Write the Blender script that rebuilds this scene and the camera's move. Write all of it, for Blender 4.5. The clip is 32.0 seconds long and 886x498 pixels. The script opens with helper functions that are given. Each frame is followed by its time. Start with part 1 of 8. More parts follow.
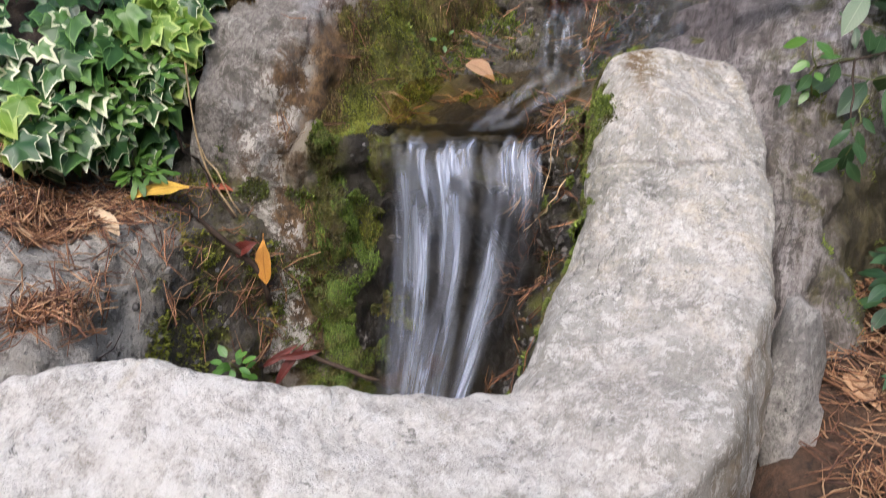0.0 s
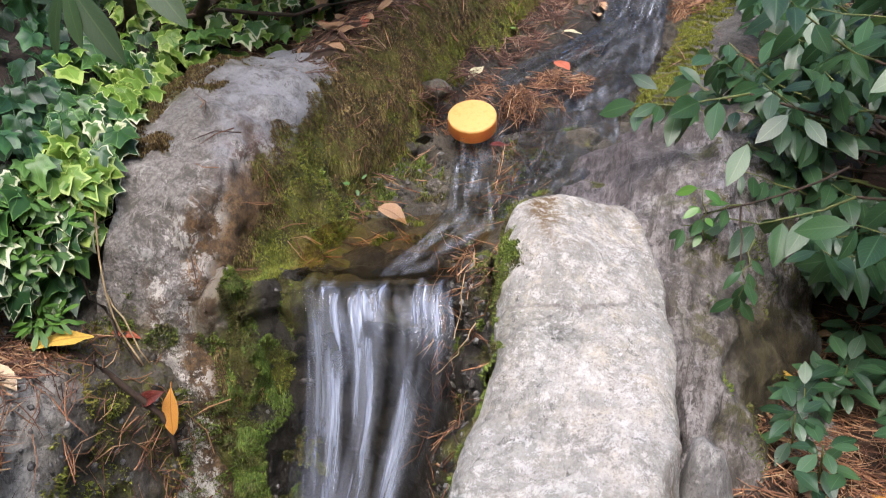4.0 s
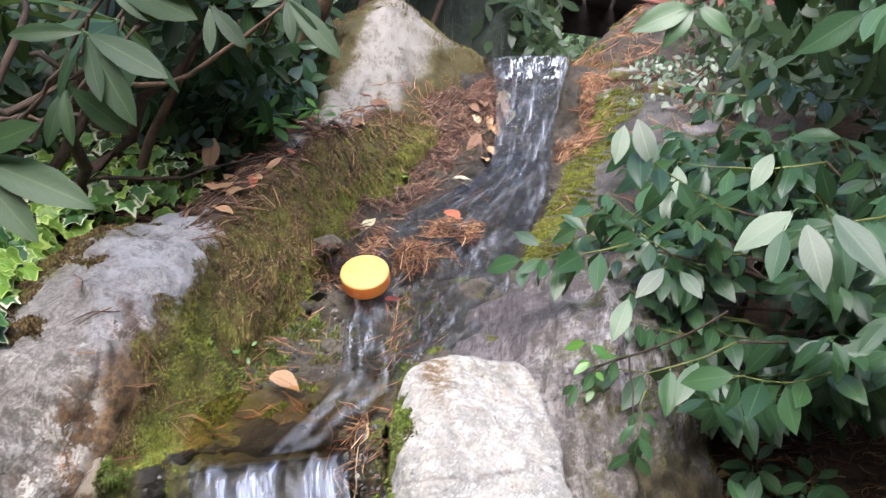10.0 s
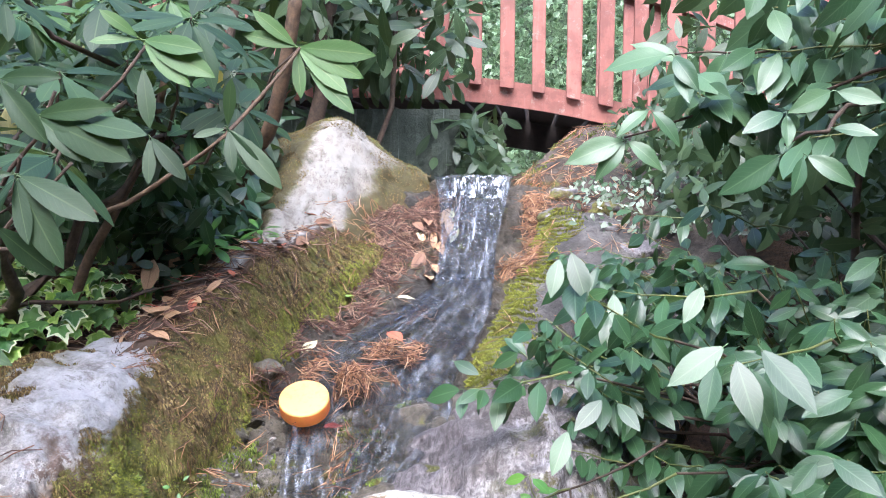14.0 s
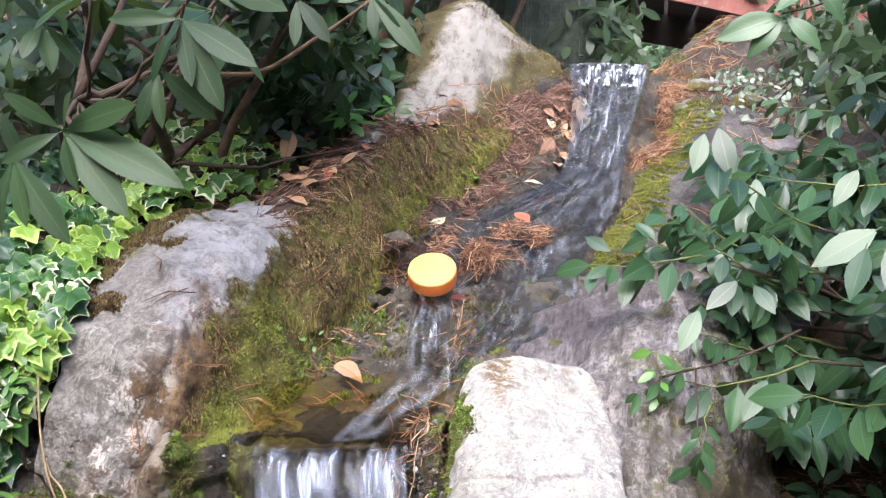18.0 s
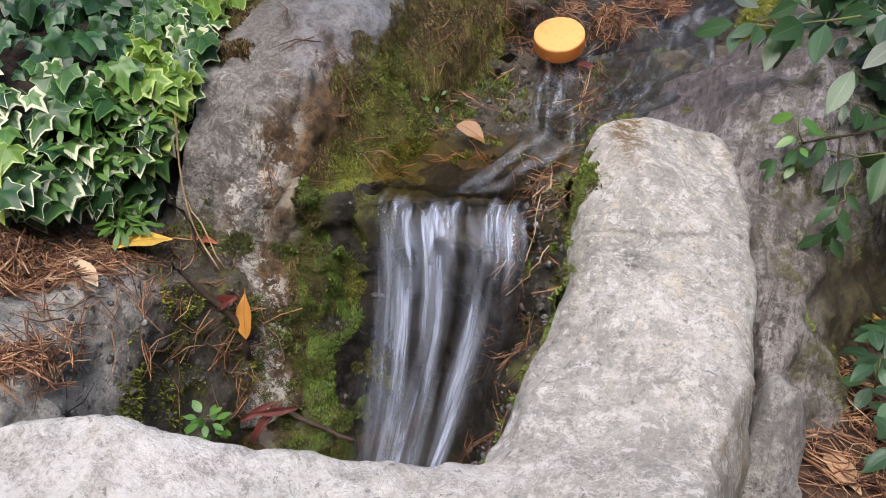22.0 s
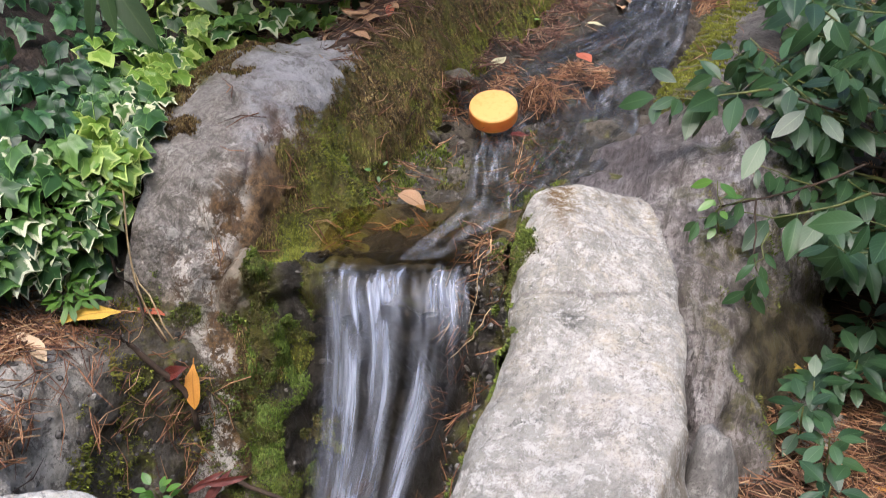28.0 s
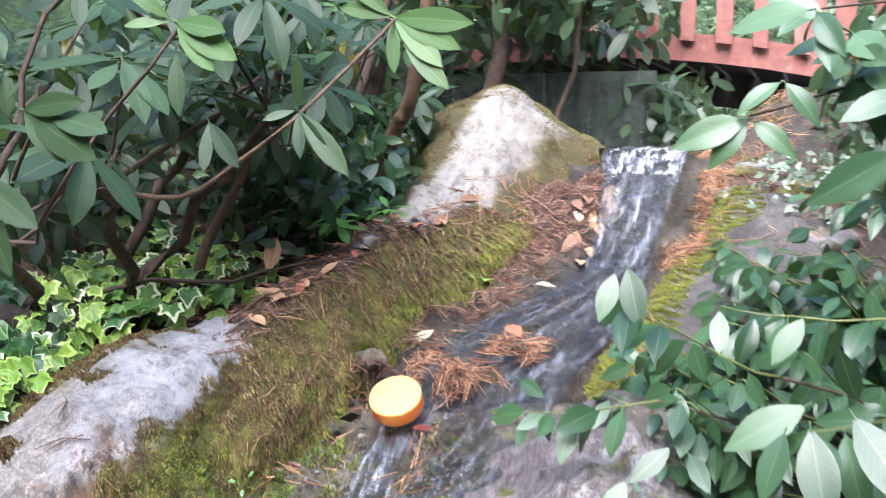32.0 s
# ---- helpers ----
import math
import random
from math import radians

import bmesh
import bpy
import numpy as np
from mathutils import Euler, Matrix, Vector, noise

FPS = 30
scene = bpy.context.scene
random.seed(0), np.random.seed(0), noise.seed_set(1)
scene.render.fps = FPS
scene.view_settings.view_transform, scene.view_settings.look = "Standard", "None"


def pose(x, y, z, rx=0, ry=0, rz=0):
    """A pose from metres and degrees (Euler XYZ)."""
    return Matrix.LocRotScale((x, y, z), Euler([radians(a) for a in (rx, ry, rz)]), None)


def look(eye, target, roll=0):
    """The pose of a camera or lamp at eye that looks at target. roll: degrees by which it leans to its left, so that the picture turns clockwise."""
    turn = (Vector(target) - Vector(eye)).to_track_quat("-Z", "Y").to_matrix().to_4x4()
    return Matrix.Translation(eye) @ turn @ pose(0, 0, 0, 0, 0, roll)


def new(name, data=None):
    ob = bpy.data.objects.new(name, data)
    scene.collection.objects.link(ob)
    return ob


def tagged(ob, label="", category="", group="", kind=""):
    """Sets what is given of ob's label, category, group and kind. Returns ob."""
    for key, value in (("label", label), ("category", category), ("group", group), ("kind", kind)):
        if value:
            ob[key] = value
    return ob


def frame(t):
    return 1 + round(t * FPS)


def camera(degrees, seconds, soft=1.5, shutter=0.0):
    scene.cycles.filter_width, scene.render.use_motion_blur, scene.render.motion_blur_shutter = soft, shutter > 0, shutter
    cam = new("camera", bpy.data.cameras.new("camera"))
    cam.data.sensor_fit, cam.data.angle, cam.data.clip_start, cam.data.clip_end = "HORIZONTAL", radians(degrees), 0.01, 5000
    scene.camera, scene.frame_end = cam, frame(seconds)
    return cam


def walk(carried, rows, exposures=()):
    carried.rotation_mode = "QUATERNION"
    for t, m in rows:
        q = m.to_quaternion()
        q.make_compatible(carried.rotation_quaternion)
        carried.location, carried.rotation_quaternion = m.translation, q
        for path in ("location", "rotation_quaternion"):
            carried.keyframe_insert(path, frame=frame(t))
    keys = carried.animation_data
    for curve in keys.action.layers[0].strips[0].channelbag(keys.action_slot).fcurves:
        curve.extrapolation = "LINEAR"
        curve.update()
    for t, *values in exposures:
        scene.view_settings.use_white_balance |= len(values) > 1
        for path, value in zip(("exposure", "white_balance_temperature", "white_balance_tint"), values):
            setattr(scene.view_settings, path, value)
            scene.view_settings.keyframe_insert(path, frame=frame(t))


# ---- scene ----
cam = camera(54.9, 32.0, 0.85, 0.6)
PATH = [
    (0, (0.036, 0.100, 1.472), (-0.590, 1.745, 0.521), 0.20),
    (0.5, (0.038, 0.098, 1.479), (-0.585, 1.795, 0.624), 0.68),
    (1, (0.041, 0.094, 1.482), (-0.568, 1.816, 0.669), 1.07),
    (1.5, (0.042, 0.090, 1.481), (-0.550, 1.819, 0.668), 1.28),
    (2, (0.045, 0.091, 1.486), (-0.550, 1.817, 0.669), 1.05),
    (2.5, (0.049, 0.096, 1.492), (-0.515, 1.846, 0.706), 1.34),
    (3, (0.048, 0.100, 1.494), (-0.472, 1.879, 0.745), 1.78),
    (3.5, (0.046, 0.103, 1.499), (-0.450, 1.901, 0.776), 1.80),
    (5.5, (0.060, 0.110, 1.523), (-0.425, 1.963, 0.948), 0.89),
    (6, (0.062, 0.114, 1.528), (-0.395, 1.981, 0.974), 0.53),
    (6.5, (0.062, 0.119, 1.532), (-0.379, 1.996, 1.000), 0.43),
    (7, (0.062, 0.124, 1.535), (-0.359, 2.010, 1.020), 0.49),
    (7.5, (0.064, 0.129, 1.539), (-0.346, 2.022, 1.042), 0.44),
    (8, (0.064, 0.132, 1.542), (-0.330, 2.030, 1.050), 0.35),
    (8.5, (0.068, 0.134, 1.545), (-0.317, 2.033, 1.052), 0.24),
    (9, (0.074, 0.138, 1.554), (-0.300, 2.040, 1.063), -0.30),
    (9.5, (0.076, 0.140, 1.560), (-0.277, 2.050, 1.084), -0.68),
    (10, (0.075, 0.141, 1.563), (-0.243, 2.072, 1.150), -0.08),
    (10.5, (0.076, 0.148, 1.571), (-0.197, 2.094, 1.198), 0.70),
    (11, (0.080, 0.151, 1.579), (-0.174, 2.104, 1.233), 0.32),
    (11.5, (0.086, 0.153, 1.587), (-0.142, 2.115, 1.274), -0.14),
    (12, (0.087, 0.152, 1.593), (-0.121, 2.123, 1.332), 0.02),
    (12.5, (0.088, 0.150, 1.597), (-0.110, 2.128, 1.377), 0.48),
    (13, (0.090, 0.150, 1.600), (-0.110, 2.132, 1.418), 0.29),
    (13.5, (0.092, 0.149, 1.602), (-0.111, 2.131, 1.435), 0.26),
    (15.5, (0.089, 0.151, 1.594), (-0.147, 2.126, 1.389), 0.12),
    (16, (0.087, 0.149, 1.588), (-0.169, 2.120, 1.365), 0.13),
    (16.5, (0.079, 0.145, 1.572), (-0.270, 2.093, 1.285), 1.54),
    (17, (0.073, 0.138, 1.567), (-0.335, 2.071, 1.254), 2.28),
    (17.5, (0.072, 0.134, 1.562), (-0.368, 2.051, 1.205), 2.41),
    (18, (0.069, 0.132, 1.556), (-0.397, 2.034, 1.150), 2.21),
    (18.5, (0.064, 0.129, 1.551), (-0.439, 2.012, 1.102), 2.47),
    (19, (0.062, 0.126, 1.539), (-0.478, 1.981, 1.026), 2.65),
    (19.5, (0.062, 0.122, 1.529), (-0.495, 1.959, 0.966), 3.50),
    (20, (0.061, 0.122, 1.518), (-0.512, 1.933, 0.892), 3.31),
    (20.5, (0.061, 0.124, 1.507), (-0.524, 1.908, 0.817), 3.26),
    (21, (0.058, 0.121, 1.493), (-0.555, 1.871, 0.744), 2.90),
    (21.5, (0.053, 0.121, 1.487), (-0.594, 1.825, 0.664), 2.19),
    (22, (0.055, 0.122, 1.487), (-0.594, 1.811, 0.636), 2.19),
    (22.5, (0.054, 0.117, 1.486), (-0.586, 1.809, 0.633), 2.46),
    (23, (0.057, 0.114, 1.486), (-0.581, 1.803, 0.626), 2.39),
    (23.5, (0.059, 0.112, 1.487), (-0.574, 1.800, 0.623), 2.30),
    (24, (0.061, 0.113, 1.484), (-0.573, 1.800, 0.617), 2.18),
    (24.5, (0.062, 0.118, 1.483), (-0.574, 1.798, 0.604), 1.96),
    (26.5, (0.074, 0.108, 1.487), (-0.553, 1.793, 0.611), 1.45),
    (27, (0.064, 0.089, 1.493), (-0.500, 1.841, 0.712), 3.09),
    (27.5, (0.058, 0.083, 1.497), (-0.486, 1.860, 0.759), 2.59),
    (28, (0.059, 0.081, 1.509), (-0.477, 1.872, 0.797), 2.47),
    (28.5, (0.060, 0.090, 1.530), (-0.444, 1.904, 0.855), 3.15),
    (29, (0.052, 0.101, 1.555), (-0.468, 1.930, 0.934), 2.86),
    (29.5, (0.060, 0.127, 1.578), (-0.404, 2.006, 1.072), 1.57),
    (30, (0.078, 0.158, 1.606), (-0.375, 2.066, 1.212), 1.21),
    (30.5, (0.138, 0.203, 1.629), (-0.408, 2.091, 1.261), 1.66),
    (31, (0.223, 0.240, 1.651), (-0.439, 2.112, 1.409), 1.09),
    (31.5, (0.274, 0.282, 1.627), (-0.378, 2.153, 1.355), 0.37),
    (32, (0.308, 0.377, 1.643), (-0.457, 2.205, 1.372), 0.12),
]

EXPOSURES = [(0, 1.26, 6180, 14), (3, 1.33, 6130, 15), (6, 1.82, 5980, 14), (8, 1.99, 5930, 14), (9, 2.01, 5930, 14), (10, 1.86, 5930, 14), (12, 2.16, 5680, 15), (13, 2.36, 5530, 15), (16, 2.36, 5580, 16), (18, 2.11, 5880, 16), (19, 1.91, 5980, 15), (20, 1.62, 6080, 15), (21, 1.61, 6130, 14), (22, 1.22, 6180, 14), (23, 1.28, 6180, 14), (26.5, 1.29, 6180, 15), (28, 1.4, 6130, 15), (29, 1.58, 6080, 14), (30, 2.08, 5830, 15), (31, 2.38, 5730, 15), (32, 2.46, 5630, 15)]
walk(cam, [(t, look(eye, target, roll)) for t, eye, target, roll in PATH], EXPOSURES)

# ---- world and light: a soft overcast sky with a weak wide sun ----
wd = bpy.data.worlds.new("sky")
scene.world = wd
wd.use_nodes = True
sky = wd.node_tree.nodes.new("ShaderNodeTexSky")
sky.sky_type = "NISHITA"
sky.sun_disc = False
sky.sun_elevation = radians(51)
sky.sun_rotation = radians(180)
sky.dust_density, sky.air_density, sky.ozone_density = 4.0, 1.0, 1.0
bg = wd.node_tree.nodes["Background"]
bg.inputs["Strength"].default_value = 0.15
wd.node_tree.links.new(sky.outputs[0], bg.inputs["Color"])
sun = new("sun", bpy.data.lights.new("sun", "SUN"))
sun.data.energy, sun.data.angle, sun.data.color = 1.5, radians(60), (1.0, 0.96, 0.91)
sun.matrix_world = look((0.05, -1.4, 4.25), (0, 1.2, 1.0))

# ---- node shorthand ----


class Mat:
    def __init__(self, name):
        self.m = bpy.data.materials.new(name)
        self.m.use_nodes = True
        self.t = self.m.node_tree
        self.b = self.t.nodes["Principled BSDF"]
        self.out = self.t.nodes["Material Output"]
        self.co = self.t.nodes.new("ShaderNodeTexCoord")

    def node(self, kind, **ins):
        n = self.t.nodes.new(kind)
        for k, v in ins.items():
            self.put(n, k.replace("_", " "), v)
        return n

    def put(self, n, key, v):
        s = n.inputs[int(key[1:])] if key[0] == "#" else n.inputs[key]
        if isinstance(v, bpy.types.NodeSocket):
            self.t.links.new(v, s)
        else:
            s.default_value = v

    def noise(self, scale, detail=4.0, rough=0.6, vec=None, dist=0.0):
        n = self.node("ShaderNodeTexNoise", Scale=scale, Detail=detail, Roughness=rough, Distortion=dist)
        self.put(n, "Vector", vec or self.co.outputs["Object"])
        return n.outputs["Fac"]

    def voro(self, scale, vec=None, feature="F1", out="Distance"):
        n = self.node("ShaderNodeTexVoronoi", Scale=scale)
        n.feature = feature
        self.put(n, "Vector", vec or self.co.outputs["Object"])
        return n.outputs[out]

    def ramp(self, fac, *stops):
        n = self.t.nodes.new("ShaderNodeValToRGB")
        e = n.color_ramp.elements
        while len(e) < len(stops):
            e.new(0.5)
        for x, (p, c) in zip(e, stops):
            x.position = p
            x.color = (*c, 1) if isinstance(c, tuple) else (c, c, c, 1)
        self.put(n, "Fac", fac)
        return n.outputs["Color"]

    def mix(self, fac, a, b, how="MIX"):
        n = self.node("ShaderNodeMix")
        n.data_type, n.blend_type = "RGBA", how
        for key, v in (("#0", fac), ("#6", a), ("#7", b)):
            self.put(n, key, (*v, 1) if isinstance(v, tuple) and len(v) == 3 else v)
        return n.outputs[2]

    def math(self, op, a, b=0.0, clamp=False):
        n = self.node("ShaderNodeMath")
        n.operation, n.use_clamp = op, clamp
        self.put(n, "#0", a)
        self.put(n, "#1", b)
        return n.outputs[0]

    def band(self, x, lo, hi):
        n = self.node("ShaderNodeMapRange")
        n.interpolation_type = "SMOOTHSTEP"
        for key, v in (("Value", x), ("From Min", lo), ("From Max", hi)):
            self.put(n, key, v)
        return n.outputs[0]

    def uv(self):
        n = self.node("ShaderNodeSeparateXYZ")
        self.put(n, "#0", self.co.outputs["UV"])
        return n.outputs[0], n.outputs[1]

    def stretch(self, src, sx, sy, sz):
        n = self.node("ShaderNodeMapping")
        self.put(n, "Vector", src)
        n.inputs["Scale"].default_value = (sx, sy, sz)
        return n.outputs[0]

    def bump(self, h, strength=0.5, dist=0.01):
        n = self.node("ShaderNodeBump", Strength=strength, Distance=dist, Height=h)
        self.put(self.b, "Normal", n.outputs[0])

    def set(self, color=None, rough=None, **more):
        if color is not None:
            self.put(self.b, "Base Color", (*color, 1) if isinstance(color, tuple) else color)
        if rough is not None:
            self.put(self.b, "Roughness", rough)
        for k, v in more.items():
            self.put(self.b, k.replace("_", " "), v)
        return self


def rock_mat(name, dark, light, pale=0.0, rough=0.85, crust=(0.7, 0.67, 0.61), speck=0.6):
    """Weathered stone: broad blotches, streaky crust, fine grain, dark pits and hairline cracks."""
    m = Mat(name)
    big = m.noise(4.5, 6, 0.7)
    mid_n = m.noise(19, 6, 0.75)
    fine = m.noise(75, 6, 0.75)
    grain = m.noise(240, 3, 0.7)
    deep = tuple(v * 0.5 for v in dark)
    c = m.mix(m.band(big, 0.36, 0.62), dark, light)
    c = m.mix(m.math("MULTIPLY", m.band(mid_n, 0.5, 0.64), 0.6), c, tuple(min(0.8, v * 1.25) for v in light))
    c = m.mix(m.math("MULTIPLY", m.band(mid_n, 0.46, 0.34), 0.7), c, tuple(v * 0.8 for v in dark))
    if pale:
        c = m.mix(m.math("MULTIPLY", m.band(m.math("ADD", m.math("MULTIPLY", m.noise(9, 7, 0.8), 0.6), m.math("MULTIPLY", fine, 0.4)), 0.47, 0.6), pale), c, crust)
    c = m.mix(m.math("MULTIPLY", m.band(fine, 0.46, 0.32), speck), c, deep)
    c = m.mix(m.math("MULTIPLY", m.band(grain, 0.52, 0.66), speck), c, deep)
    pit = m.math("MULTIPLY", m.band(m.voro(55), 0.16, 0.06), m.band(m.noise(12, 3, 0.6), 0.5, 0.6))
    c = m.mix(m.math("MULTIPLY", pit, 0.8), c, deep)
    crack = m.math("MULTIPLY", m.band(m.math("ABSOLUTE", m.math("SUBTRACT", m.noise(7, 8, 0.6, None, 1.5), 0.5)), 0.006, 0.0015), m.band(m.noise(3, 2, 0.5), 0.5, 0.62))
    c = m.mix(m.math("MULTIPLY", crack, 0.8), c, deep)
    m.core = c
    h = m.math("ADD", m.math("MULTIPLY", fine, 0.8), m.math("ADD", m.math("MULTIPLY", grain, 0.25), m.math("MULTIPLY", mid_n, 0.5)))
    h = m.math("SUBTRACT", h, m.math("ADD", m.math("MULTIPLY", pit, 0.6), m.math("MULTIPLY", crack, 0.8)))
    m.set(c, rough)
    m.bump(h, 0.85, 0.014)
    return m


MOSS_DARK, MOSS_GREEN, MOSS_GOLD = (0.06, 0.052, 0.02), (0.15, 0.155, 0.03), (0.23, 0.16, 0.045)


def moss_over(m, mask, gold=0.5):
    n = m.noise(45, 5, 0.7)
    c = m.mix(m.band(n, 0.35, 0.65), MOSS_DARK, MOSS_GREEN)
    c = m.mix(m.math("MULTIPLY", m.band(m.noise(16, 3, 0.6), 0.45, 0.62), gold), c, MOSS_GOLD)
    m.core = m.mix(mask, m.core, c)
    m.set(m.core)


def over(m, mask, color):
    m.core = m.mix(mask, m.core, color)
    m.set(m.core)


def wob(m, x, amp, scale=9):
    """A coordinate made ragged by noise."""
    return m.math("ADD", x, m.math("MULTIPLY", m.math("SUBTRACT", m.noise(scale, 6, 0.7), 0.5), amp))


# pale cast-stone rim, worn nearly white on its crest
rim_m = rock_mat("pale_rim_stone", (0.35, 0.325, 0.285), (0.5, 0.47, 0.415), 0.4, 0.85, (0.66, 0.635, 0.58), 0.22)
for scale, lo, hi, amount, tone in ((115, 0.525, 0.565, 0.5, (0.63, 0.61, 0.565)), (115, 0.46, 0.41, 0.4, (0.2, 0.185, 0.16)), (42, 0.56, 0.66, 0.2, (0.66, 0.64, 0.6))):
    over(rim_m, rim_m.math("MULTIPLY", rim_m.band(rim_m.noise(scale, 5, 0.8), lo, hi), amount), tone)
for scale, lo, hi, amount, tone in ((6, 0.56, 0.66, 0.5, (0.62, 0.54, 0.38)), (13, 0.6, 0.68, 0.45, (0.25, 0.2, 0.13)), (34, 0.64, 0.7, 0.7, (0.2, 0.15, 0.1))):
    over(rim_m, rim_m.math("MULTIPLY", rim_m.band(rim_m.noise(scale, 6, 0.7, None, 0.6), lo, hi), amount), tone)
u, v = rim_m.uv()
chips = rim_m.math("MULTIPLY", rim_m.band(rim_m.noise(70, 6, 0.85), 0.57, 0.62), 0.75)
over(rim_m, chips, (0.7, 0.68, 0.63))
over(rim_m, rim_m.math("MULTIPLY", rim_m.band(rim_m.voro(22), 0.13, 0.05), rim_m.band(rim_m.noise(6, 3, 0.6), 0.48, 0.58)), (0.16, 0.14, 0.115))
over(rim_m, rim_m.math("MULTIPLY", rim_m.band(rim_m.noise(5.5, 6, 0.75, None, 0.7), 0.5, 0.6), 0.45), (0.36, 0.325, 0.265))
crusty = rim_m.math("MULTIPLY", rim_m.band(rim_m.noise(24, 7, 0.85, None, 0.8), 0.52, 0.56), rim_m.band(wob(rim_m, v, 0.3, 5), 0.45, 0.8))
over(rim_m, rim_m.math("MULTIPLY", crusty, 0.8), (0.64, 0.58, 0.45))
worn = rim_m.math("MULTIPLY", rim_m.band(rim_m.noise(17, 7, 0.85, None, 0.5), 0.45, 0.41), rim_m.band(rim_m.noise(60, 5, 0.8), 0.38, 0.5))
over(rim_m, rim_m.math("MULTIPLY", worn, 0.65), (0.22, 0.2, 0.175))
for scale, lo, hi, amount, tone in ((190, 0.54, 0.6, 0.35, (0.7, 0.68, 0.64)), (230, 0.45, 0.4, 0.3, (0.19, 0.172, 0.145)), (36, 0.54, 0.6, 0.4, (0.7, 0.68, 0.62))):
    over(rim_m, rim_m.math("MULTIPLY", rim_m.band(rim_m.noise(scale, 4, 0.8), lo, hi), amount), tone)
over(rim_m, rim_m.math("MULTIPLY", rim_m.math("MULTIPLY", rim_m.band(wob(rim_m, v, 0.3, 5), 0.55, 0.25), rim_m.band(rim_m.noise(28, 7, 0.85), 0.4, 0.56)), 0.7), (0.74, 0.72, 0.67))
tip_at = rim_m.math("ADD", rim_m.math("ABSOLUTE", rim_m.math("SUBTRACT", u, 0.47)), rim_m.math("ABSOLUTE", rim_m.math("SUBTRACT", v, 0.885)))
over(rim_m, rim_m.math("MULTIPLY", rim_m.band(wob(rim_m, tip_at, 0.12, 16), 0.1, 0.05), rim_m.band(rim_m.noise(30, 5, 0.8), 0.42, 0.52)), (0.17, 0.1, 0.035))
over(rim_m, rim_m.math("MULTIPLY", rim_m.math("MULTIPLY", rim_m.band(wob(rim_m, v, 0.12, 10), 0.78, 0.86), rim_m.band(rim_m.noise(17, 6, 0.8), 0.48, 0.58)), 0.6), (0.27, 0.21, 0.12))
over(rim_m, rim_m.math("MULTIPLY", rim_m.band(wob(rim_m, u, 0.14, 7), 0.74, 0.82), rim_m.band(rim_m.noise(1.0, 6, 0.75, rim_m.stretch(rim_m.co.outputs["Object"], 30, 30, 5)), 0.4, 0.6)), (0.24, 0.18, 0.11))
over(rim_m, rim_m.math("MULTIPLY", rim_m.band(rim_m.noise(8, 6, 0.75, None, 0.5), 0.44, 0.58), rim_m.math("MULTIPLY", rim_m.band(v, 0.2, 0.5), 0.55)), (0.27, 0.265, 0.235))
over(rim_m, rim_m.math("MULTIPLY", rim_m.band(rim_m.noise(44, 7, 0.85, None, 0.4), 0.535, 0.57), 0.6), (0.74, 0.73, 0.69))
over(rim_m, rim_m.math("MULTIPLY", rim_m.band(rim_m.noise(15, 7, 0.8, None, 0.5), 0.56, 0.62), 0.4), (0.7, 0.68, 0.62))
over(rim_m, rim_m.math("MULTIPLY", rim_m.band(rim_m.noise(50, 6, 0.8, None, 0.6), 0.39, 0.36), 0.7), (0.12, 0.115, 0.1))
joint = rim_m.band(rim_m.math("ABSOLUTE", rim_m.math("SUBTRACT", wob(rim_m, v, 0.05, 9), rim_m.math("ADD", 0.685, rim_m.math("MULTIPLY", u, 0.1)))), 0.0035, 0.001)
over(rim_m, rim_m.math("MULTIPLY", rim_m.math("MULTIPLY", joint, rim_m.band(u, 0.66, 0.58)), 0.42), (0.12, 0.1, 0.08))
# left boulder: grey, brown rust stain next to the moss that grows on the stream side
u, v = rim_m.uv()
moss_over(rim_m, rim_m.math("MULTIPLY", rim_m.math("MULTIPLY", rim_m.band(wob(rim_m, u, 0.16, 20), 0.35, 0.3), rim_m.band(wob(rim_m, v, 0.2, 12), 0.7, 0.86)), rim_m.band(rim_m.noise(24, 5, 0.7), 0.38, 0.5)), 0.3)
over(rim_m, rim_m.math("MULTIPLY", rim_m.band(wob(rim_m, v, 0.1, 14), 0.93, 0.97), rim_m.band(rim_m.noise(20, 5, 0.7), 0.42, 0.54)), (0.2, 0.13, 0.06))
moss_over(rim_m, rim_m.math("MULTIPLY", rim_m.band(wob(rim_m, u, 0.2, 22), 0.25, 0.19), rim_m.math("MULTIPLY", rim_m.band(v, 0.45, 0.55), rim_m.band(rim_m.noise(26, 5, 0.7), 0.4, 0.55))), 0.1)
lb = rock_mat("grey_boulder_stone", (0.155, 0.143, 0.125), (0.42, 0.405, 0.38), 0.4, 0.65, (0.68, 0.67, 0.66), 0.55)
u, v = lb.uv()
over(lb, lb.math("MULTIPLY", lb.band(lb.noise(22, 6, 0.8), 0.5, 0.58), lb.band(u, 0.3, 0.5)), (0.5, 0.48, 0.43))
over(lb, lb.math("MULTIPLY", lb.math("MULTIPLY", lb.band(wob(lb, v, 0.6, 14), 0.22, 0.34), lb.band(wob(lb, u, 0.5, 8), 0.36, 0.48)), lb.band(lb.noise(30, 5, 0.8), 0.36, 0.5)), (0.15, 0.07, 0.028))
over(lb, lb.math("MULTIPLY", lb.band(lb.noise(15, 6, 0.75), 0.52, 0.62), lb.band(u, 0.55, 0.75)), (0.1, 0.085, 0.065))
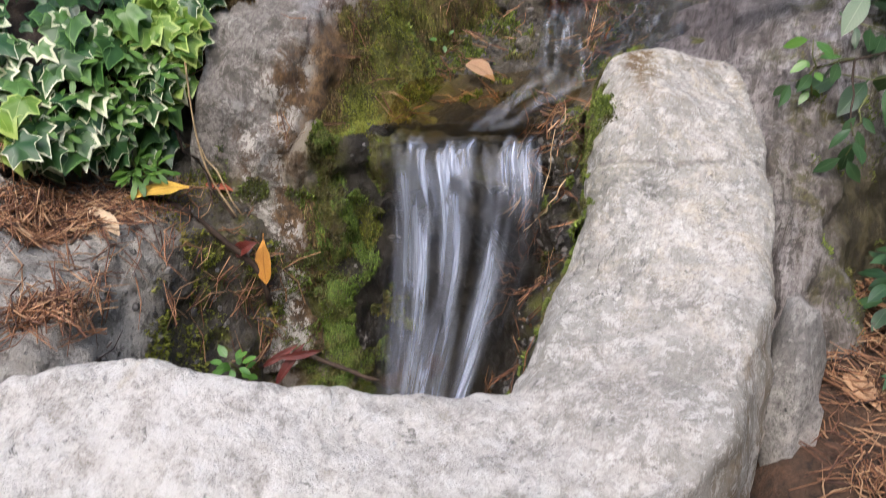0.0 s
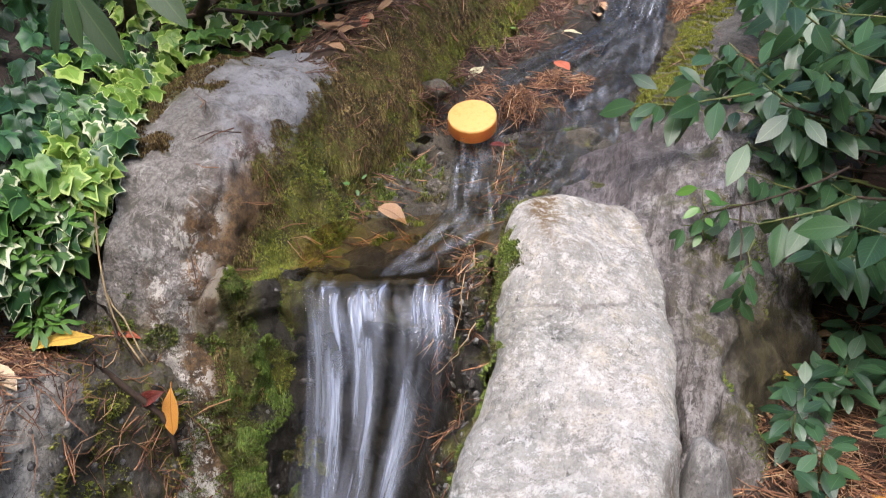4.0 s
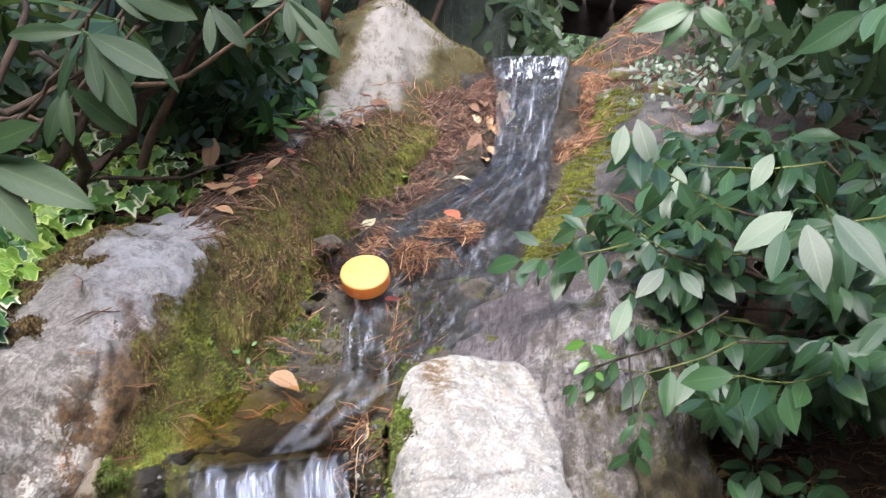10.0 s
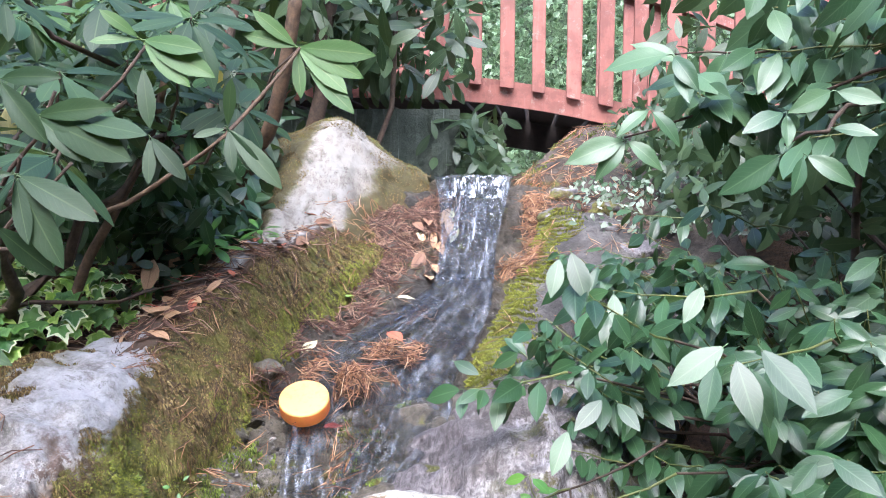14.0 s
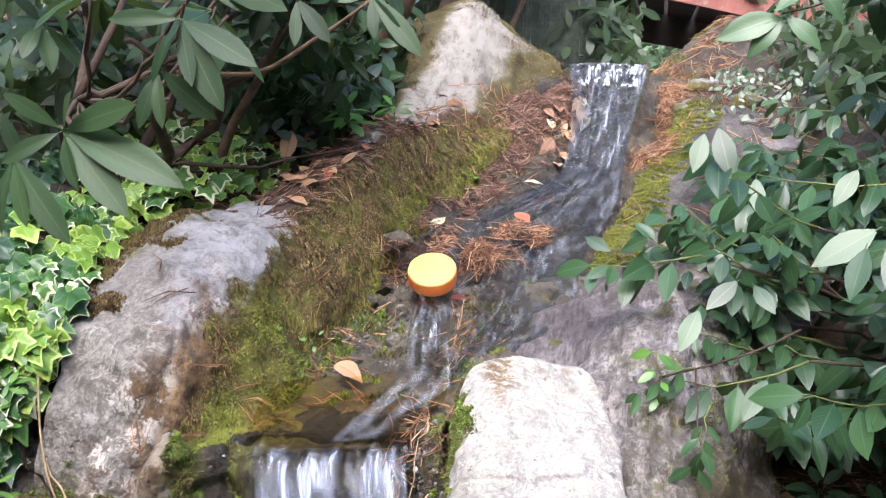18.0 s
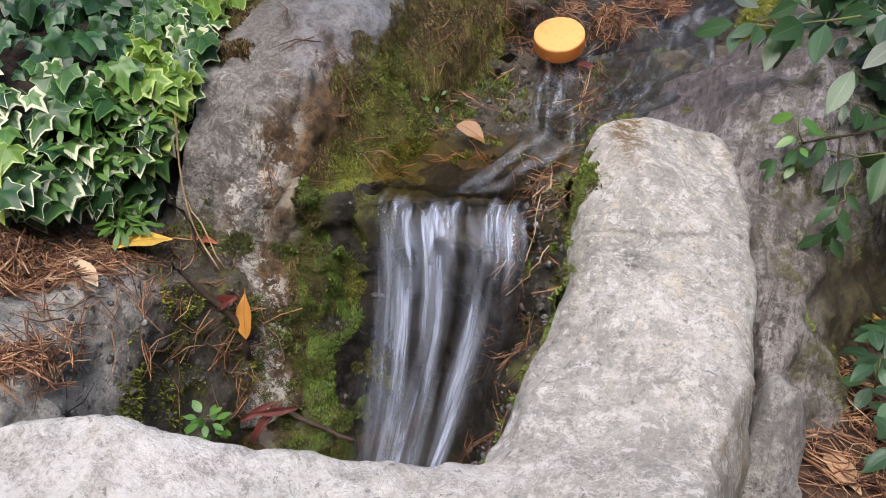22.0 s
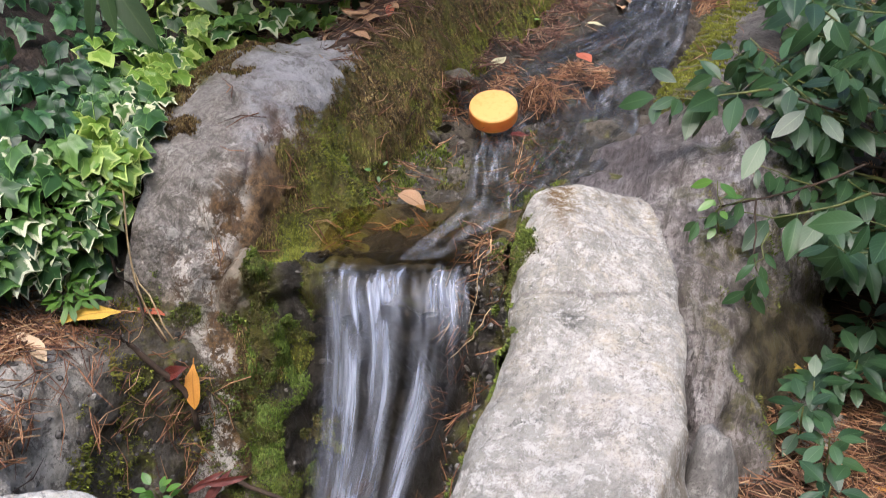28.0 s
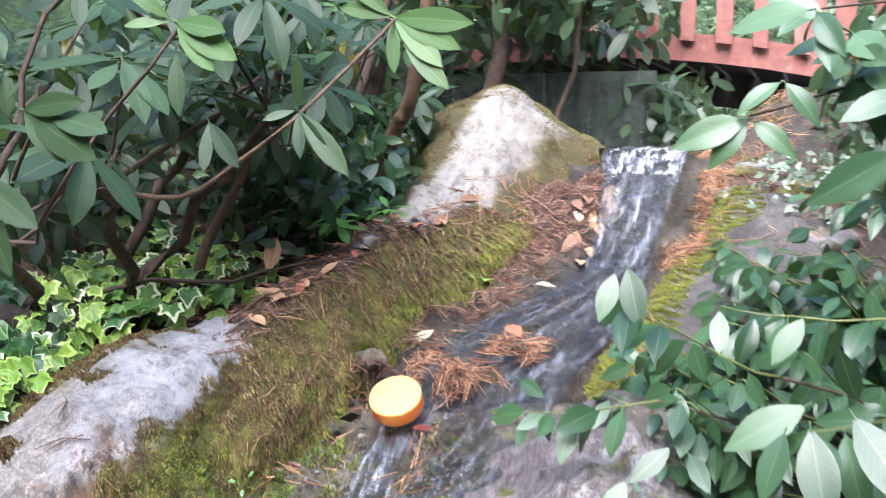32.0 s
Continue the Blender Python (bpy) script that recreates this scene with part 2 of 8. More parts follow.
over(lb, lb.math("MULTIPLY", lb.band(lb.noise(9, 5, 0.7), 0.5, 0.62), lb.band(u, 0.3, 0.15)), (0.34, 0.34, 0.36))
crumb = lb.noise(48, 7, 0.8)
over(lb, lb.math("MULTIPLY", lb.band(crumb, 0.52, 0.6), 0.3), (0.6, 0.59, 0.57))
over(lb, lb.math("MULTIPLY", lb.band(crumb, 0.46, 0.4), 0.35), (0.14, 0.125, 0.11))
grit = lb.noise(130, 5, 0.8)
brown = lb.math("MULTIPLY", lb.math("MULTIPLY", lb.band(wob(lb, v, 0.3, 7), 0.5, 0.3), lb.band(wob(lb, u, 0.3, 7), 0.2, 0.36)), 0.8)
over(lb, brown, lb.mix(lb.band(grit, 0.4, 0.6), (0.11, 0.095, 0.075), (0.32, 0.29, 0.25)))
over(lb, lb.math("MULTIPLY", lb.band(grit, 0.46, 0.4), 0.35), (0.13, 0.115, 0.1))
# bluish-white smear paints the sky's reflection on the upper face
sky_smear = lb.math("MULTIPLY", lb.math("MULTIPLY", lb.band(wob(lb, v, 0.3, 6), 0.28, 0.42), lb.band(wob(lb, u, 0.35, 6), 0.62, 0.42)), lb.band(lb.noise(14, 6, 0.75), 0.4, 0.58))
over(lb, lb.math("MULTIPLY", sky_smear, 0.6), (0.6, 0.605, 0.64))
over(lb, lb.math("MULTIPLY", lb.math("MULTIPLY", lb.band(wob(lb, v, 0.5, 12), 0.3, 0.44), lb.band(wob(lb, u, 0.4, 8), 0.4, 0.52)), lb.band(lb.noise(34, 7, 0.85), 0.46, 0.5)), (0.115, 0.052, 0.02))
over(lb, lb.math("MULTIPLY", lb.math("MULTIPLY", lb.band(wob(lb, v, 0.4, 12), 0.25, 0.4), lb.band(wob(lb, u, 0.4, 8), 0.4, 0.5)), lb.band(lb.noise(26, 7, 0.85), 0.54, 0.57)), (0.58, 0.55, 0.49))
foot = lb.band(wob(lb, u, 0.22, 12), 0.7, 0.78)
over(lb, lb.math("MULTIPLY", foot, 0.85), lb.mix(lb.band(lb.noise(40, 6, 0.8), 0.42, 0.58), (0.09, 0.065, 0.04), (0.36, 0.31, 0.24)))
over(lb, lb.math("MULTIPLY", lb.math("MULTIPLY", lb.band(wob(lb, u, 0.2, 9), 0.36, 0.48), lb.band(wob(lb, v, 0.3, 9), 0.22, 0.34)), lb.band(lb.noise(20, 7, 0.85), 0.53, 0.57)), (0.62, 0.59, 0.54))
moss_over(lb, lb.math("MULTIPLY", foot, lb.band(lb.noise(17, 5, 0.7), 0.52, 0.6)), 0.1)
zone = lb.math("MULTIPLY", lb.math("MULTIPLY", lb.band(wob(lb, v, 0.3, 10), 0.36, 0.44), lb.band(wob(lb, v, 0.2, 12), 0.66, 0.58)), lb.band(wob(lb, u, 0.3, 9), 0.44, 0.54))
over(lb, lb.math("MULTIPLY", zone, lb.band(lb.noise(15, 7, 0.8), 0.36, 0.46)), lb.mix(lb.band(lb.noise(55, 5, 0.8), 0.4, 0.6), (0.04, 0.022, 0.011), (0.14, 0.072, 0.026)))
over(lb, lb.math("MULTIPLY", zone, lb.band(lb.noise(21, 7, 0.85), 0.56, 0.61)), (0.5, 0.46, 0.39))
low = lb.math("MULTIPLY", lb.math("MULTIPLY", lb.band(wob(lb, u, 0.25, 9), 0.64, 0.72), lb.band(wob(lb, v, 0.3, 9), 0.12, 0.26)), lb.band(lb.noise(13, 7, 0.8), 0.4, 0.5))
over(lb, lb.math("MULTIPLY", low, 0.9), lb.mix(lb.band(lb.noise(60, 5, 0.8), 0.4, 0.6), (0.045, 0.03, 0.016), (0.16, 0.1, 0.05)))
over(lb, lb.math("MULTIPLY", lb.band(wob(lb, u, 0.25, 9), 0.6, 0.68), lb.band(lb.noise(19, 7, 0.85), 0.565, 0.6)), (0.5, 0.47, 0.4))
over(lb, 0.2, (0.17, 0.165, 0.165))
hollow = lb.math("MULTIPLY", lb.band(lb.noise(16, 6, 0.8, None, 1.0), 0.42, 0.38), 0.6)
over(lb, hollow, (0.12, 0.105, 0.085))
rusty = lb.math("MULTIPLY", lb.band(wob(lb, v, 0.34, 12), 0.27, 0.33), lb.band(wob(lb, u, 0.22, 10), 0.46, 0.56))
over(lb, lb.math("MULTIPLY", rusty, lb.band(lb.noise(17, 7, 0.8), 0.34, 0.42)), lb.mix(lb.band(lb.noise(60, 5, 0.8), 0.38, 0.62), (0.06, 0.036, 0.016), (0.21, 0.125, 0.052)))
crusty = lb.math("MULTIPLY", lb.math("MULTIPLY", lb.band(wob(lb, v, 0.2, 9), 0.1, 0.2), lb.band(wob(lb, v, 0.2, 9), 0.46, 0.36)), lb.band(wob(lb, u, 0.2, 9), 0.46, 0.58))
over(lb, lb.math("MULTIPLY", crusty, lb.band(lb.noise(23, 7, 0.85), 0.505, 0.54)), lb.mix(lb.noise(70, 4, 0.8), (0.4, 0.36, 0.3), (0.72, 0.7, 0.65)))
over(lb, lb.math("MULTIPLY", lb.math("MULTIPLY", crusty, lb.band(lb.noise(31, 7, 0.85, None, 0.8), 0.545, 0.57)), 0.9), (0.1, 0.052, 0.022))
bare = lb.math("MULTIPLY", lb.band(wob(lb, u, 0.3, 7), 0.3, 0.4), lb.band(wob(lb, v, 0.3, 7), 0.45, 0.3))
over(lb, lb.math("MULTIPLY", bare, lb.math("MULTIPLY", lb.band(lb.noise(27, 7, 0.85, None, 0.6), 0.53, 0.56), 0.7)), (0.1, 0.088, 0.07))
over(lb, lb.math("MULTIPLY", bare, lb.math("MULTIPLY", lb.band(lb.noise(20, 7, 0.85, None, 0.6), 0.44, 0.41), 0.6)), (0.5, 0.48, 0.44))
edge = lb.math("ADD", 0.86, lb.math("MULTIPLY", lb.band(u, 0.2, 0.58), -0.3))
moss_over(lb, lb.band(wob(lb, v, 0.3, 14), edge, lb.math("ADD", edge, 0.05)))
moss_over(lb, lb.math("MULTIPLY", lb.band(wob(lb, u, 0.22), 0.28, 0.2), lb.band(v, 0.55, 0.35)), 0.5)
lime = rock_mat("lime_streaked_stone", (0.13, 0.115, 0.09), (0.3, 0.27, 0.23), 0.0)
u, v = lime.uv()
dia = lime.math("ABSOLUTE", lime.math("SUBTRACT", v, lime.math("ADD", 0.74, lime.math("MULTIPLY", u, -0.52))))
streak = lime.noise(1.0, 6, 0.75, lime.stretch(lime.co.outputs["Object"], 45, 20, 7))
moss_over(lime, lime.band(wob(lime, dia, 0.25, 12), 0.17, 0.26), 0.4)
over(lime, lime.math("MULTIPLY", lime.band(wob(lime, dia, 0.2, 16), 0.2, 0.1), lime.band(streak, 0.4, 0.58)), (0.31, 0.29, 0.255))
moss_over(lime, lime.band(wob(lime, u, 0.2, 12), 0.12, 0.06), 0.3)
moss_over(lime, lime.band(wob(lime, u, 0.3, 12), 0.84, 0.92), 0.3)
over(lime, lime.math("MULTIPLY", lime.band(wob(lime, u, 0.2, 14), 0.72, 0.8), lime.band(v, 0.3, 0.45)), lime.mix(lime.band(lime.noise(60, 4, 0.7), 0.4, 0.6), (0.05, 0.028, 0.012), (0.2, 0.1, 0.025)))
lu = lime.noise(20, 5, 0.7)
over(lime, lime.math("MULTIPLY", lime.math("MULTIPLY", lime.band(wob(lime, dia, 0.25, 12), 0.17, 0.26), lime.band(lu, 0.28, 0.46)), 0.85), (0.065, 0.053, 0.02))
kerb_m = rock_mat("mossy_kerb_stone", (0.035, 0.03, 0.026), (0.11, 0.10, 0.09), 0.05)
u, v = kerb_m.uv()
moss_over(kerb_m, kerb_m.math("MULTIPLY", kerb_m.band(wob(kerb_m, u, 0.35, 18), 0.3, 0.2), 0.7), 0.0)
brown_rock = rock_mat("litter_brown_stone", (0.035, 0.027, 0.02), (0.1, 0.076, 0.055), 0.05)
u, v = brown_rock.uv()
moss_over(brown_rock, brown_rock.band(wob(brown_rock, brown_rock.noise(8, 4, 0.6), 0.3), 0.6, 0.72), 0.0)
mossrock = rock_mat("mossy_stone", (0.12, 0.105, 0.085), (0.25, 0.235, 0.21))
moss_over(mossrock, mossrock.band(mossrock.noise(12, 5, 0.7), 0.18, 0.3), 0.5)
u, v = mossrock.uv()
over(mossrock, mossrock.band(wob(mossrock, u, 0.2), 0.3, 0.2), (0.09, 0.055, 0.035))
over(mossrock, mossrock.band(mossrock.noise(17, 5, 0.7), 0.56, 0.64), (0.06, 0.042, 0.02))
over(mossrock, mossrock.math("MULTIPLY", mossrock.band(wob(mossrock, u, 0.12, 12), 0.2, 0.14), mossrock.band(wob(mossrock, v, 0.2, 8), 0.38, 0.5)), mossrock.mix(mossrock.band(mossrock.noise(30, 6, 0.8), 0.4, 0.6), (0.16, 0.15, 0.14), (0.42, 0.41, 0.4)))
slab_m = rock_mat("purple_grey_stone", (0.16, 0.142, 0.135), (0.42, 0.385, 0.365), 0.5, 0.5, (0.64, 0.61, 0.58), 0.5)
run = slab_m.noise(1.0, 6, 0.7, slab_m.stretch(slab_m.co.outputs["Object"], 26, 7, 7), 1.2)
over(slab_m, slab_m.math("MULTIPLY", slab_m.band(run, 0.5, 0.6), 0.8), (0.10, 0.085, 0.075))
fine_run = slab_m.noise(1.0, 6, 0.75, slab_m.stretch(slab_m.co.outputs["Object"], 90, 26, 26), 1.5)
over(slab_m, slab_m.math("MULTIPLY", slab_m.band(fine_run, 0.52, 0.6), 0.75), (0.075, 0.062, 0.056))
# pale streaks put the slab's wet sheen into its colour
over(slab_m, slab_m.math("MULTIPLY", slab_m.band(run, 0.44, 0.34), 0.5), (0.6, 0.58, 0.6))
u, v = slab_m.uv()
v = slab_m.math("MULTIPLY", v, 1.2)
moss_over(slab_m, slab_m.math("MULTIPLY", slab_m.band(slab_m.noise(18, 5, 0.7), 0.52, 0.6), slab_m.band(v, 0.45, 0.8)), 0.2)
over(slab_m, slab_m.math("MULTIPLY", slab_m.math("MULTIPLY", slab_m.band(wob(slab_m, v, 0.4, 9), 0.42, 0.58), slab_m.band(wob(slab_m, u, 0.3, 9), 0.35, 0.5)), 0.5), (0.085, 0.07, 0.042))
over(slab_m, slab_m.math("MULTIPLY", slab_m.band(wob(slab_m, slab_m.math("ADD", u, slab_m.math("MULTIPLY", v, 0.3)), 0.25, 12), 0.47, 0.36), 0.85), (0.07, 0.058, 0.05))
crumb = slab_m.noise(52, 7, 0.8)
over(slab_m, slab_m.math("MULTIPLY", slab_m.band(crumb, 0.54, 0.6), 0.35), (0.5, 0.47, 0.46))
over(slab_m, slab_m.math("MULTIPLY", slab_m.band(crumb, 0.46, 0.43), 0.7), (0.06, 0.05, 0.045))
wet = slab_m.math("MULTIPLY", slab_m.band(wob(slab_m, v, 0.3, 7), 0.56, 0.42), slab_m.band(wob(slab_m, u, 0.3, 7), 0.62, 0.48))
over(slab_m, slab_m.math("MULTIPLY", wet, 0.55), slab_m.mix(slab_m.band(fine_run, 0.4, 0.6), (0.19, 0.165, 0.17), (0.06, 0.048, 0.046)))
split = slab_m.voro(1.0, slab_m.stretch(slab_m.co.outputs["Object"], 9, 26, 26), "DISTANCE_TO_EDGE")
over(slab_m, slab_m.math("MULTIPLY", slab_m.math("MULTIPLY", slab_m.band(wob(slab_m, split, 0.12, 30), 0.05, 0.015), slab_m.band(slab_m.noise(5, 3, 0.6), 0.5, 0.6)), 0.4), (0.06, 0.05, 0.045))
over(slab_m, slab_m.math("MULTIPLY", slab_m.band(wob(slab_m, v, 0.2, 9), 0.8, 0.88), slab_m.band(wob(slab_m, u, 0.2, 9), 0.5, 0.58)), slab_m.mix(slab_m.band(slab_m.noise(30, 5, 0.7), 0.42, 0.58), (0.05, 0.042, 0.024), (0.12, 0.1, 0.05)))
ledge_m = rock_mat("damp_ledge_stone", (0.27, 0.25, 0.215), (0.44, 0.415, 0.365), 0.3, 0.75, (0.56, 0.53, 0.48), 0.35)
u, v = ledge_m.uv()
moss_over(ledge_m, ledge_m.math("MULTIPLY", ledge_m.band(wob(ledge_m, v, 0.4), 0.62, 0.8), ledge_m.band(ledge_m.noise(22, 5, 0.7), 0.44, 0.56)))
over(ledge_m, ledge_m.math("MULTIPLY", ledge_m.band(wob(ledge_m, v, 0.4, 11), 0.48, 0.64), 0.45), (0.16, 0.135, 0.095))
crumb = ledge_m.noise(44, 7, 0.8)
over(ledge_m, ledge_m.math("MULTIPLY", ledge_m.band(crumb, 0.46, 0.42), 0.7), (0.09, 0.075, 0.06))
damp = ledge_m.band(wob(ledge_m, v, 0.25, 8), 0.54, 0.7)
over(ledge_m, ledge_m.math("MULTIPLY", damp, 0.74), ledge_m.mix(ledge_m.band(ledge_m.noise(26, 6, 0.8), 0.4, 0.62), (0.03, 0.025, 0.018), (0.115, 0.095, 0.07)))
moss_over(ledge_m, ledge_m.math("MULTIPLY", ledge_m.band(wob(ledge_m, v, 0.3, 10), 0.7, 0.84), ledge_m.band(ledge_m.noise(15, 5, 0.7), 0.46, 0.58)), 0.1)
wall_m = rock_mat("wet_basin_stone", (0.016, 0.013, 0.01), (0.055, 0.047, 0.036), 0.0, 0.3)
u, v = wall_m.uv()
over(wall_m, wall_m.band(wob(wall_m, v, 0.2, 10), 0.34, 0.26), wall_m.mix(wall_m.band(wall_m.noise(28, 6, 0.8), 0.42, 0.56), wall_m.mix(wall_m.noise(60, 4, 0.8), (0.045, 0.032, 0.018), (0.14, 0.085, 0.038)), (0.3, 0.26, 0.2)))
moss_over(wall_m, wall_m.math("MULTIPLY", wall_m.math("MULTIPLY", wall_m.band(wob(wall_m, v, 0.16), 0.4, 0.33), wall_m.band(v, 0.22, 0.27)), wall_m.band(wall_m.noise(18, 5, 0.7), 0.4, 0.5)), 0.2)
moss_over(wall_m, wall_m.math("MULTIPLY", wall_m.band(wob(wall_m, v, 0.12), 0.9, 0.97), wall_m.band(wall_m.noise(18, 5, 0.7), 0.46, 0.58)), 0.1)
bed_m = rock_mat("wet_stream_bed", (0.022, 0.019, 0.014), (0.085, 0.07, 0.05), 0.0, 0.3)
moss_over(bed_m, bed_m.band(bed_m.noise(11, 5, 0.7), 0.56, 0.68), 0.1)
mid_m = rock_mat("silty_pool_bed", (0.04, 0.034, 0.024), (0.12, 0.1, 0.07), 0.15, 0.4, (0.34, 0.32, 0.28))
u, v = mid_m.uv()
over(mid_m, mid_m.math("MULTIPLY", mid_m.band(wob(mid_m, u, 0.2, 9), 0.5, 0.62), mid_m.band(mid_m.noise(14, 5, 0.7), 0.35, 0.6)), (0.1, 0.075, 0.034))
moss_over(mid_m, mid_m.math("MULTIPLY", mid_m.band(wob(mid_m, v, 0.3, 14), 0.34, 0.22), mid_m.band(mid_m.noise(22, 5, 0.7), 0.38, 0.52)), 0.15)
moss_over(mid_m, mid_m.band(mid_m.noise(13, 5, 0.7), 0.58, 0.68), 0.1)
litter_m = Mat("needle_soil")
n1, n2 = litter_m.noise(60, 6, 0.75), litter_m.noise(9, 4, 0.6)
litter_m.set(litter_m.mix(litter_m.band(n2, 0.35, 0.65), litter_m.ramp(n1, (0.35, (0.03, 0.02, 0.013)), (0.7, (0.13, 0.078, 0.048))), litter_m.ramp(n1, (0.35, (0.045, 0.03, 0.02)), (0.7, (0.21, 0.115, 0.065)))), 0.95)
litter_m.bump(n1, 0.9, 0.02)

# ---- geometry shorthand ----


def smooth_rows(a, n):
    """Catmull-Rom through the first axis of a, to n steps."""
    a = np.asarray(a, float)
    k = len(a)
    p = np.concatenate([[2 * a[0] - a[1]], a, [2 * a[-1] - a[-2]]])
    s = np.linspace(0, k - 1 - 1e-9, n)
    i = s.astype(int)
    f = (s - i).reshape((-1,) + (1,) * (a.ndim - 1))
    p0, p1, p2, p3 = p[i], p[i + 1], p[i + 2], p[i + 3]
    return 0.5 * (2 * p1 + (p2 - p0) * f + (2 * p0 - 5 * p1 + 4 * p2 - p3) * f**2 + (3 * p1 - p0 - 3 * p2 + p3) * f**3)


def normals(g):
    n = np.cross(np.gradient(g, axis=0), np.gradient(g, axis=1))
    return n / (np.linalg.norm(n, axis=2, keepdims=True) + 1e-9)


class Patch:
    """A smooth rock face shaped by a coarse cage, roughened by noise; face side is the one towards `front`."""

    def __init__(self, cage, nu, nv, rough=0.012, scale=9.0, front=(0.1, -1.0, 0.8), pits=0.0, sunk=0.0):
        g = smooth_rows(cage, nu)
        g = smooth_rows(g.transpose(1, 0, 2), nv).transpose(1, 0, 2)
        n = normals(g)
        if (n @ np.array(front)).mean() < 0:
            n = -n
        for i in range(nu):
            for j in range(nv):
                p = Vector(g[i, j])
                d = -sunk + noise.fractal(p * scale, 0.9, 2.1, 5) * rough + noise.fractal(p * scale * 5, 0.8, 2.2, 3) * rough * 0.22
                if pits:
                    d -= pits * max(0.0, abs(noise.noise(p * scale * 1.7)) - 0.25)
                g[i, j] += n[i, j] * d
        self.g, self.nu, self.nv = g, nu, nv
        n = normals(g)
        self.n = n if (n @ np.array(front)).mean() > 0 else -n

    def at(self, u, v):
        i, j = min(int(u * (self.nu - 1) + 0.5), self.nu - 1), min(int(v * (self.nv - 1) + 0.5), self.nv - 1)
        return Vector(self.g[i, j]), Vector(self.n[i, j])

    def build(self, name, mat, back=(0.0, 0.12, -0.3), label="", category="", kind="", parent=None, sink=True):
        nu, nv, g = self.nu, self.nv, self.g
        bm = bmesh.new()
        uvl = bm.loops.layers.uv.new("UVMap")
        vs = [[bm.verts.new(g[i, j]) for j in range(nv)] for i in range(nu)]
        flip = (np.cross(np.gradient(g, axis=0), np.gradient(g, axis=1)) * self.n).sum() < 0
        for i in range(nu - 1):
            for j in range(nv - 1):
                q = [(i, j), (i + 1, j), (i + 1, j + 1), (i, j + 1)]
                if flip:
                    q.reverse()
                f = bm.faces.new([vs[a][b] for a, b in q])
                f.smooth = True
                for lp, (a, b) in zip(f.loops, q):
                    lp[uvl].uv = (a / (nu - 1), b / (nv - 1))
        if sink:
            ring = [vs[0][j] for j in range(nv)] + [vs[i][nv - 1] for i in range(1, nu)]
            ring += [vs[nu - 1][j] for j in range(nv - 2, -1, -1)] + [vs[i][0] for i in range(nu - 2, 0, -1)]
            mid = sum((r.co for r in ring), Vector()) / len(ring)
            low = [bm.verts.new(r.co + (mid - r.co) * 0.12 + Vector(back)) for r in ring]
            for k in range(len(ring)):
                a, b = k, (k + 1) % len(ring)
                f = bm.faces.new((ring[b], ring[a], low[a], low[b]) if not flip else (ring[a], ring[b], low[b], low[a]))
                f.smooth = True
            bm.faces.new(low)
        me = bpy.data.meshes.new(name)
        bm.to_mesh(me)
        bm.free()
        me.materials.append(mat.m if isinstance(mat, Mat) else mat)
        ob = new(name, me)
        ob.parent = parent
        return tagged(ob, label, category, kind=kind)


def part(name, bm, material, parent, label=""):
    me = bpy.data.meshes.new(name)
    bm.to_mesh(me)
    bm.free()
    me.materials.append(material.m if isinstance(material, Mat) else material)
    ob = new(name, me)
    if parent is not None:
        ob.parent = parent
        ob.location = -parent.location
    return tagged(ob, label)


def raw_mesh(name, verts, faces, mat, uvs=None, smooth=True):
    me = bpy.data.meshes.new(name)
    me.from_pydata([tuple(p) for p in verts], [], faces)
    me.materials.append(mat.m if isinstance(mat, Mat) else mat)
    if uvs is not None:
        lay = me.uv_layers.new(name="UVMap")
        idx = np.empty(len(me.loops), np.int32)
        me.loops.foreach_get("vertex_index", idx)
        lay.data.foreach_set("uv", np.asarray(uvs, np.float32)[idx].ravel())
    if smooth:
        me.polygons.foreach_set("use_smooth", [True] * len(me.polygons))
    return me


def base(name, at, label, category, group=""):
    e = new(name)
    e.location = at
    e.empty_display_size = 0.02
    return tagged(e, label, category, group)


def tube(bm, pts, r0, r1, sides=6):
    """A tapered, bent round stem."""
    pts = [Vector(p) for p in pts]
    rings = []
    for k, p in enumerate(pts):
        d = (pts[min(k + 1, len(pts) - 1)] - pts[max(k - 1, 0)]).normalized()
        a = d.orthogonal().normalized()
        b = d.cross(a)
        r = r0 + (r1 - r0) * k / (len(pts) - 1)
        rings.append([bm.verts.new(p + (a * math.cos(t) + b * math.sin(t)) * r) for t in (2 * math.pi * s / sides for s in range(sides))])
    for p, q in zip(rings, rings[1:]):
        for s in range(sides):
            f = bm.faces.new((p[s], p[(s + 1) % sides], q[(s + 1) % sides], q[s]))
            f.smooth = True
    bm.faces.new(rings[0][::-1])
    bm.faces.new(rings[-1])


def bend(a, b, sag=0.0, n=6, wig=0.0, rng=random):
    a, b = Vector(a), Vector(b)
    out = []
    for k in range(n):
        f = k / (n - 1)
        p = a.lerp(b, f) + Vector((0, 0, -sag * 4 * f * (1 - f)))
        if 0 < k < n - 1:
            p += Vector((rng.uniform(-wig, wig), rng.uniform(-wig, wig), rng.uniform(-wig, wig)))
        out.append(p)
    return out


def frame_of(at, way, up, size, width=None):
    """A pose that lays +y along `way` and +z near `up`, scaled."""
    y = Vector(way).normalized()
    x = y.cross(Vector(up))
    x = x.normalized() if x.length > 1e-4 else y.orthogonal().normalized()
    z = x.cross(y)
    w = width or size
    m = Matrix((x * w, y * size, z * size)).transposed().to_4x4()
    m.translation = at
    return m


# ---- leaves ----


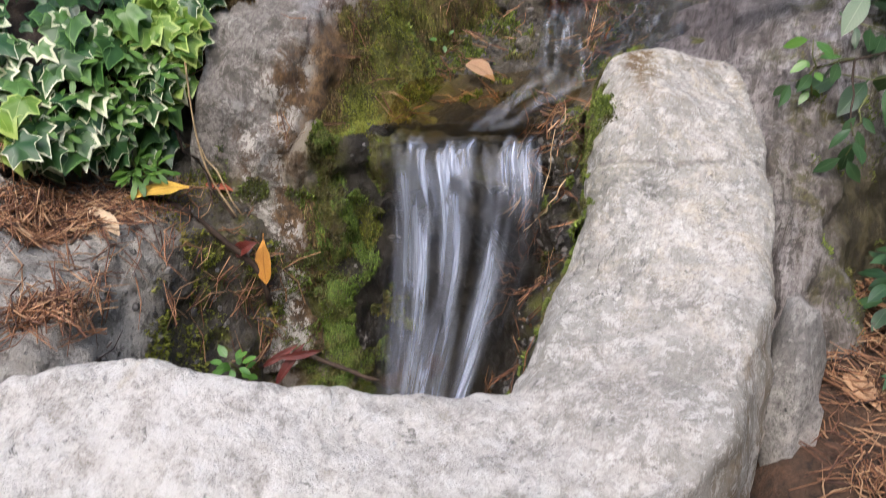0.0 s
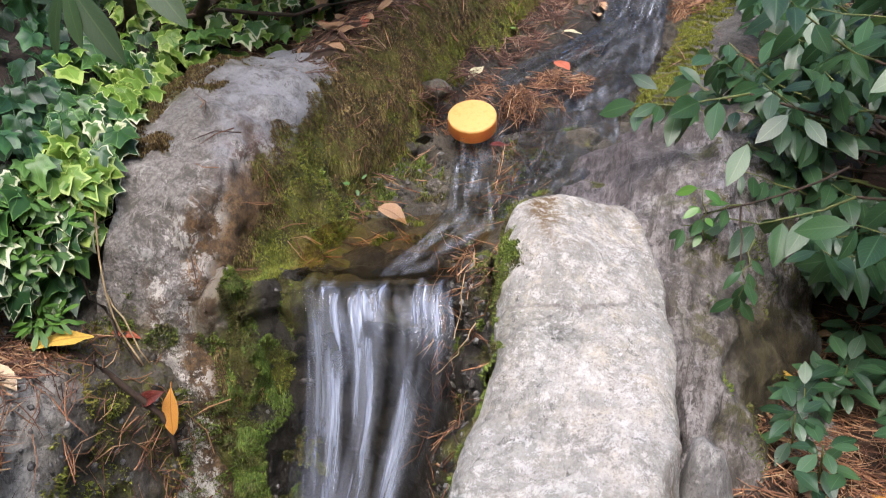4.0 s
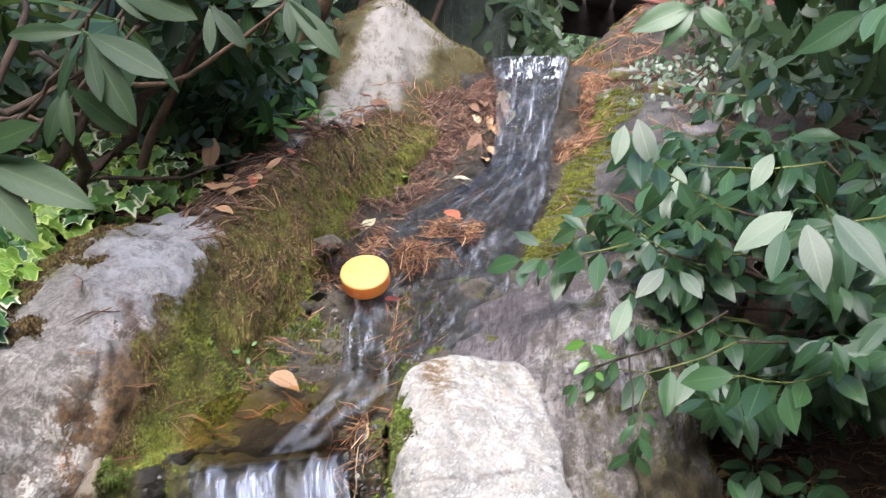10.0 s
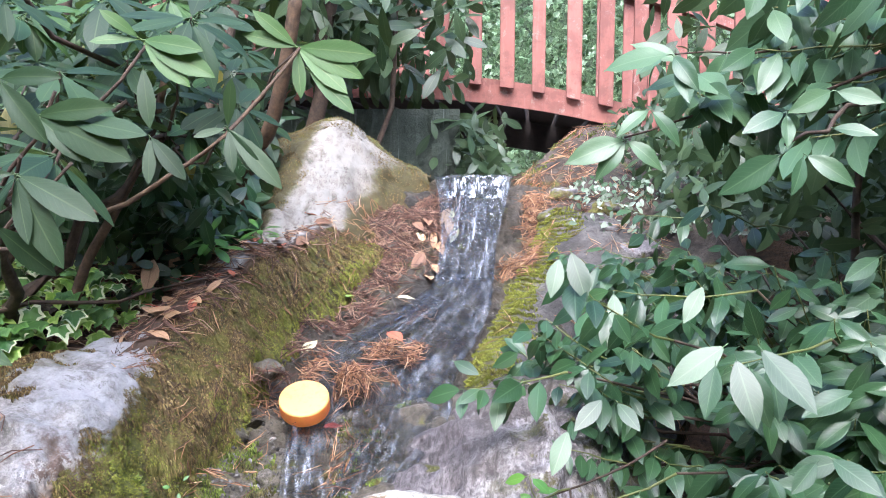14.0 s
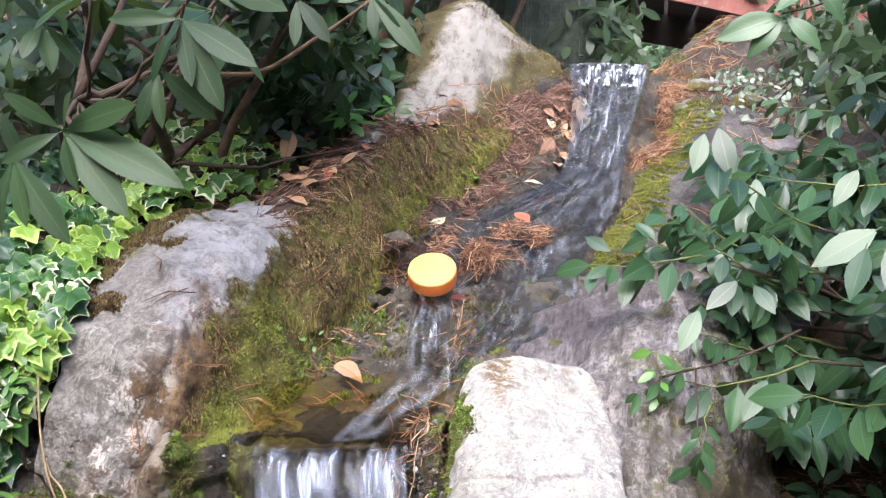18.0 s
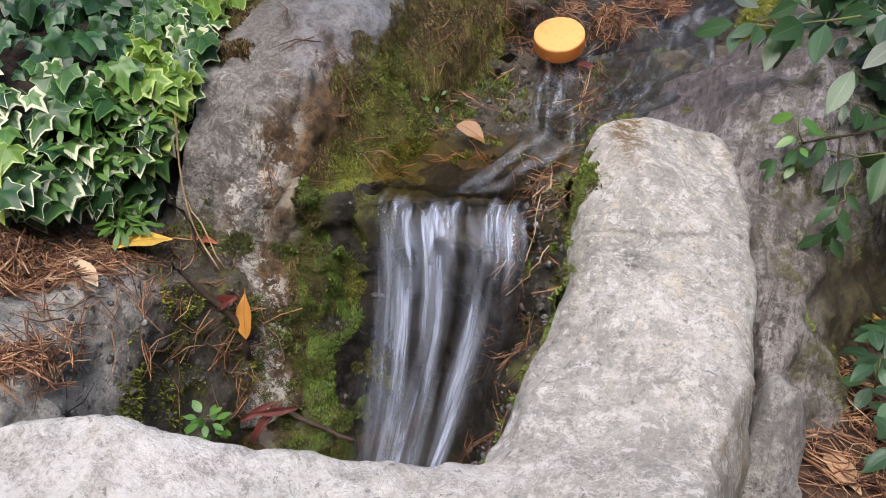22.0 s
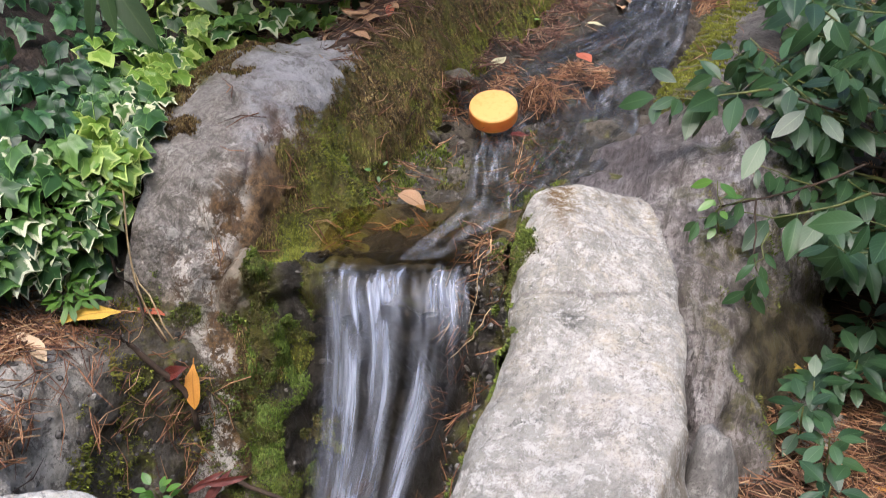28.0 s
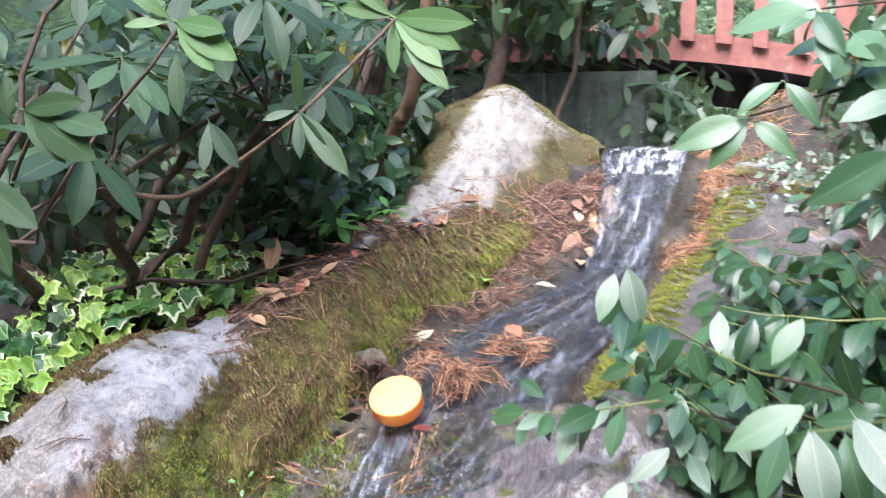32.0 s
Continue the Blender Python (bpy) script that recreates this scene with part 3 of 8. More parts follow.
def blade(name, mat, outline, fold=0.25, droop=0.15, wave=0.0, stalk=0.1, cols=1):
    """One leaf of length 1 along +y; outline: (along, half width) pairs."""
    verts, uvs, faces = [], [], []
    n = len(outline)
    for k, (t, w) in enumerate(outline):
        z = -droop * t * t
        wz = wave * math.sin(k * 2.1)
        row = [(-w, t, z + fold * w * 0.45 + wz), (-w * 0.5, t, z + fold * w * 0.4 + wz * 0.4), (0, t, z), (w * 0.5, t, z + fold * w * 0.4 - wz * 0.4), (w, t, z + fold * w * 0.45 - wz)]
        verts += row
        uvs += [(0.0, t), (0.25, t), (0.5, t), (0.75, t), (1.0, t)]
        if k:
            o = 5 * k
            faces += [(o - 5 + c, o - 4 + c, o + c + 1, o + c) for c in range(4)]
    o = len(verts)
    s = 0.012
    verts += [(-s, -stalk, 0.02), (s, -stalk, 0.02), (s, 0.02, 0.004), (-s, 0.02, 0.004), (0, -stalk, -0.01), (0, 0.02, -0.02)]
    uvs += [(0.5, 0.0)] * 6
    faces += [(o, o + 1, o + 2, o + 3), (o + 1, o + 4, o + 5, o + 2), (o + 4, o, o + 3, o + 5)]
    return raw_mesh(name, verts, faces, mat, uvs)


def ivy_blade(name, mat, seed):
    r = random.Random(seed)
    ang = [-180, -150, -118, -95, -62, -40, -18, 0, 18, 40, 62, 95, 118, 150, 180]
    rad = [0.16, 0.36, 0.50, 0.40, 0.62, 0.46, 0.58, 0.88, 0.58, 0.46, 0.62, 0.40, 0.50, 0.36, 0.16]
    verts, uvs, faces = [(0, 0, 0)], [(0.0, 0.5)], []
    for ring, f in ((0, 0.55), (1, 1.0)):
        for a, q in zip(ang, rad):
            q = q * f * r.uniform(0.9, 1.1)
            t = radians(a)
            x, y = math.sin(t) * q, math.cos(t) * q + 0.05
            verts.append((x, y, -0.22 * q * q + 0.06 * math.sin(3 * t + seed)))
            uvs.append((0.6 if ring == 0 else 1.0, a / 360 + 0.5))
    n = len(ang)
    for k in range(n - 1):
        faces += [(0, 1 + k + 1, 1 + k), (1 + k, 2 + k, 2 + k + n, 1 + k + n)]
    o = len(verts)
    verts += [(-0.02, 0, 0), (0.02, 0, 0), (0.015, -0.7, -0.25), (-0.015, -0.7, -0.25), (0, 0, -0.03), (0, -0.7, -0.28)]
    uvs += [(0.2, 0.5)] * 6
    faces += [(o, o + 3, o + 2, o + 1), (o + 1, o + 2, o + 5, o + 4), (o + 4, o + 5, o + 3, o)]
    return raw_mesh(name, verts, faces, mat, uvs)


def leaf_mat(name, dark, light, vein, rough=0.35, island=False, edge=None, glow=0.2, blotch=0.0, ribs=0.06, shine=0.5, quilt=0.0):
    m = Mat(name)
    if island:
        rnd = m.node("ShaderNodeNewGeometry").outputs["Random Per Island"]
    else:
        rnd = m.node("ShaderNodeObjectInfo").outputs["Random"]
    u, v = m.uv()
    c = m.mix(rnd, dark, light)
    c = m.mix(m.math("MULTIPLY", m.noise(60, 4, 0.6), 0.5), c, tuple(x * 0.55 for x in dark))
    if edge is None:
        across = m.math("ABSOLUTE", m.math("SUBTRACT", u, 0.5))
        mid = m.band(across, 0.045, 0.012)
        side = m.math("SINE", m.math("MULTIPLY", m.math("SUBTRACT", v, m.math("MULTIPLY", across, 0.55)), 62.0))
        rib = m.math("MULTIPLY", m.band(side, 0.7, 0.98), ribs)
        c = m.mix(m.math("MAXIMUM", m.math("MULTIPLY", mid, 0.35), rib), c, vein)
        m.bump(m.math("ADD", m.math("ADD", side, m.math("MULTIPLY", mid, -2.0)), m.math("MULTIPLY", m.noise(170, 3, 0.6), quilt)), ribs * 0.3, 0.002)
    else:
        rag = m.math("ADD", u, m.math("MULTIPLY", m.math("SUBTRACT", m.noise(40, 4, 0.7), 0.5), 0.5))
        amount = m.math("ADD", 0.93, m.math("MULTIPLY", rnd, -0.25))
        c = m.mix(m.band(rag, amount, m.math("ADD", amount, 0.06)), c, edge)
        rib = m.band(m.math("ABSOLUTE", m.math("SINE", m.math("MULTIPLY", v, 18.0))), 0.16, 0.05)
        c = m.mix(m.math("MULTIPLY", rib, 0.4), c, vein)
    if blotch:
        c = m.mix(m.math("MULTIPLY", m.band(m.noise(30, 5, 0.8), 0.58, 0.66), blotch), c, (0.09, 0.05, 0.02))
    m.set(c, rough, Specular_IOR_Level=shine)
    tr = m.node("ShaderNodeBsdfTranslucent")
    m.put(tr, "Color", m.mix(0.25, c, (0.3, 0.42, 0.06)))
    mx = m.node("ShaderNodeMixShader")
    m.put(mx, "#0", glow)
    m.put(mx, "#1", m.b.outputs[0])
    m.put(mx, "#2", tr.outputs[0])
    m.put(m.out, "Surface", mx.outputs[0])
    return m


LANCE = [(0.0, 0.02), (0.12, 0.07), (0.3, 0.135), (0.5, 0.17), (0.68, 0.165), (0.84, 0.11), (0.95, 0.04), (1.0, 0.004)]
OVATE = [(0.0, 0.03), (0.1, 0.13), (0.25, 0.225), (0.42, 0.255), (0.6, 0.235), (0.78, 0.16), (0.92, 0.06), (1.0, 0.004)]
ELLIPTIC = [(0.0, 0.025), (0.1, 0.10), (0.25, 0.19), (0.42, 0.235), (0.58, 0.225), (0.74, 0.165), (0.88, 0.085), (0.96, 0.03), (1.0, 0.004)]
rhodo_m = leaf_mat("rhododendron_leaf", (0.014, 0.038, 0.015), (0.055, 0.105, 0.04), (0.11, 0.16, 0.06), 0.5, blotch=0.2, shine=0.32)
laurel_m = leaf_mat("viburnum_leaf", (0.014, 0.048, 0.018), (0.075, 0.165, 0.06), (0.16, 0.25, 0.12), 0.36, blotch=0.12, ribs=0.1, shine=0.55, quilt=5.0)
ivy_m = leaf_mat("variegated_ivy_leaf", (0.025, 0.09, 0.026), (0.12, 0.26, 0.055), (0.12, 0.24, 0.09), 0.4, edge=(0.66, 0.69, 0.45))
plain_ivy_m = leaf_mat("green_ivy_leaf", (0.028, 0.09, 0.02), (0.115, 0.25, 0.045), (0.2, 0.34, 0.1), 0.4, edge=(0.13, 0.26, 0.06))
# darker ivy copy, shade put into the leaf colour
dark_ivy_m = leaf_mat("shaded_ivy_leaf", (0.012, 0.045, 0.016), (0.035, 0.11, 0.035), (0.07, 0.16, 0.06), 0.4, edge=(0.05, 0.14, 0.04))
lime_ivy_m = leaf_mat("yellow_green_ivy_leaf", (0.11, 0.23, 0.02), (0.23, 0.39, 0.045), (0.4, 0.5, 0.12), 0.45, edge=(0.38, 0.5, 0.12))
wood_m = Mat("twig_bark")
wood_m.set(wood_m.ramp(wood_m.noise(50, 5, 0.7), (0.3, (0.025, 0.016, 0.01)), (0.7, (0.085, 0.055, 0.035))), 0.85)
wood_m.bump(wood_m.noise(120, 3, 0.6), 0.5, 0.004)
branch_m = Mat("brown_branch_bark")
branch_m.set(branch_m.ramp(branch_m.noise(40, 5, 0.7), (0.3, (0.035, 0.021, 0.013)), (0.7, (0.14, 0.085, 0.045))), 0.8)
branch_m.bump(branch_m.noise(120, 3, 0.6), 0.5, 0.004)
yellowing_m = leaf_mat("yellowing_leaf", (0.26, 0.24, 0.05), (0.42, 0.34, 0.07), (0.4, 0.36, 0.12), 0.45, blotch=0.4)
young_m = leaf_mat("young_rhododendron_leaf", (0.05, 0.115, 0.03), (0.1, 0.19, 0.055), (0.2, 0.26, 0.09), 0.48, shine=0.35)
green_m = Mat("green_stem")
green_m.set(green_m.ramp(green_m.noise(40, 3, 0.6), (0.3, (0.08, 0.1, 0.025)), (0.7, (0.16, 0.17, 0.05))), 0.6)


# ---- cages of the rocks, metres ----
RIM_FRONT = [
    [(-0.714, 0.518, 0.940), (-0.605, 0.611, 0.944), (-0.512, 0.662, 0.945), (-0.402, 0.700, 0.929), (-0.300, 0.755, 0.903), (-0.171, 0.819, 0.882)],
    [(-0.672, 0.480, 0.928), (-0.563, 0.564, 0.932), (-0.473, 0.609, 0.931), (-0.371, 0.648, 0.917), (-0.270, 0.693, 0.898), (-0.111, 0.746, 0.895)],
    [(-0.612, 0.431, 0.924), (-0.510, 0.501, 0.909), (-0.428, 0.544, 0.899), (-0.333, 0.582, 0.891), (-0.236, 0.619, 0.884), (-0.029, 0.699, 0.899)],
    [(-0.592, 0.395, 0.867), (-0.474, 0.448, 0.859), (-0.394, 0.488, 0.849), (-0.304, 0.526, 0.845), (-0.215, 0.570, 0.835), (-0.000, 0.655, 0.867)],
]
RIM_ARM = [
    [(-0.155, 0.854, 0.894), (-0.146, 0.909, 0.931), (-0.136, 0.997, 0.969), (-0.130, 1.074, 1.025), (-0.145, 1.162, 1.083), (-0.166, 1.234, 1.115), (-0.163, 1.304, 1.133)],
    [(-0.076, 0.802, 0.918), (-0.059, 0.873, 0.940), (-0.031, 0.962, 0.978), (-0.031, 1.056, 1.036), (-0.056, 1.144, 1.096), (-0.094, 1.223, 1.138), (-0.113, 1.329, 1.153)],
    [(0.041, 0.779, 0.935), (0.046, 0.859, 0.957), (0.062, 0.966, 0.984), (0.070, 1.076, 1.021), (0.036, 1.202, 1.074), (-0.004, 1.297, 1.109), (-0.046, 1.382, 1.124)],
    [(0.074, 0.773, 0.881), (0.089, 0.879, 0.908), (0.098, 1.000, 0.934), (0.085, 1.118, 0.959), (0.061, 1.249, 1.028), (0.032, 1.337, 1.065), (0.003, 1.404, 1.081)],
]
RIGHT_SLAB = [
    [(-0.149, 1.701, 1.111), (-0.042, 1.689, 1.179), (0.050, 1.664, 1.231), (0.147, 1.621, 1.229), (0.240, 1.584, 1.192)],
    [(-0.149, 1.497, 1.102), (-0.052, 1.486, 1.126), (0.049, 1.443, 1.173), (0.118, 1.410, 1.169), (0.188, 1.423, 1.123)],
    [(-0.099, 1.352, 1.094), (-0.013, 1.344, 1.107), (0.054, 1.338, 1.109), (0.111, 1.323, 1.101), (0.188, 1.368, 1.062)],
    [(-0.004, 1.263, 1.039), (0.036, 1.228, 1.054), (0.082, 1.228, 1.054), (0.128, 1.244, 1.042), (0.200, 1.316, 0.996)],
    [(0.060, 1.173, 0.934), (0.097, 1.144, 0.944), (0.133, 1.157, 0.950), (0.172, 1.187, 0.926), (0.214, 1.260, 0.859)],
    [(0.092, 1.067, 0.767), (0.145, 1.049, 0.796), (0.184, 1.073, 0.800), (0.218, 1.140, 0.798), (0.241, 1.237, 0.766)],
]
LEFT_BOULDER = [
    [(-0.800, 1.233, 1.178), (-0.826, 1.420, 1.230), (-0.813, 1.591, 1.259), (-0.749, 1.755, 1.273), (-0.645, 1.827, 1.283)],
    [(-0.726, 1.139, 1.192), (-0.712, 1.251, 1.232), (-0.679, 1.401, 1.270), (-0.614, 1.528, 1.273), (-0.573, 1.699, 1.259)],
    [(-0.698, 1.077, 1.145), (-0.631, 1.128, 1.181), (-0.585, 1.204, 1.210), (-0.560, 1.335, 1.210), (-0.548, 1.585, 1.191)],
    [(-0.692, 1.040, 1.084), (-0.619, 1.079, 1.106), (-0.559, 1.127, 1.124), (-0.526, 1.213, 1.137), (-0.499, 1.425, 1.108)],
    [(-0.699, 1.020, 1.007), (-0.616, 1.043, 1.029), (-0.563, 1.085, 1.038), (-0.518, 1.146, 1.055), (-0.465, 1.242, 1.046)],
    [(-0.691, 1.010, 0.893), (-0.606, 1.035, 0.915), (-0.558, 1.057, 0.939), (-0.530, 1.101, 0.958), (-0.486, 1.170, 0.970)],
]
MOSS_WALL = [
    [(-0.713, 1.787, 1.286), (-0.681, 2.001, 1.358), (-0.646, 2.161, 1.409), (-0.588, 2.343, 1.453), (-0.508, 2.575, 1.489)],
    [(-0.600, 1.719, 1.301), (-0.584, 1.886, 1.344), (-0.558, 2.029, 1.381), (-0.509, 2.227, 1.412), (-0.434, 2.467, 1.447)],
    [(-0.521, 1.647, 1.226), (-0.500, 1.818, 1.268), (-0.490, 1.977, 1.302), (-0.436, 2.220, 1.350), (-0.372, 2.476, 1.400)],
    [(-0.475, 1.593, 1.127), (-0.458, 1.795, 1.198), (-0.455, 1.987, 1.237), (-0.401, 2.251, 1.289), (-0.333, 2.480, 1.361)],
]
LIME_ROCK = [
    [(-0.765, 2.867, 1.694), (-0.673, 2.944, 1.748), (-0.551, 2.994, 1.770), (-0.408, 3.057, 1.678), (-0.264, 3.079, 1.594)],
    [(-0.653, 2.589, 1.627), (-0.594, 2.718, 1.714), (-0.507, 2.800, 1.741), (-0.396, 2.856, 1.661), (-0.255, 2.929, 1.594)],
    [(-0.638, 2.456, 1.508), (-0.555, 2.565, 1.586), (-0.462, 2.670, 1.612), (-0.359, 2.772, 1.569), (-0.234, 2.829, 1.516)],
    [(-0.624, 2.223, 1.418), (-0.537, 2.380, 1.467), (-0.449, 2.537, 1.491), (-0.357, 2.656, 1.453), (-0.229, 2.724, 1.416)],
    [(-0.616, 2.059, 1.359), (-0.531, 2.251, 1.395), (-0.435, 2.401, 1.406), (-0.349, 2.519, 1.373), (-0.232, 2.613, 1.316)],
]
UPPER_BED = [
    [(-0.484, 3.044, 1.604), (-0.284, 3.006, 1.605), (-0.112, 2.993, 1.598), (0.038, 3.000, 1.599), (0.186, 2.998, 1.607)],
    [(-0.383, 2.705, 1.518), (-0.234, 2.759, 1.544), (-0.087, 2.764, 1.557), (0.033, 2.789, 1.568), (0.129, 2.799, 1.537)],
    [(-0.429, 2.444, 1.402), (-0.286, 2.533, 1.413), (-0.130, 2.581, 1.395), (-0.001, 2.590, 1.396), (0.096, 2.560, 1.384)],
    [(-0.474, 2.149, 1.289), (-0.368, 2.301, 1.298), (-0.192, 2.309, 1.285), (-0.066, 2.374, 1.293), (0.041, 2.276, 1.280)],
    [(-0.480, 1.864, 1.200), (-0.382, 2.004, 1.223), (-0.246, 2.108, 1.233), (-0.091, 2.160, 1.240), (0.034, 2.062, 1.222)],
    [(-0.470, 1.665, 1.137), (-0.347, 1.773, 1.150), (-0.225, 1.845, 1.158), (-0.101, 1.884, 1.158), (0.011, 1.785, 1.141)],
]
MID_BED = [
    [(-0.610, 1.678, 1.132), (-0.491, 1.750, 1.148), (-0.347, 1.751, 1.151), (-0.208, 1.742, 1.169), (-0.068, 1.726, 1.204)],
    [(-0.542, 1.522, 1.114), (-0.431, 1.583, 1.101), (-0.312, 1.588, 1.109), (-0.195, 1.578, 1.132), (-0.079, 1.590, 1.159)],
    [(-0.495, 1.369, 1.075), (-0.394, 1.396, 1.068), (-0.293, 1.418, 1.070), (-0.204, 1.440, 1.104), (-0.114, 1.450, 1.123)],
    [(-0.473, 1.218, 1.053), (-0.383, 1.267, 1.049), (-0.297, 1.311, 1.054), (-0.225, 1.345, 1.065), (-0.160, 1.375, 1.078)],
    [(-0.466, 1.116, 1.037), (-0.385, 1.166, 1.035), (-0.310, 1.195, 1.035), (-0.244, 1.229, 1.037), (-0.173, 1.246, 1.038)],
]
BASIN_WALL = [
    [(-0.559, 1.082, 1.054), (-0.516, 1.116, 1.042), (-0.454, 1.174, 1.042), (-0.366, 1.223, 1.039), (-0.268, 1.248, 1.044), (-0.189, 1.202, 1.070)],
    [(-0.574, 1.061, 0.954), (-0.509, 1.097, 0.968), (-0.453, 1.168, 0.949), (-0.362, 1.218, 0.945), (-0.257, 1.227, 0.961), (-0.154, 1.114, 1.027)],
    [(-0.585, 1.048, 0.835), (-0.506, 1.079, 0.846), (-0.454, 1.164, 0.813), (-0.359, 1.216, 0.808), (-0.251, 1.172, 0.855), (-0.140, 1.025, 0.958)],
    [(-0.605, 1.044, 0.699), (-0.503, 1.060, 0.706), (-0.445, 1.138, 0.659), (-0.363, 1.183, 0.652), (-0.262, 1.141, 0.719), (-0.152, 0.957, 0.895)],
    [(-0.568, 0.976, 0.627), (-0.478, 1.009, 0.631), (-0.417, 1.078, 0.574), (-0.334, 1.115, 0.573), (-0.272, 1.101, 0.626), (-0.152, 0.874, 0.853)],
]
LEFT_LEDGE = [
    [(-0.895, 0.826, 1.058), (-0.818, 0.928, 1.016), (-0.741, 0.993, 0.995), (-0.678, 1.073, 0.966), (-0.591, 1.134, 0.938)],
    [(-0.809, 0.744, 1.031), (-0.747, 0.849, 0.996), (-0.696, 0.934, 0.976), (-0.647, 1.025, 0.937), (-0.579, 1.078, 0.898)],
    [(-0.737, 0.675, 1.006), (-0.688, 0.780, 0.970), (-0.664, 0.876, 0.934), (-0.631, 0.968, 0.895), (-0.582, 1.044, 0.847)],
    [(-0.679, 0.618, 0.982), (-0.641, 0.708, 0.944), (-0.646, 0.822, 0.883), (-0.631, 0.930, 0.823), (-0.597, 1.053, 0.738)],
    [(-0.645, 0.576, 0.935), (-0.612, 0.679, 0.879), (-0.626, 0.788, 0.788), (-0.616, 0.888, 0.709), (-0.586, 1.020, 0.622)],
]
RIGHT_BANK = [
    [(-0.040, 1.944, 1.169), (0.005, 2.139, 1.260), (0.046, 2.333, 1.330), (0.088, 2.491, 1.397), (0.112, 2.697, 1.473)],
    [(0.016, 1.904, 1.204), (0.065, 2.102, 1.267), (0.103, 2.284, 1.337), (0.141, 2.462, 1.408), (0.176, 2.647, 1.500)],
    [(0.121, 1.852, 1.196), (0.173, 2.067, 1.250), (0.219, 2.229, 1.332), (0.274, 2.436, 1.420), (0.337, 2.635, 1.478)],
    [(0.222, 1.832, 1.135), (0.298, 2.043, 1.181), (0.353, 2.205, 1.256), (0.420, 2.412, 1.342), (0.478, 2.613, 1.416)],
]
CREST_ROCK = [
    [(0.007, 3.099, 1.583), (0.132, 3.199, 1.667), (0.234, 3.293, 1.755), (0.382, 3.381, 1.792), (0.585, 3.359, 1.744)],
    [(0.040, 2.899, 1.561), (0.157, 2.949, 1.634), (0.260, 3.043, 1.711), (0.393, 3.081, 1.731), (0.576, 3.058, 1.684)],
    [(0.078, 2.748, 1.487), (0.214, 2.766, 1.522), (0.333, 2.788, 1.539), (0.466, 2.773, 1.540), (0.616, 2.695, 1.527)],
    [(0.129, 2.642, 1.410), (0.255, 2.587, 1.415), (0.358, 2.528, 1.421), (0.492, 2.508, 1.409), (0.638, 2.374, 1.394)],
]
IVY_BANK = [
    [(-1.249, 1.198, 1.399), (-1.179, 1.418, 1.371), (-1.102, 1.550, 1.345), (-1.030, 1.729, 1.342), (-0.870, 1.884, 1.342)],
    [(-1.053, 1.021, 1.304), (-0.933, 1.147, 1.279), (-0.909, 1.265, 1.281), (-0.869, 1.368, 1.249), (-0.877, 1.514, 1.258)],
    [(-0.926, 0.901, 1.204), (-0.818, 1.015, 1.187), (-0.793, 1.082, 1.189), (-0.767, 1.146, 1.194), (-0.740, 1.167, 1.192)],
    [(-0.847, 0.824, 1.124), (-0.802, 0.914, 1.098), (-0.778, 0.981, 1.092), (-0.761, 1.047, 1.104), (-0.717, 1.102, 1.144)],
    [(-0.826, 0.800, 1.071), (-0.791, 0.880, 1.049), (-0.787, 0.947, 1.046), (-0.786, 0.996, 1.052), (-0.748, 1.054, 1.095)],
]
STREAM = [
    [(-0.239, 2.981, 1.599), (-0.168, 2.988, 1.602), (-0.103, 2.993, 1.602), (-0.037, 2.997, 1.602), (0.028, 2.999, 1.603)],
    [(-0.205, 2.748, 1.581), (-0.146, 2.749, 1.584), (-0.086, 2.754, 1.586), (-0.030, 2.757, 1.587), (0.025, 2.769, 1.587)],
    [(-0.186, 2.674, 1.529), (-0.130, 2.669, 1.530), (-0.080, 2.673, 1.530), (-0.035, 2.676, 1.531), (0.014, 2.688, 1.531)],
    [(-0.167, 2.549, 1.413), (-0.127, 2.543, 1.414), (-0.087, 2.546, 1.414), (-0.047, 2.549, 1.415), (-0.008, 2.561, 1.422)],
    [(-0.168, 2.418, 1.316), (-0.129, 2.412, 1.321), (-0.092, 2.416, 1.324), (-0.054, 2.419, 1.324), (-0.011, 2.411, 1.326)],
    [(-0.253, 2.235, 1.259), (-0.193, 2.265, 1.266), (-0.131, 2.284, 1.276), (-0.073, 2.280, 1.277), (-0.012, 2.254, 1.283)],
    [(-0.346, 2.013, 1.224), (-0.279, 2.069, 1.223), (-0.197, 2.094, 1.228), (-0.113, 2.115, 1.229), (-0.025, 2.083, 1.237)],
    [(-0.368, 1.873, 1.189), (-0.304, 1.910, 1.187), (-0.231, 1.946, 1.188), (-0.147, 1.969, 1.190), (-0.056, 1.919, 1.199)],
    [(-0.357, 1.726, 1.145), (-0.289, 1.765, 1.146), (-0.226, 1.790, 1.149), (-0.151, 1.823, 1.148), (-0.067, 1.785, 1.161)],
    [(-0.331, 1.560, 1.112), (-0.263, 1.610, 1.109), (-0.204, 1.624, 1.112), (-0.143, 1.623, 1.109), (-0.079, 1.600, 1.109)],
]
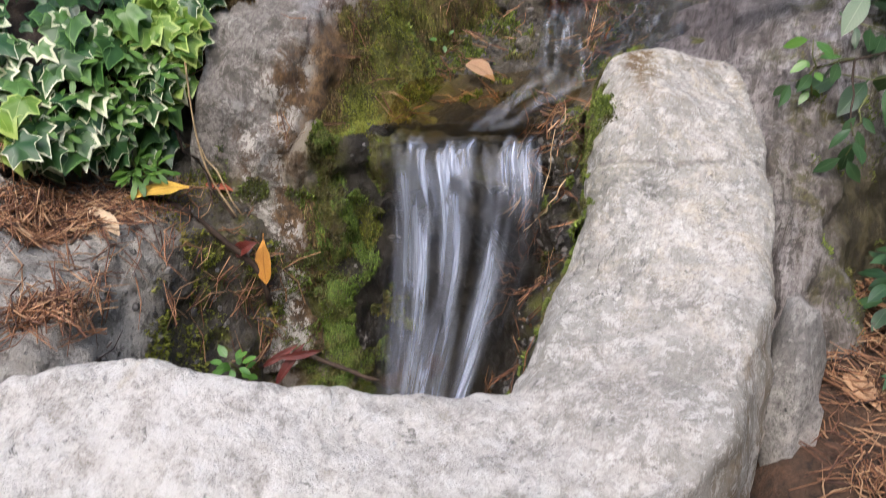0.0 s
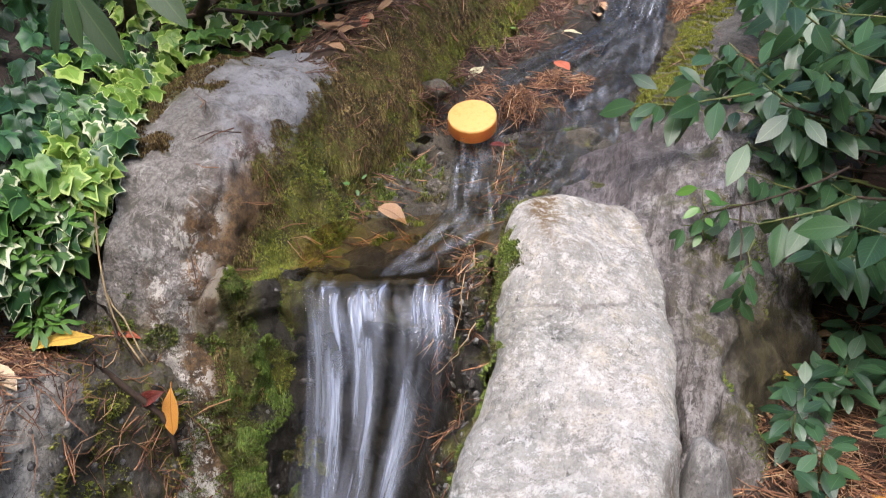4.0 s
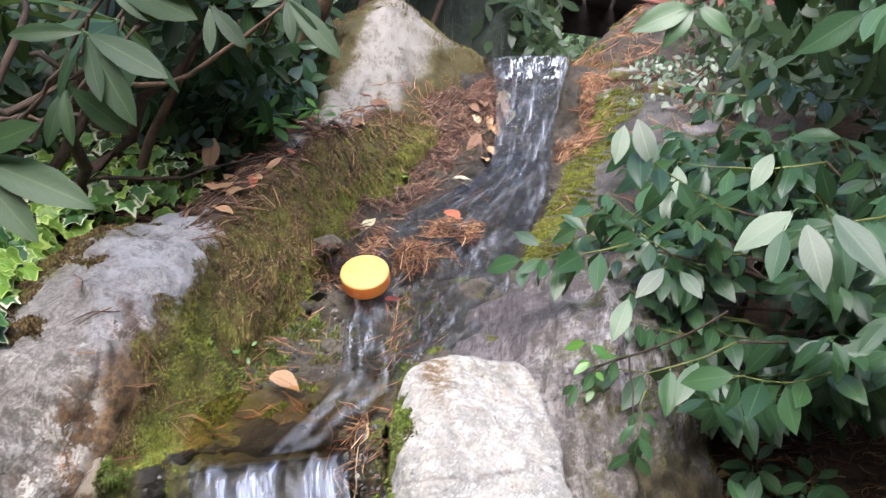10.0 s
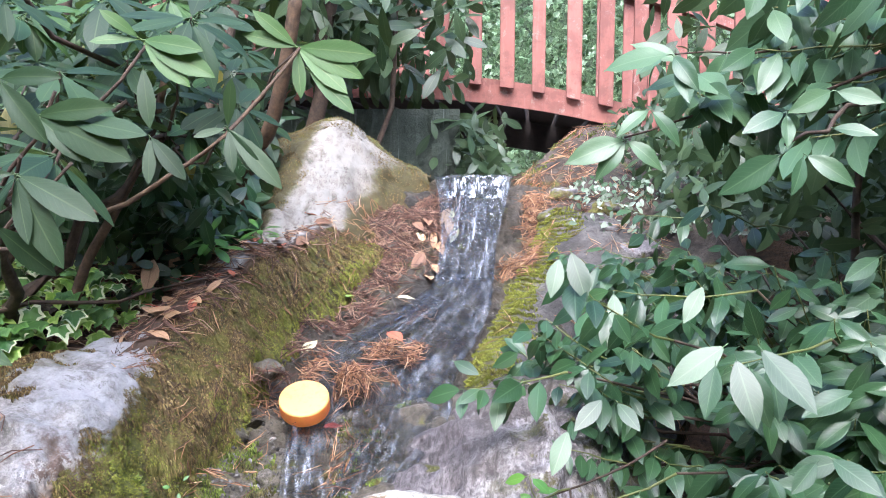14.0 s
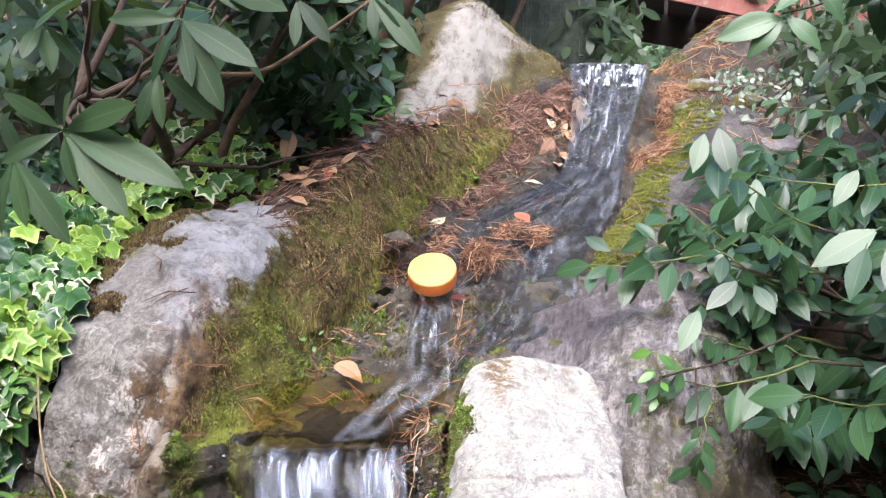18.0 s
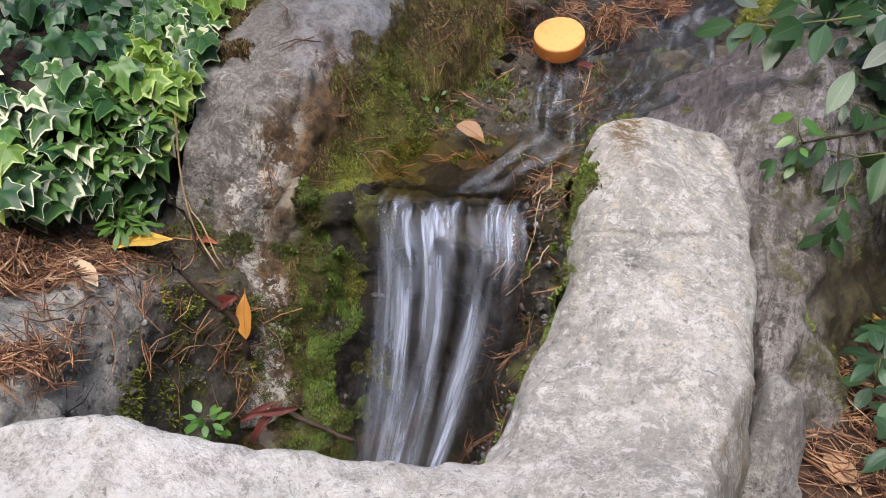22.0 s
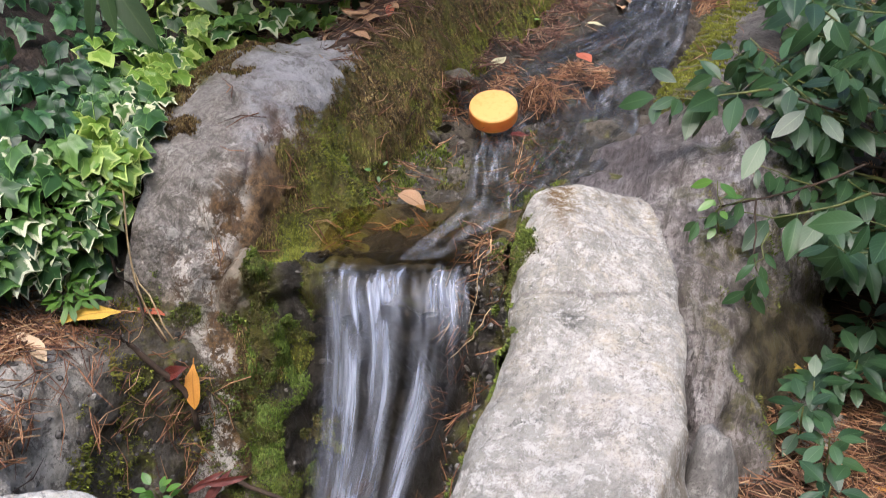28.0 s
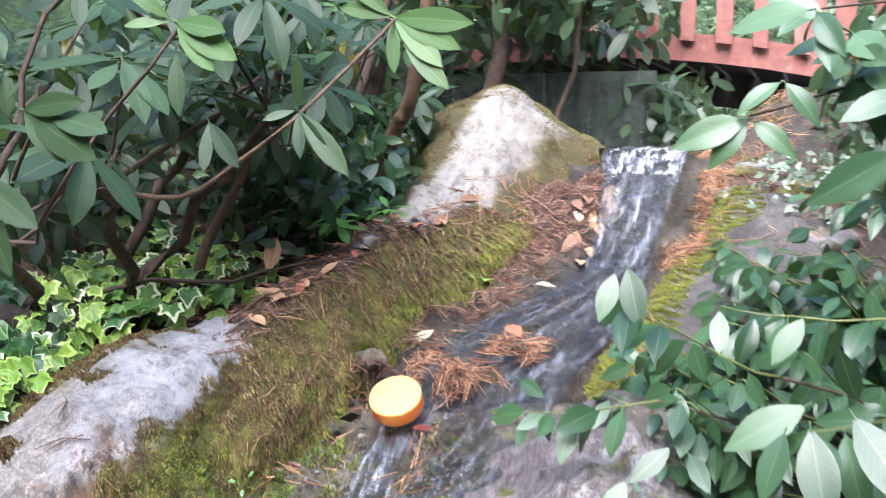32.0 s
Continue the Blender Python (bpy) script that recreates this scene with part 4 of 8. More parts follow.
CASCADE = [
    [(-0.359, 1.684, 1.134), (-0.334, 1.680, 1.133), (-0.310, 1.686, 1.132), (-0.291, 1.690, 1.132)],
    [(-0.349, 1.620, 1.123), (-0.321, 1.611, 1.125), (-0.298, 1.617, 1.124), (-0.281, 1.637, 1.122)],
    [(-0.326, 1.508, 1.094), (-0.298, 1.500, 1.096), (-0.270, 1.503, 1.097), (-0.252, 1.519, 1.099)],
    [(-0.308, 1.419, 1.075), (-0.274, 1.408, 1.079), (-0.246, 1.416, 1.081), (-0.227, 1.442, 1.081)],
    [(-0.316, 1.327, 1.060), (-0.278, 1.338, 1.059), (-0.242, 1.355, 1.062), (-0.210, 1.376, 1.068)],
    [(-0.349, 1.237, 1.053), (-0.296, 1.260, 1.049), (-0.241, 1.283, 1.051), (-0.197, 1.308, 1.056)],
    [(-0.382, 1.168, 1.049), (-0.318, 1.197, 1.041), (-0.251, 1.225, 1.043), (-0.192, 1.248, 1.046)],
]
RIGHT_RUN = [
    [(-0.246, 1.805, 1.173), (-0.190, 1.816, 1.178), (-0.120, 1.807, 1.189), (-0.062, 1.795, 1.199)],
    [(-0.240, 1.684, 1.145), (-0.180, 1.686, 1.152), (-0.116, 1.687, 1.160), (-0.052, 1.687, 1.174)],
    [(-0.228, 1.574, 1.121), (-0.177, 1.574, 1.126), (-0.126, 1.573, 1.131), (-0.069, 1.604, 1.141)],
    [(-0.223, 1.470, 1.097), (-0.180, 1.481, 1.101), (-0.138, 1.491, 1.110), (-0.099, 1.519, 1.115)],
    [(-0.220, 1.399, 1.078), (-0.190, 1.412, 1.079), (-0.160, 1.425, 1.084), (-0.127, 1.453, 1.089)],
]

# ---- water materials ----


def water_mat(name, streaks, lo, hi, foam_glint=0.8, clear=0.25, wave=0.5, across=26.0, along=1.6, ragged=False, tint=(0.8, 0.82, 0.8), shine=1.0):
    """Moving water held still: clear film with gloss, broken by pale streaks along the flow, white water and painted
    glints.
    """
    m = Mat(name)
    st = m.stretch(m.co.outputs["UV"], across, along, 1)
    broad = m.noise(1.0, 2, 0.5, m.stretch(m.co.outputs["UV"], across * 0.45, along * 0.8, 1))
    s1 = m.noise(1.0, 5, 0.65, st, 0.4)
    s2 = m.noise(2.3, 4, 0.7, st)
    mask = m.math("MULTIPLY", m.band(m.math("ADD", m.math("MULTIPLY", s1, 0.65), m.math("MULTIPLY", s2, 0.35)), lo, hi), m.math("MULTIPLY", streaks, m.band(broad, 0.38, 0.56)))
    if ragged:
        u, v = m.uv()
        side = m.math("ABSOLUTE", m.math("SUBTRACT", u, 0.5))
        mask = m.math("MULTIPLY", mask, m.band(m.math("ADD", side, m.math("MULTIPLY", s1, 0.15)), 0.58, 0.46))
        mask = m.math("MULTIPLY", mask, m.band(m.math("ADD", v, m.math("MULTIPLY", s2, 0.2)), 0.18, 0.42))
    m.set((0.73, 0.78, 0.86), 0.25, Specular_IOR_Level=0.6)
    m.bump(m.math("ADD", s1, m.math("MULTIPLY", s2, 0.6)), wave, 0.02)
    clearer = m.node("ShaderNodeBsdfTransparent")
    m.put(clearer, "Color", (*tint, 1))
    gloss = m.node("ShaderNodeBsdfGlossy", Roughness=0.12)
    m.put(gloss, "Color", (0.9, 0.94, 1, 1))
    bumped = m.node("ShaderNodeBump", Strength=wave, Distance=0.02, Height=m.math("ADD", s1, m.math("MULTIPLY", s2, 0.6)))
    m.put(gloss, "Normal", bumped.outputs[0])
    fres = m.node("ShaderNodeFresnel", IOR=1.33)
    m.put(fres, "Normal", bumped.outputs[0])
    film = m.node("ShaderNodeMixShader")
    m.put(film, "#0", m.math("ADD", m.math("MULTIPLY", fres.outputs[0], shine), clear, True))
    m.put(film, "#1", clearer.outputs[0])
    m.put(film, "#2", gloss.outputs[0])
    mx = m.node("ShaderNodeMixShader")
    m.put(mx, "#0", m.math("MULTIPLY", mask, foam_glint))
    m.put(mx, "#1", film.outputs[0])
    m.put(mx, "#2", m.b.outputs[0])
    m.put(m.out, "Surface", mx.outputs[0])
    return m


def fall_mat(name, strands, veil, strand, seed):
    """A falling sheet: a thin grey veil with bright bundles of strands and dark gaps, clear and smooth over the lip."""
    m = Mat(name)
    u, v = m.uv()
    sway = m.math("ADD", u, m.math("MULTIPLY", m.math("SUBTRACT", m.noise(1.0, 3, 0.5, m.stretch(m.co.outputs["UV"], 3, 2.2, 1)), 0.5), 0.1))
    at = m.node("ShaderNodeCombineXYZ")
    m.put(at, "#0", sway)
    m.put(at, "#1", v)
    m.put(at, "#2", seed)
    at = at.outputs[0]
    bundle = m.noise(1.0, 2, 0.5, m.stretch(at, strands, 1.7, 1), 0.3)
    thread = m.noise(1.0, 4, 0.6, m.stretch(at, strands * 2.6, 2.4, 1), 0.6)
    fine = m.noise(1.0, 3, 0.7, m.stretch(at, strands * 6.0, 4.0, 1))
    left = m.band(m.math("ABSOLUTE", m.math("SUBTRACT", sway, 0.26)), 0.36, 0.2)
    jet = m.band(m.math("ABSOLUTE", m.math("SUBTRACT", sway, m.math("ADD", 0.49, m.math("MULTIPLY", v, 0.3)))), 0.11, 0.03)
    parted = m.math("MULTIPLY", m.band(m.math("ADD", v, m.math("MULTIPLY", bundle, 0.2)), 0.46, 0.68), 0.9)
    gap = m.math("SUBTRACT", 1.0, m.math("MULTIPLY", parted, m.math("SUBTRACT", 1.0, m.math("MAXIMUM", left, jet))))
    hole = m.band(m.noise(1.0, 2, 0.5, m.stretch(at, 7.5, 3.0, 1), 0.5), 0.38, 0.54)
    body = m.math("ADD", m.math("MULTIPLY", bundle, 0.34), m.math("ADD", m.math("MULTIPLY", thread, 0.5), m.math("MULTIPLY", fine, 0.16)))
    mask = m.math("ADD", m.math("MULTIPLY", m.band(body, 0.46, 0.64), strand), m.math("MULTIPLY", m.band(bundle, 0.3, 0.6), veil))
    mask = m.math("MULTIPLY", mask, gap)
    mask = m.math("MULTIPLY", mask, m.math("ADD", m.math("MULTIPLY", hole, 0.85), 0.15))
    side = m.math("ABSOLUTE", m.math("SUBTRACT", u, 0.5))
    mask = m.math("MULTIPLY", mask, m.band(m.math("ADD", side, m.math("MULTIPLY", thread, 0.16)), 0.585, 0.5))
    mask = m.math("MULTIPLY", mask, m.band(m.math("ADD", v, m.math("MULTIPLY", m.math("SUBTRACT", bundle, 0.5), 0.8)), 0.2, 0.46), True)
    m.set((0.62, 0.69, 0.85), 0.3, Specular_IOR_Level=0.6)
    rise = m.node("ShaderNodeBump", Strength=0.12, Distance=0.02, Height=body)
    m.put(m.b, "Normal", rise.outputs[0])
    clear = m.node("ShaderNodeBsdfTransparent")
    m.put(clear, "Color", (0.84, 0.84, 0.82, 1))
    gloss = m.node("ShaderNodeBsdfGlossy", Roughness=0.15)
    m.put(gloss, "Normal", rise.outputs[0])
    fres = m.node("ShaderNodeFresnel", IOR=1.33)
    m.put(fres, "Normal", rise.outputs[0])
    film = m.node("ShaderNodeMixShader")
    m.put(film, "#0", m.math("MULTIPLY", fres.outputs[0], 0.6))
    m.put(film, "#1", clear.outputs[0])
    m.put(film, "#2", gloss.outputs[0])
    mx = m.node("ShaderNodeMixShader")
    m.put(mx, "#0", mask)
    m.put(mx, "#1", film.outputs[0])
    m.put(mx, "#2", m.b.outputs[0])
    m.put(m.out, "Surface", mx.outputs[0])
    return m


fall_m = fall_mat("falling_water", 8.5, 0.24, 0.5, 2.6)
veil_m = fall_mat("falling_water_veil", 6.0, 0.22, 0.25, 7.7)
# this film's pale streaks stand in for sky highlights on the stream
film_m = water_mat("running_film", 1.0, 0.45, 0.7, 0.32, 0.05, 0.9, 13, 5.5, False, (0.6, 0.6, 0.56), 1.3)
upper_m = water_mat("upper_fall_curtain", 1.0, 0.46, 0.66, 0.5, 0.06, 1.0, 13, 4.0, False, (0.62, 0.65, 0.66), 1.2)
lip_m = water_mat("breaking_lip_water", 1.0, 0.45, 0.56, 0.8, 0.0, 0.8, 15, 3.0, True, (0.8, 0.82, 0.82), 0.6)
cascade_m = water_mat("cascade_curtain", 1.0, 0.42, 0.66, 0.55, 0.04, 0.7, 4, 2.6, True, (0.72, 0.73, 0.72), 1.0)
current_m = water_mat("pool_current_water", 1.0, 0.38, 0.7, 0.42, 0.0, 0.4, 2.6, 2.2, True, (0.85, 0.82, 0.74), 0.5)
pool_m = water_mat("shallow_pool", 0.6, 0.58, 0.72, 0.3, 0.0, 0.4, 5, 3, False, (0.86, 0.76, 0.56), 0.35)

# ---- the ground: one sheet out to the horizon ----
LEFT_Y = ((-60, -0.2), (-3, 0.0), (0.1, 0.3), (0.45, 0.82), (0.9, 0.93), (1.9, 1.27), (2.6, 1.46), (3.2, 1.52), (6, 1.6), (60, 2.0), (400, 2.0))
RIGHT_Y = ((-60, -0.2), (-3, 0.0), (0.3, 0.3), (0.7, 0.77), (1.1, 0.825), (1.4, 0.87), (1.6, 0.9), (2.3, 1.1), (2.8, 1.33), (3.4, 1.5), (6, 1.6), (60, 2.0), (400, 2.0))


def step(x, a, b):
    t = min(1, max(0, (x - a) / (b - a)))
    return t * t * (3 - 2 * t)


def ground_z(x, y):
    l = float(np.interp(y, *zip(*LEFT_Y))) + 0.22 * step(-x, 0.75, 1.8) * step(y, 0.5, 1.5)
    r = float(np.interp(y, *zip(*RIGHT_Y))) + 0.1 * step(x, 0.5, 1.6) * step(y, 0.8, 1.6)
    z = l + (r - l) * step(x, -0.5, 0.1)
    dip = step(x, -0.82, -0.6) * (1 - step(x, -0.02, 0.14)) * step(y, 0.4, 0.7) * (1 - step(y, 2.7, 3.1))
    pond = step(x, -1.1, -0.7) * (1 - step(x, 0.5, 1.0)) * step(y, 2.9, 3.2) * (1 - step(y, 5.0, 6.0))
    return z - 0.38 * dip - 0.16 * pond + 0.02 * noise.fractal(Vector((x * 4, y * 4, 0)), 0.9, 2.0, 4)


def spread(c, near, far, n):
    s = np.linspace(-1, 1, n)
    return c + near * s + (far - near) * np.sign(s) * np.abs(s) ** 9


gx, gy = spread(-0.2, 2.6, 300, 150), spread(1.8, 2.8, 300, 150)
gv = [(x, y, ground_z(x, y)) for x in gx for y in gy]
gf = [(i * 150 + j, i * 150 + 150 + j, i * 150 + 151 + j, i * 150 + j + 1) for i in range(149) for j in range(149)]
ground = new("ground", raw_mesh("ground", gv, gf, litter_m))
tagged(ground, "dark soil strewn with brown pine needles", "ground", kind="structure")

# ---- rocks ----
rim_cage = [a + b + [(b[-1][0], b[-1][1] + 0.05, b[-1][2] - 0.05)] for a, b in zip(RIM_FRONT, RIM_ARM)]
inner, outer = rim_cage[0], rim_cage[-1]
rim_cage = [[(x + 0.03, y + 0.05, z - 0.4) if k < 5 else (x - 0.03, y + 0.04, z - 0.4) for k, (x, y, z) in enumerate(inner)],
            [(x + 0.004, y + 0.022, z - 0.11) if k < 5 else (x - 0.014, y + 0.012, z - 0.11) for k, (x, y, z) in enumerate(inner)]] + rim_cage
rim_cage.append([(x + (0.0 if k < 5 else 0.03), y - (0.03 if k < 5 else 0.0), z - 0.35) for k, (x, y, z) in enumerate(outer)])
rim = Patch(rim_cage, 120, 300, 0.010, 9, (0, -0.4, 1), 0.006)
rim.build("basin_rim", rim_m, (0.0, 0.0, -0.3), "pale weathered cast-stone rim curving round the basin", "rock")


def grown(cage, top=None, foot=None, left=None, right=None):
    """The cage with a row or column more on some sides, moved on by the given step."""
    def moved(row, d):
        return [tuple(a + b for a, b in zip(p, d)) for p in row]
    rows = ([moved(cage[0], top)] if top else []) + [list(r) for r in cage] + ([moved(cage[-1], foot)] if foot else [])
    return [(moved(r[:1], left) if left else []) + r + (moved(r[-1:], right) if right else []) for r in rows]


RIGHT_SLAB = grown(RIGHT_SLAB, (0, 0.15, -0.03), (0.01, -0.02, -0.15), (-0.06, 0.02, -0.08), (0.11, 0.12, -0.12))
LEFT_BOULDER = grown(LEFT_BOULDER, (-0.02, 0.1, -0.1), (0.02, -0.02, -0.24), None, (0.05, 0.06, -0.1))
MOSS_WALL = grown(MOSS_WALL, None, (0.03, 0.0, -0.15), (-0.02, -0.2, -0.05), (0.05, 0.1, 0.0))
LIME_ROCK = grown(LIME_ROCK, None, (0.0, -0.1, -0.15), (-0.1, 0.05, -0.15), None)
MID_BED = grown(MID_BED, (0, 0.16, -0.04), (0.0, 0.015, -0.1), (-0.07, 0.06, 0.005), (0.12, 0.05, -0.02))
LEFT_LEDGE = grown(LEFT_LEDGE, (-0.03, 0.1, 0.09), None, (-0.15, -0.05, 0.02), None)
BASIN_WALL = grown(BASIN_WALL, (0.02, 0.1, -0.004), (0, 0, -0.1), (-0.08, 0.04, 0.0), None)
slab = Patch(RIGHT_SLAB, 130, 110, 0.022, 9, (0.3, -1, 0.8), 0.035)
slab.build("rock_slab", slab_m, (0.05, 0.15, -0.25), "purple-grey stone slab beside the pale rim", "rock")
boulder = Patch(LEFT_BOULDER, 120, 110, 0.018, 9, (0.5, -1, 0.6), 0.03)
boulder.build("boulder", lb, (-0.1, 0.15, -0.3), "grey boulder with olive moss and a rust-brown stain", "rock")
mwall = Patch(MOSS_WALL, 50, 90, 0.02, 9, (1, -0.6, 0.5))
mwall.build("mossy_bank_stone", mossrock, (-0.2, 0.1, -0.2), "long stone bank covered in brown and golden-green moss", "rock")
limer = Patch(LIME_ROCK, 70, 60, 0.022, 6, (0.1, -1, 0.5), 0.03)
limer.build("lime_streaked_rock", lime, (0.0, 0.3, -0.3), "tall grey rock streaked white with lime, mossy shoulders", "rock")
bed = Patch(UPPER_BED, 130, 100, 0.026, 13, (0, -0.5, 1), 0.03, 0.022)
bed.build("upper_stream_bed", bed_m, (0.0, 0.1, -0.3), "dark wet stone bed of the upper stream", "stream bed", "structure")
mid = Patch(MID_BED, 110, 110, 0.014, 15, (0, -0.5, 1), 0.024, 0.024)
mid.build("middle_stream_bed", mid_m, (0.0, 0.1, -0.3), "dark wet stone shelf above the waterfall", "stream bed", "structure")
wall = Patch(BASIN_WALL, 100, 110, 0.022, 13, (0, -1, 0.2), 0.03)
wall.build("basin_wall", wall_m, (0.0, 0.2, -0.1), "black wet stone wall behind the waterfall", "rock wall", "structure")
ledge = Patch(LEFT_LEDGE, 90, 100, 0.022, 10, (0.4, -0.6, 1))
ledge.build("ledge_stone", ledge_m, (-0.05, 0.1, -0.3), "damp grey-brown ledge stone sloping into the basin", "rock")
RIGHT_BANK = grown(RIGHT_BANK, None, (0.14, 0.0, -0.1), (0.02, -0.09, -0.12), None)
CREST_ROCK = grown(CREST_ROCK, None, (0.0, -0.15, -0.12), None, None)
bank = Patch(RIGHT_BANK, 50, 50, 0.014, 9, (-0.4, -0.7, 1))
bank.build("mossy_kerb_stone", kerb_m, (0.05, 0.1, -0.3), "low mossy stone beside the upper stream", "rock")
crest = Patch(CREST_ROCK, 50, 50, 0.03, 6, (0, -1, 0.6))
crest.build("crest_rock", brown_rock, (0.1, 0.3, -0.3), "mossy rock mound beside the upper fall", "rock")
ivyb = Patch(IVY_BANK, 50, 50, 0.02, 8, (0.5, -1, 1))
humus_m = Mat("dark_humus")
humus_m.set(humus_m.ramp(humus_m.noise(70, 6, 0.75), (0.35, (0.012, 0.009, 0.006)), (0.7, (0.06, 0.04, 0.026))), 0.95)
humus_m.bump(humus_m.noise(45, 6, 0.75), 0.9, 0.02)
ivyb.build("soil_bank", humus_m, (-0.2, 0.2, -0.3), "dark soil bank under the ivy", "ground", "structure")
# floor of the basin
bm = bmesh.new()
bmesh.ops.create_grid(bm, x_segments=30, y_segments=30, size=0.35)
for q in bm.verts:
    q.co += Vector((-0.38, 0.95, 0.62 + 0.012 * noise.noise(q.co * 14)))
basin_floor = part("basin_floor", bm, bed_m, None)
tagged(basin_floor, "dark stone floor of the basin", "floor", kind="structure")


# ---- water bodies ----


def sheet(name, rows, nu, nv, mat, label, amp=0.004, scale=(14, 60), kind="structure"):
    """A water surface through rows of points, rippled along its flow."""
    g = smooth_rows(rows, nu)
    g = smooth_rows(g.transpose(1, 0, 2), nv).transpose(1, 0, 2)
    n = normals(g)
    if n[..., 2].mean() + -n[..., 1].mean() < 0:
        n = -n
    uvs = []
    for i in range(nu):
        for j in range(nv):
            a, b = i / (nu - 1), j / (nv - 1)
            g[i, j] += n[i, j] * amp * (noise.noise(Vector((b * scale[0], a * 3, 1))) + 0.5 * noise.noise(Vector((b * scale[1], a * 8, 2))))
            uvs.append((b, a))
    faces = [(i * nv + j, i * nv + nv + j, i * nv + nv + j + 1, i * nv + j + 1) for i in range(nu - 1) for j in range(nv - 1)]
    ob = new(name, raw_mesh(name, g.reshape(-1, 3), faces, mat, uvs))
    ob.visible_shadow = False
    return tagged(ob, label, "water", kind=kind)


FALL = [
    [(-0.452, 1.165, 1.048), (-0.395, 1.175, 1.048), (-0.338, 1.195, 1.048), (-0.284, 1.222, 1.049), (-0.236, 1.245, 1.051)],
    [(-0.448, 1.135, 1.046), (-0.392, 1.132, 1.045), (-0.339, 1.152, 1.044), (-0.287, 1.180, 1.045), (-0.240, 1.208, 1.048)],
    [(-0.444, 1.112, 1.030), (-0.388, 1.106, 1.026), (-0.335, 1.125, 1.026), (-0.282, 1.150, 1.028), (-0.237, 1.180, 1.030)],
    [(-0.424, 1.075, 0.956), (-0.374, 1.085, 0.962), (-0.319, 1.095, 0.969), (-0.263, 1.110, 0.974), (-0.219, 1.130, 0.975)],
    [(-0.415, 1.050, 0.862), (-0.364, 1.055, 0.872), (-0.313, 1.065, 0.879), (-0.258, 1.075, 0.887), (-0.212, 1.090, 0.891)],
    [(-0.421, 1.030, 0.757), (-0.367, 1.035, 0.769), (-0.323, 1.045, 0.775), (-0.278, 1.050, 0.785), (-0.238, 1.060, 0.790)],
    [(-0.430, 1.010, 0.623), (-0.380, 1.015, 0.636), (-0.341, 1.020, 0.645), (-0.307, 1.025, 0.653), (-0.274, 1.030, 0.661)],
]
sheet("waterfall", FALL, 110, 150, fall_m, "white-streaked sheet of falling water over dark stone", 0.012, (11, 44))
sheet("waterfall", [[(x + 0.006, y + 0.022, z - 0.004) for x, y, z in r] for r in FALL], 80, 110, veil_m, "thin inner sheet of the waterfall", 0.010, (7, 30))
POOL = [
    [(-0.485, 1.305, 1.068), (-0.426, 1.350, 1.069), (-0.358, 1.378, 1.070), (-0.297, 1.427, 1.072), (-0.236, 1.452, 1.074)],
    [(-0.462, 1.190, 1.061), (-0.405, 1.225, 1.061), (-0.345, 1.255, 1.062), (-0.280, 1.290, 1.063), (-0.214, 1.325, 1.066)],
    [(x, y + 0.002, z + 0.001) for x, y, z in FALL[1]],
]
sheet("pool_water", POOL, 60, 60, pool_m, "shallow brown pool above the waterfall", 0.003, (6, 20))
CURRENT = [
    [(-0.304, 1.485, 1.082), (-0.276, 1.490, 1.082), (-0.247, 1.492, 1.083)],
    [(-0.301, 1.365, 1.074), (-0.263, 1.379, 1.075), (-0.224, 1.377, 1.076)],
    [(-0.318, 1.240, 1.066), (-0.272, 1.262, 1.067), (-0.224, 1.277, 1.069)],
    [(-0.334, 1.160, 1.052), (-0.289, 1.182, 1.053), (-0.243, 1.206, 1.055)],
]
sheet("pool_current", CURRENT, 60, 40, current_m, "quick bright current crossing the pool", 0.004, (5, 18))
sheet("cascade_water", CASCADE[:5], 60, 40, cascade_m, "small cascade below the orange disc", 0.006, (8, 30))
sheet("cascade_water", RIGHT_RUN, 60, 40, film_m, "thin running water over dark stone", 0.008, (8, 30))
sheet("upper_fall", STREAM[:5], 60, 60, upper_m, "upper fall of clear rippling water", 0.006, (10, 44))
sheet("fall_lip", [[(x, y - 0.004, z + 0.005) for x, y, z in r] for r in STREAM[:3]], 40, 60, lip_m, "white broken water at the upper lip", 0.006, (12, 40))
sheet("stream_water", STREAM[4:], 90, 80, film_m, "thin dark stream running over stone", 0.014, (11, 34))
sheet("pond_water", [[(x, y, 1.585) for x in (-1.0, -0.45, -0.1, 0.1, 0.8)] for y in (2.86, 3.2, 4.0, 6.0)], 20, 20, pool_m, "still dark pond behind the upper fall", 0.001)
sheet("basin_water", [[(x, y, 0.655) for x in (-0.65, -0.45, -0.25, -0.1)] for y in (0.7, 0.85, 1.0, 1.2)], 30, 30, pool_m, "dark water in the basin", 0.003)

# ---- the orange cap ----
cap_m = Mat("orange_plastic")
cap_m.set(cap_m.mix(cap_m.band(cap_m.noise(90, 4, 0.7), 0.4, 0.7), (0.95, 0.3, 0.05), (0.9, 0.25, 0.04)), 0.4, Subsurface_Weight=0.5, Subsurface_Scale=0.012)
capt_m = Mat("yellow_plastic")
capt_m.set(capt_m.mix(capt_m.band(capt_m.noise(60, 5, 0.7), 0.45, 0.7), (0.8, 0.42, 0.125), (0.76, 0.35, 0.09)), 0.5)
capt_m.bump(capt_m.noise(140, 3, 0.6), 0.2, 0.003)


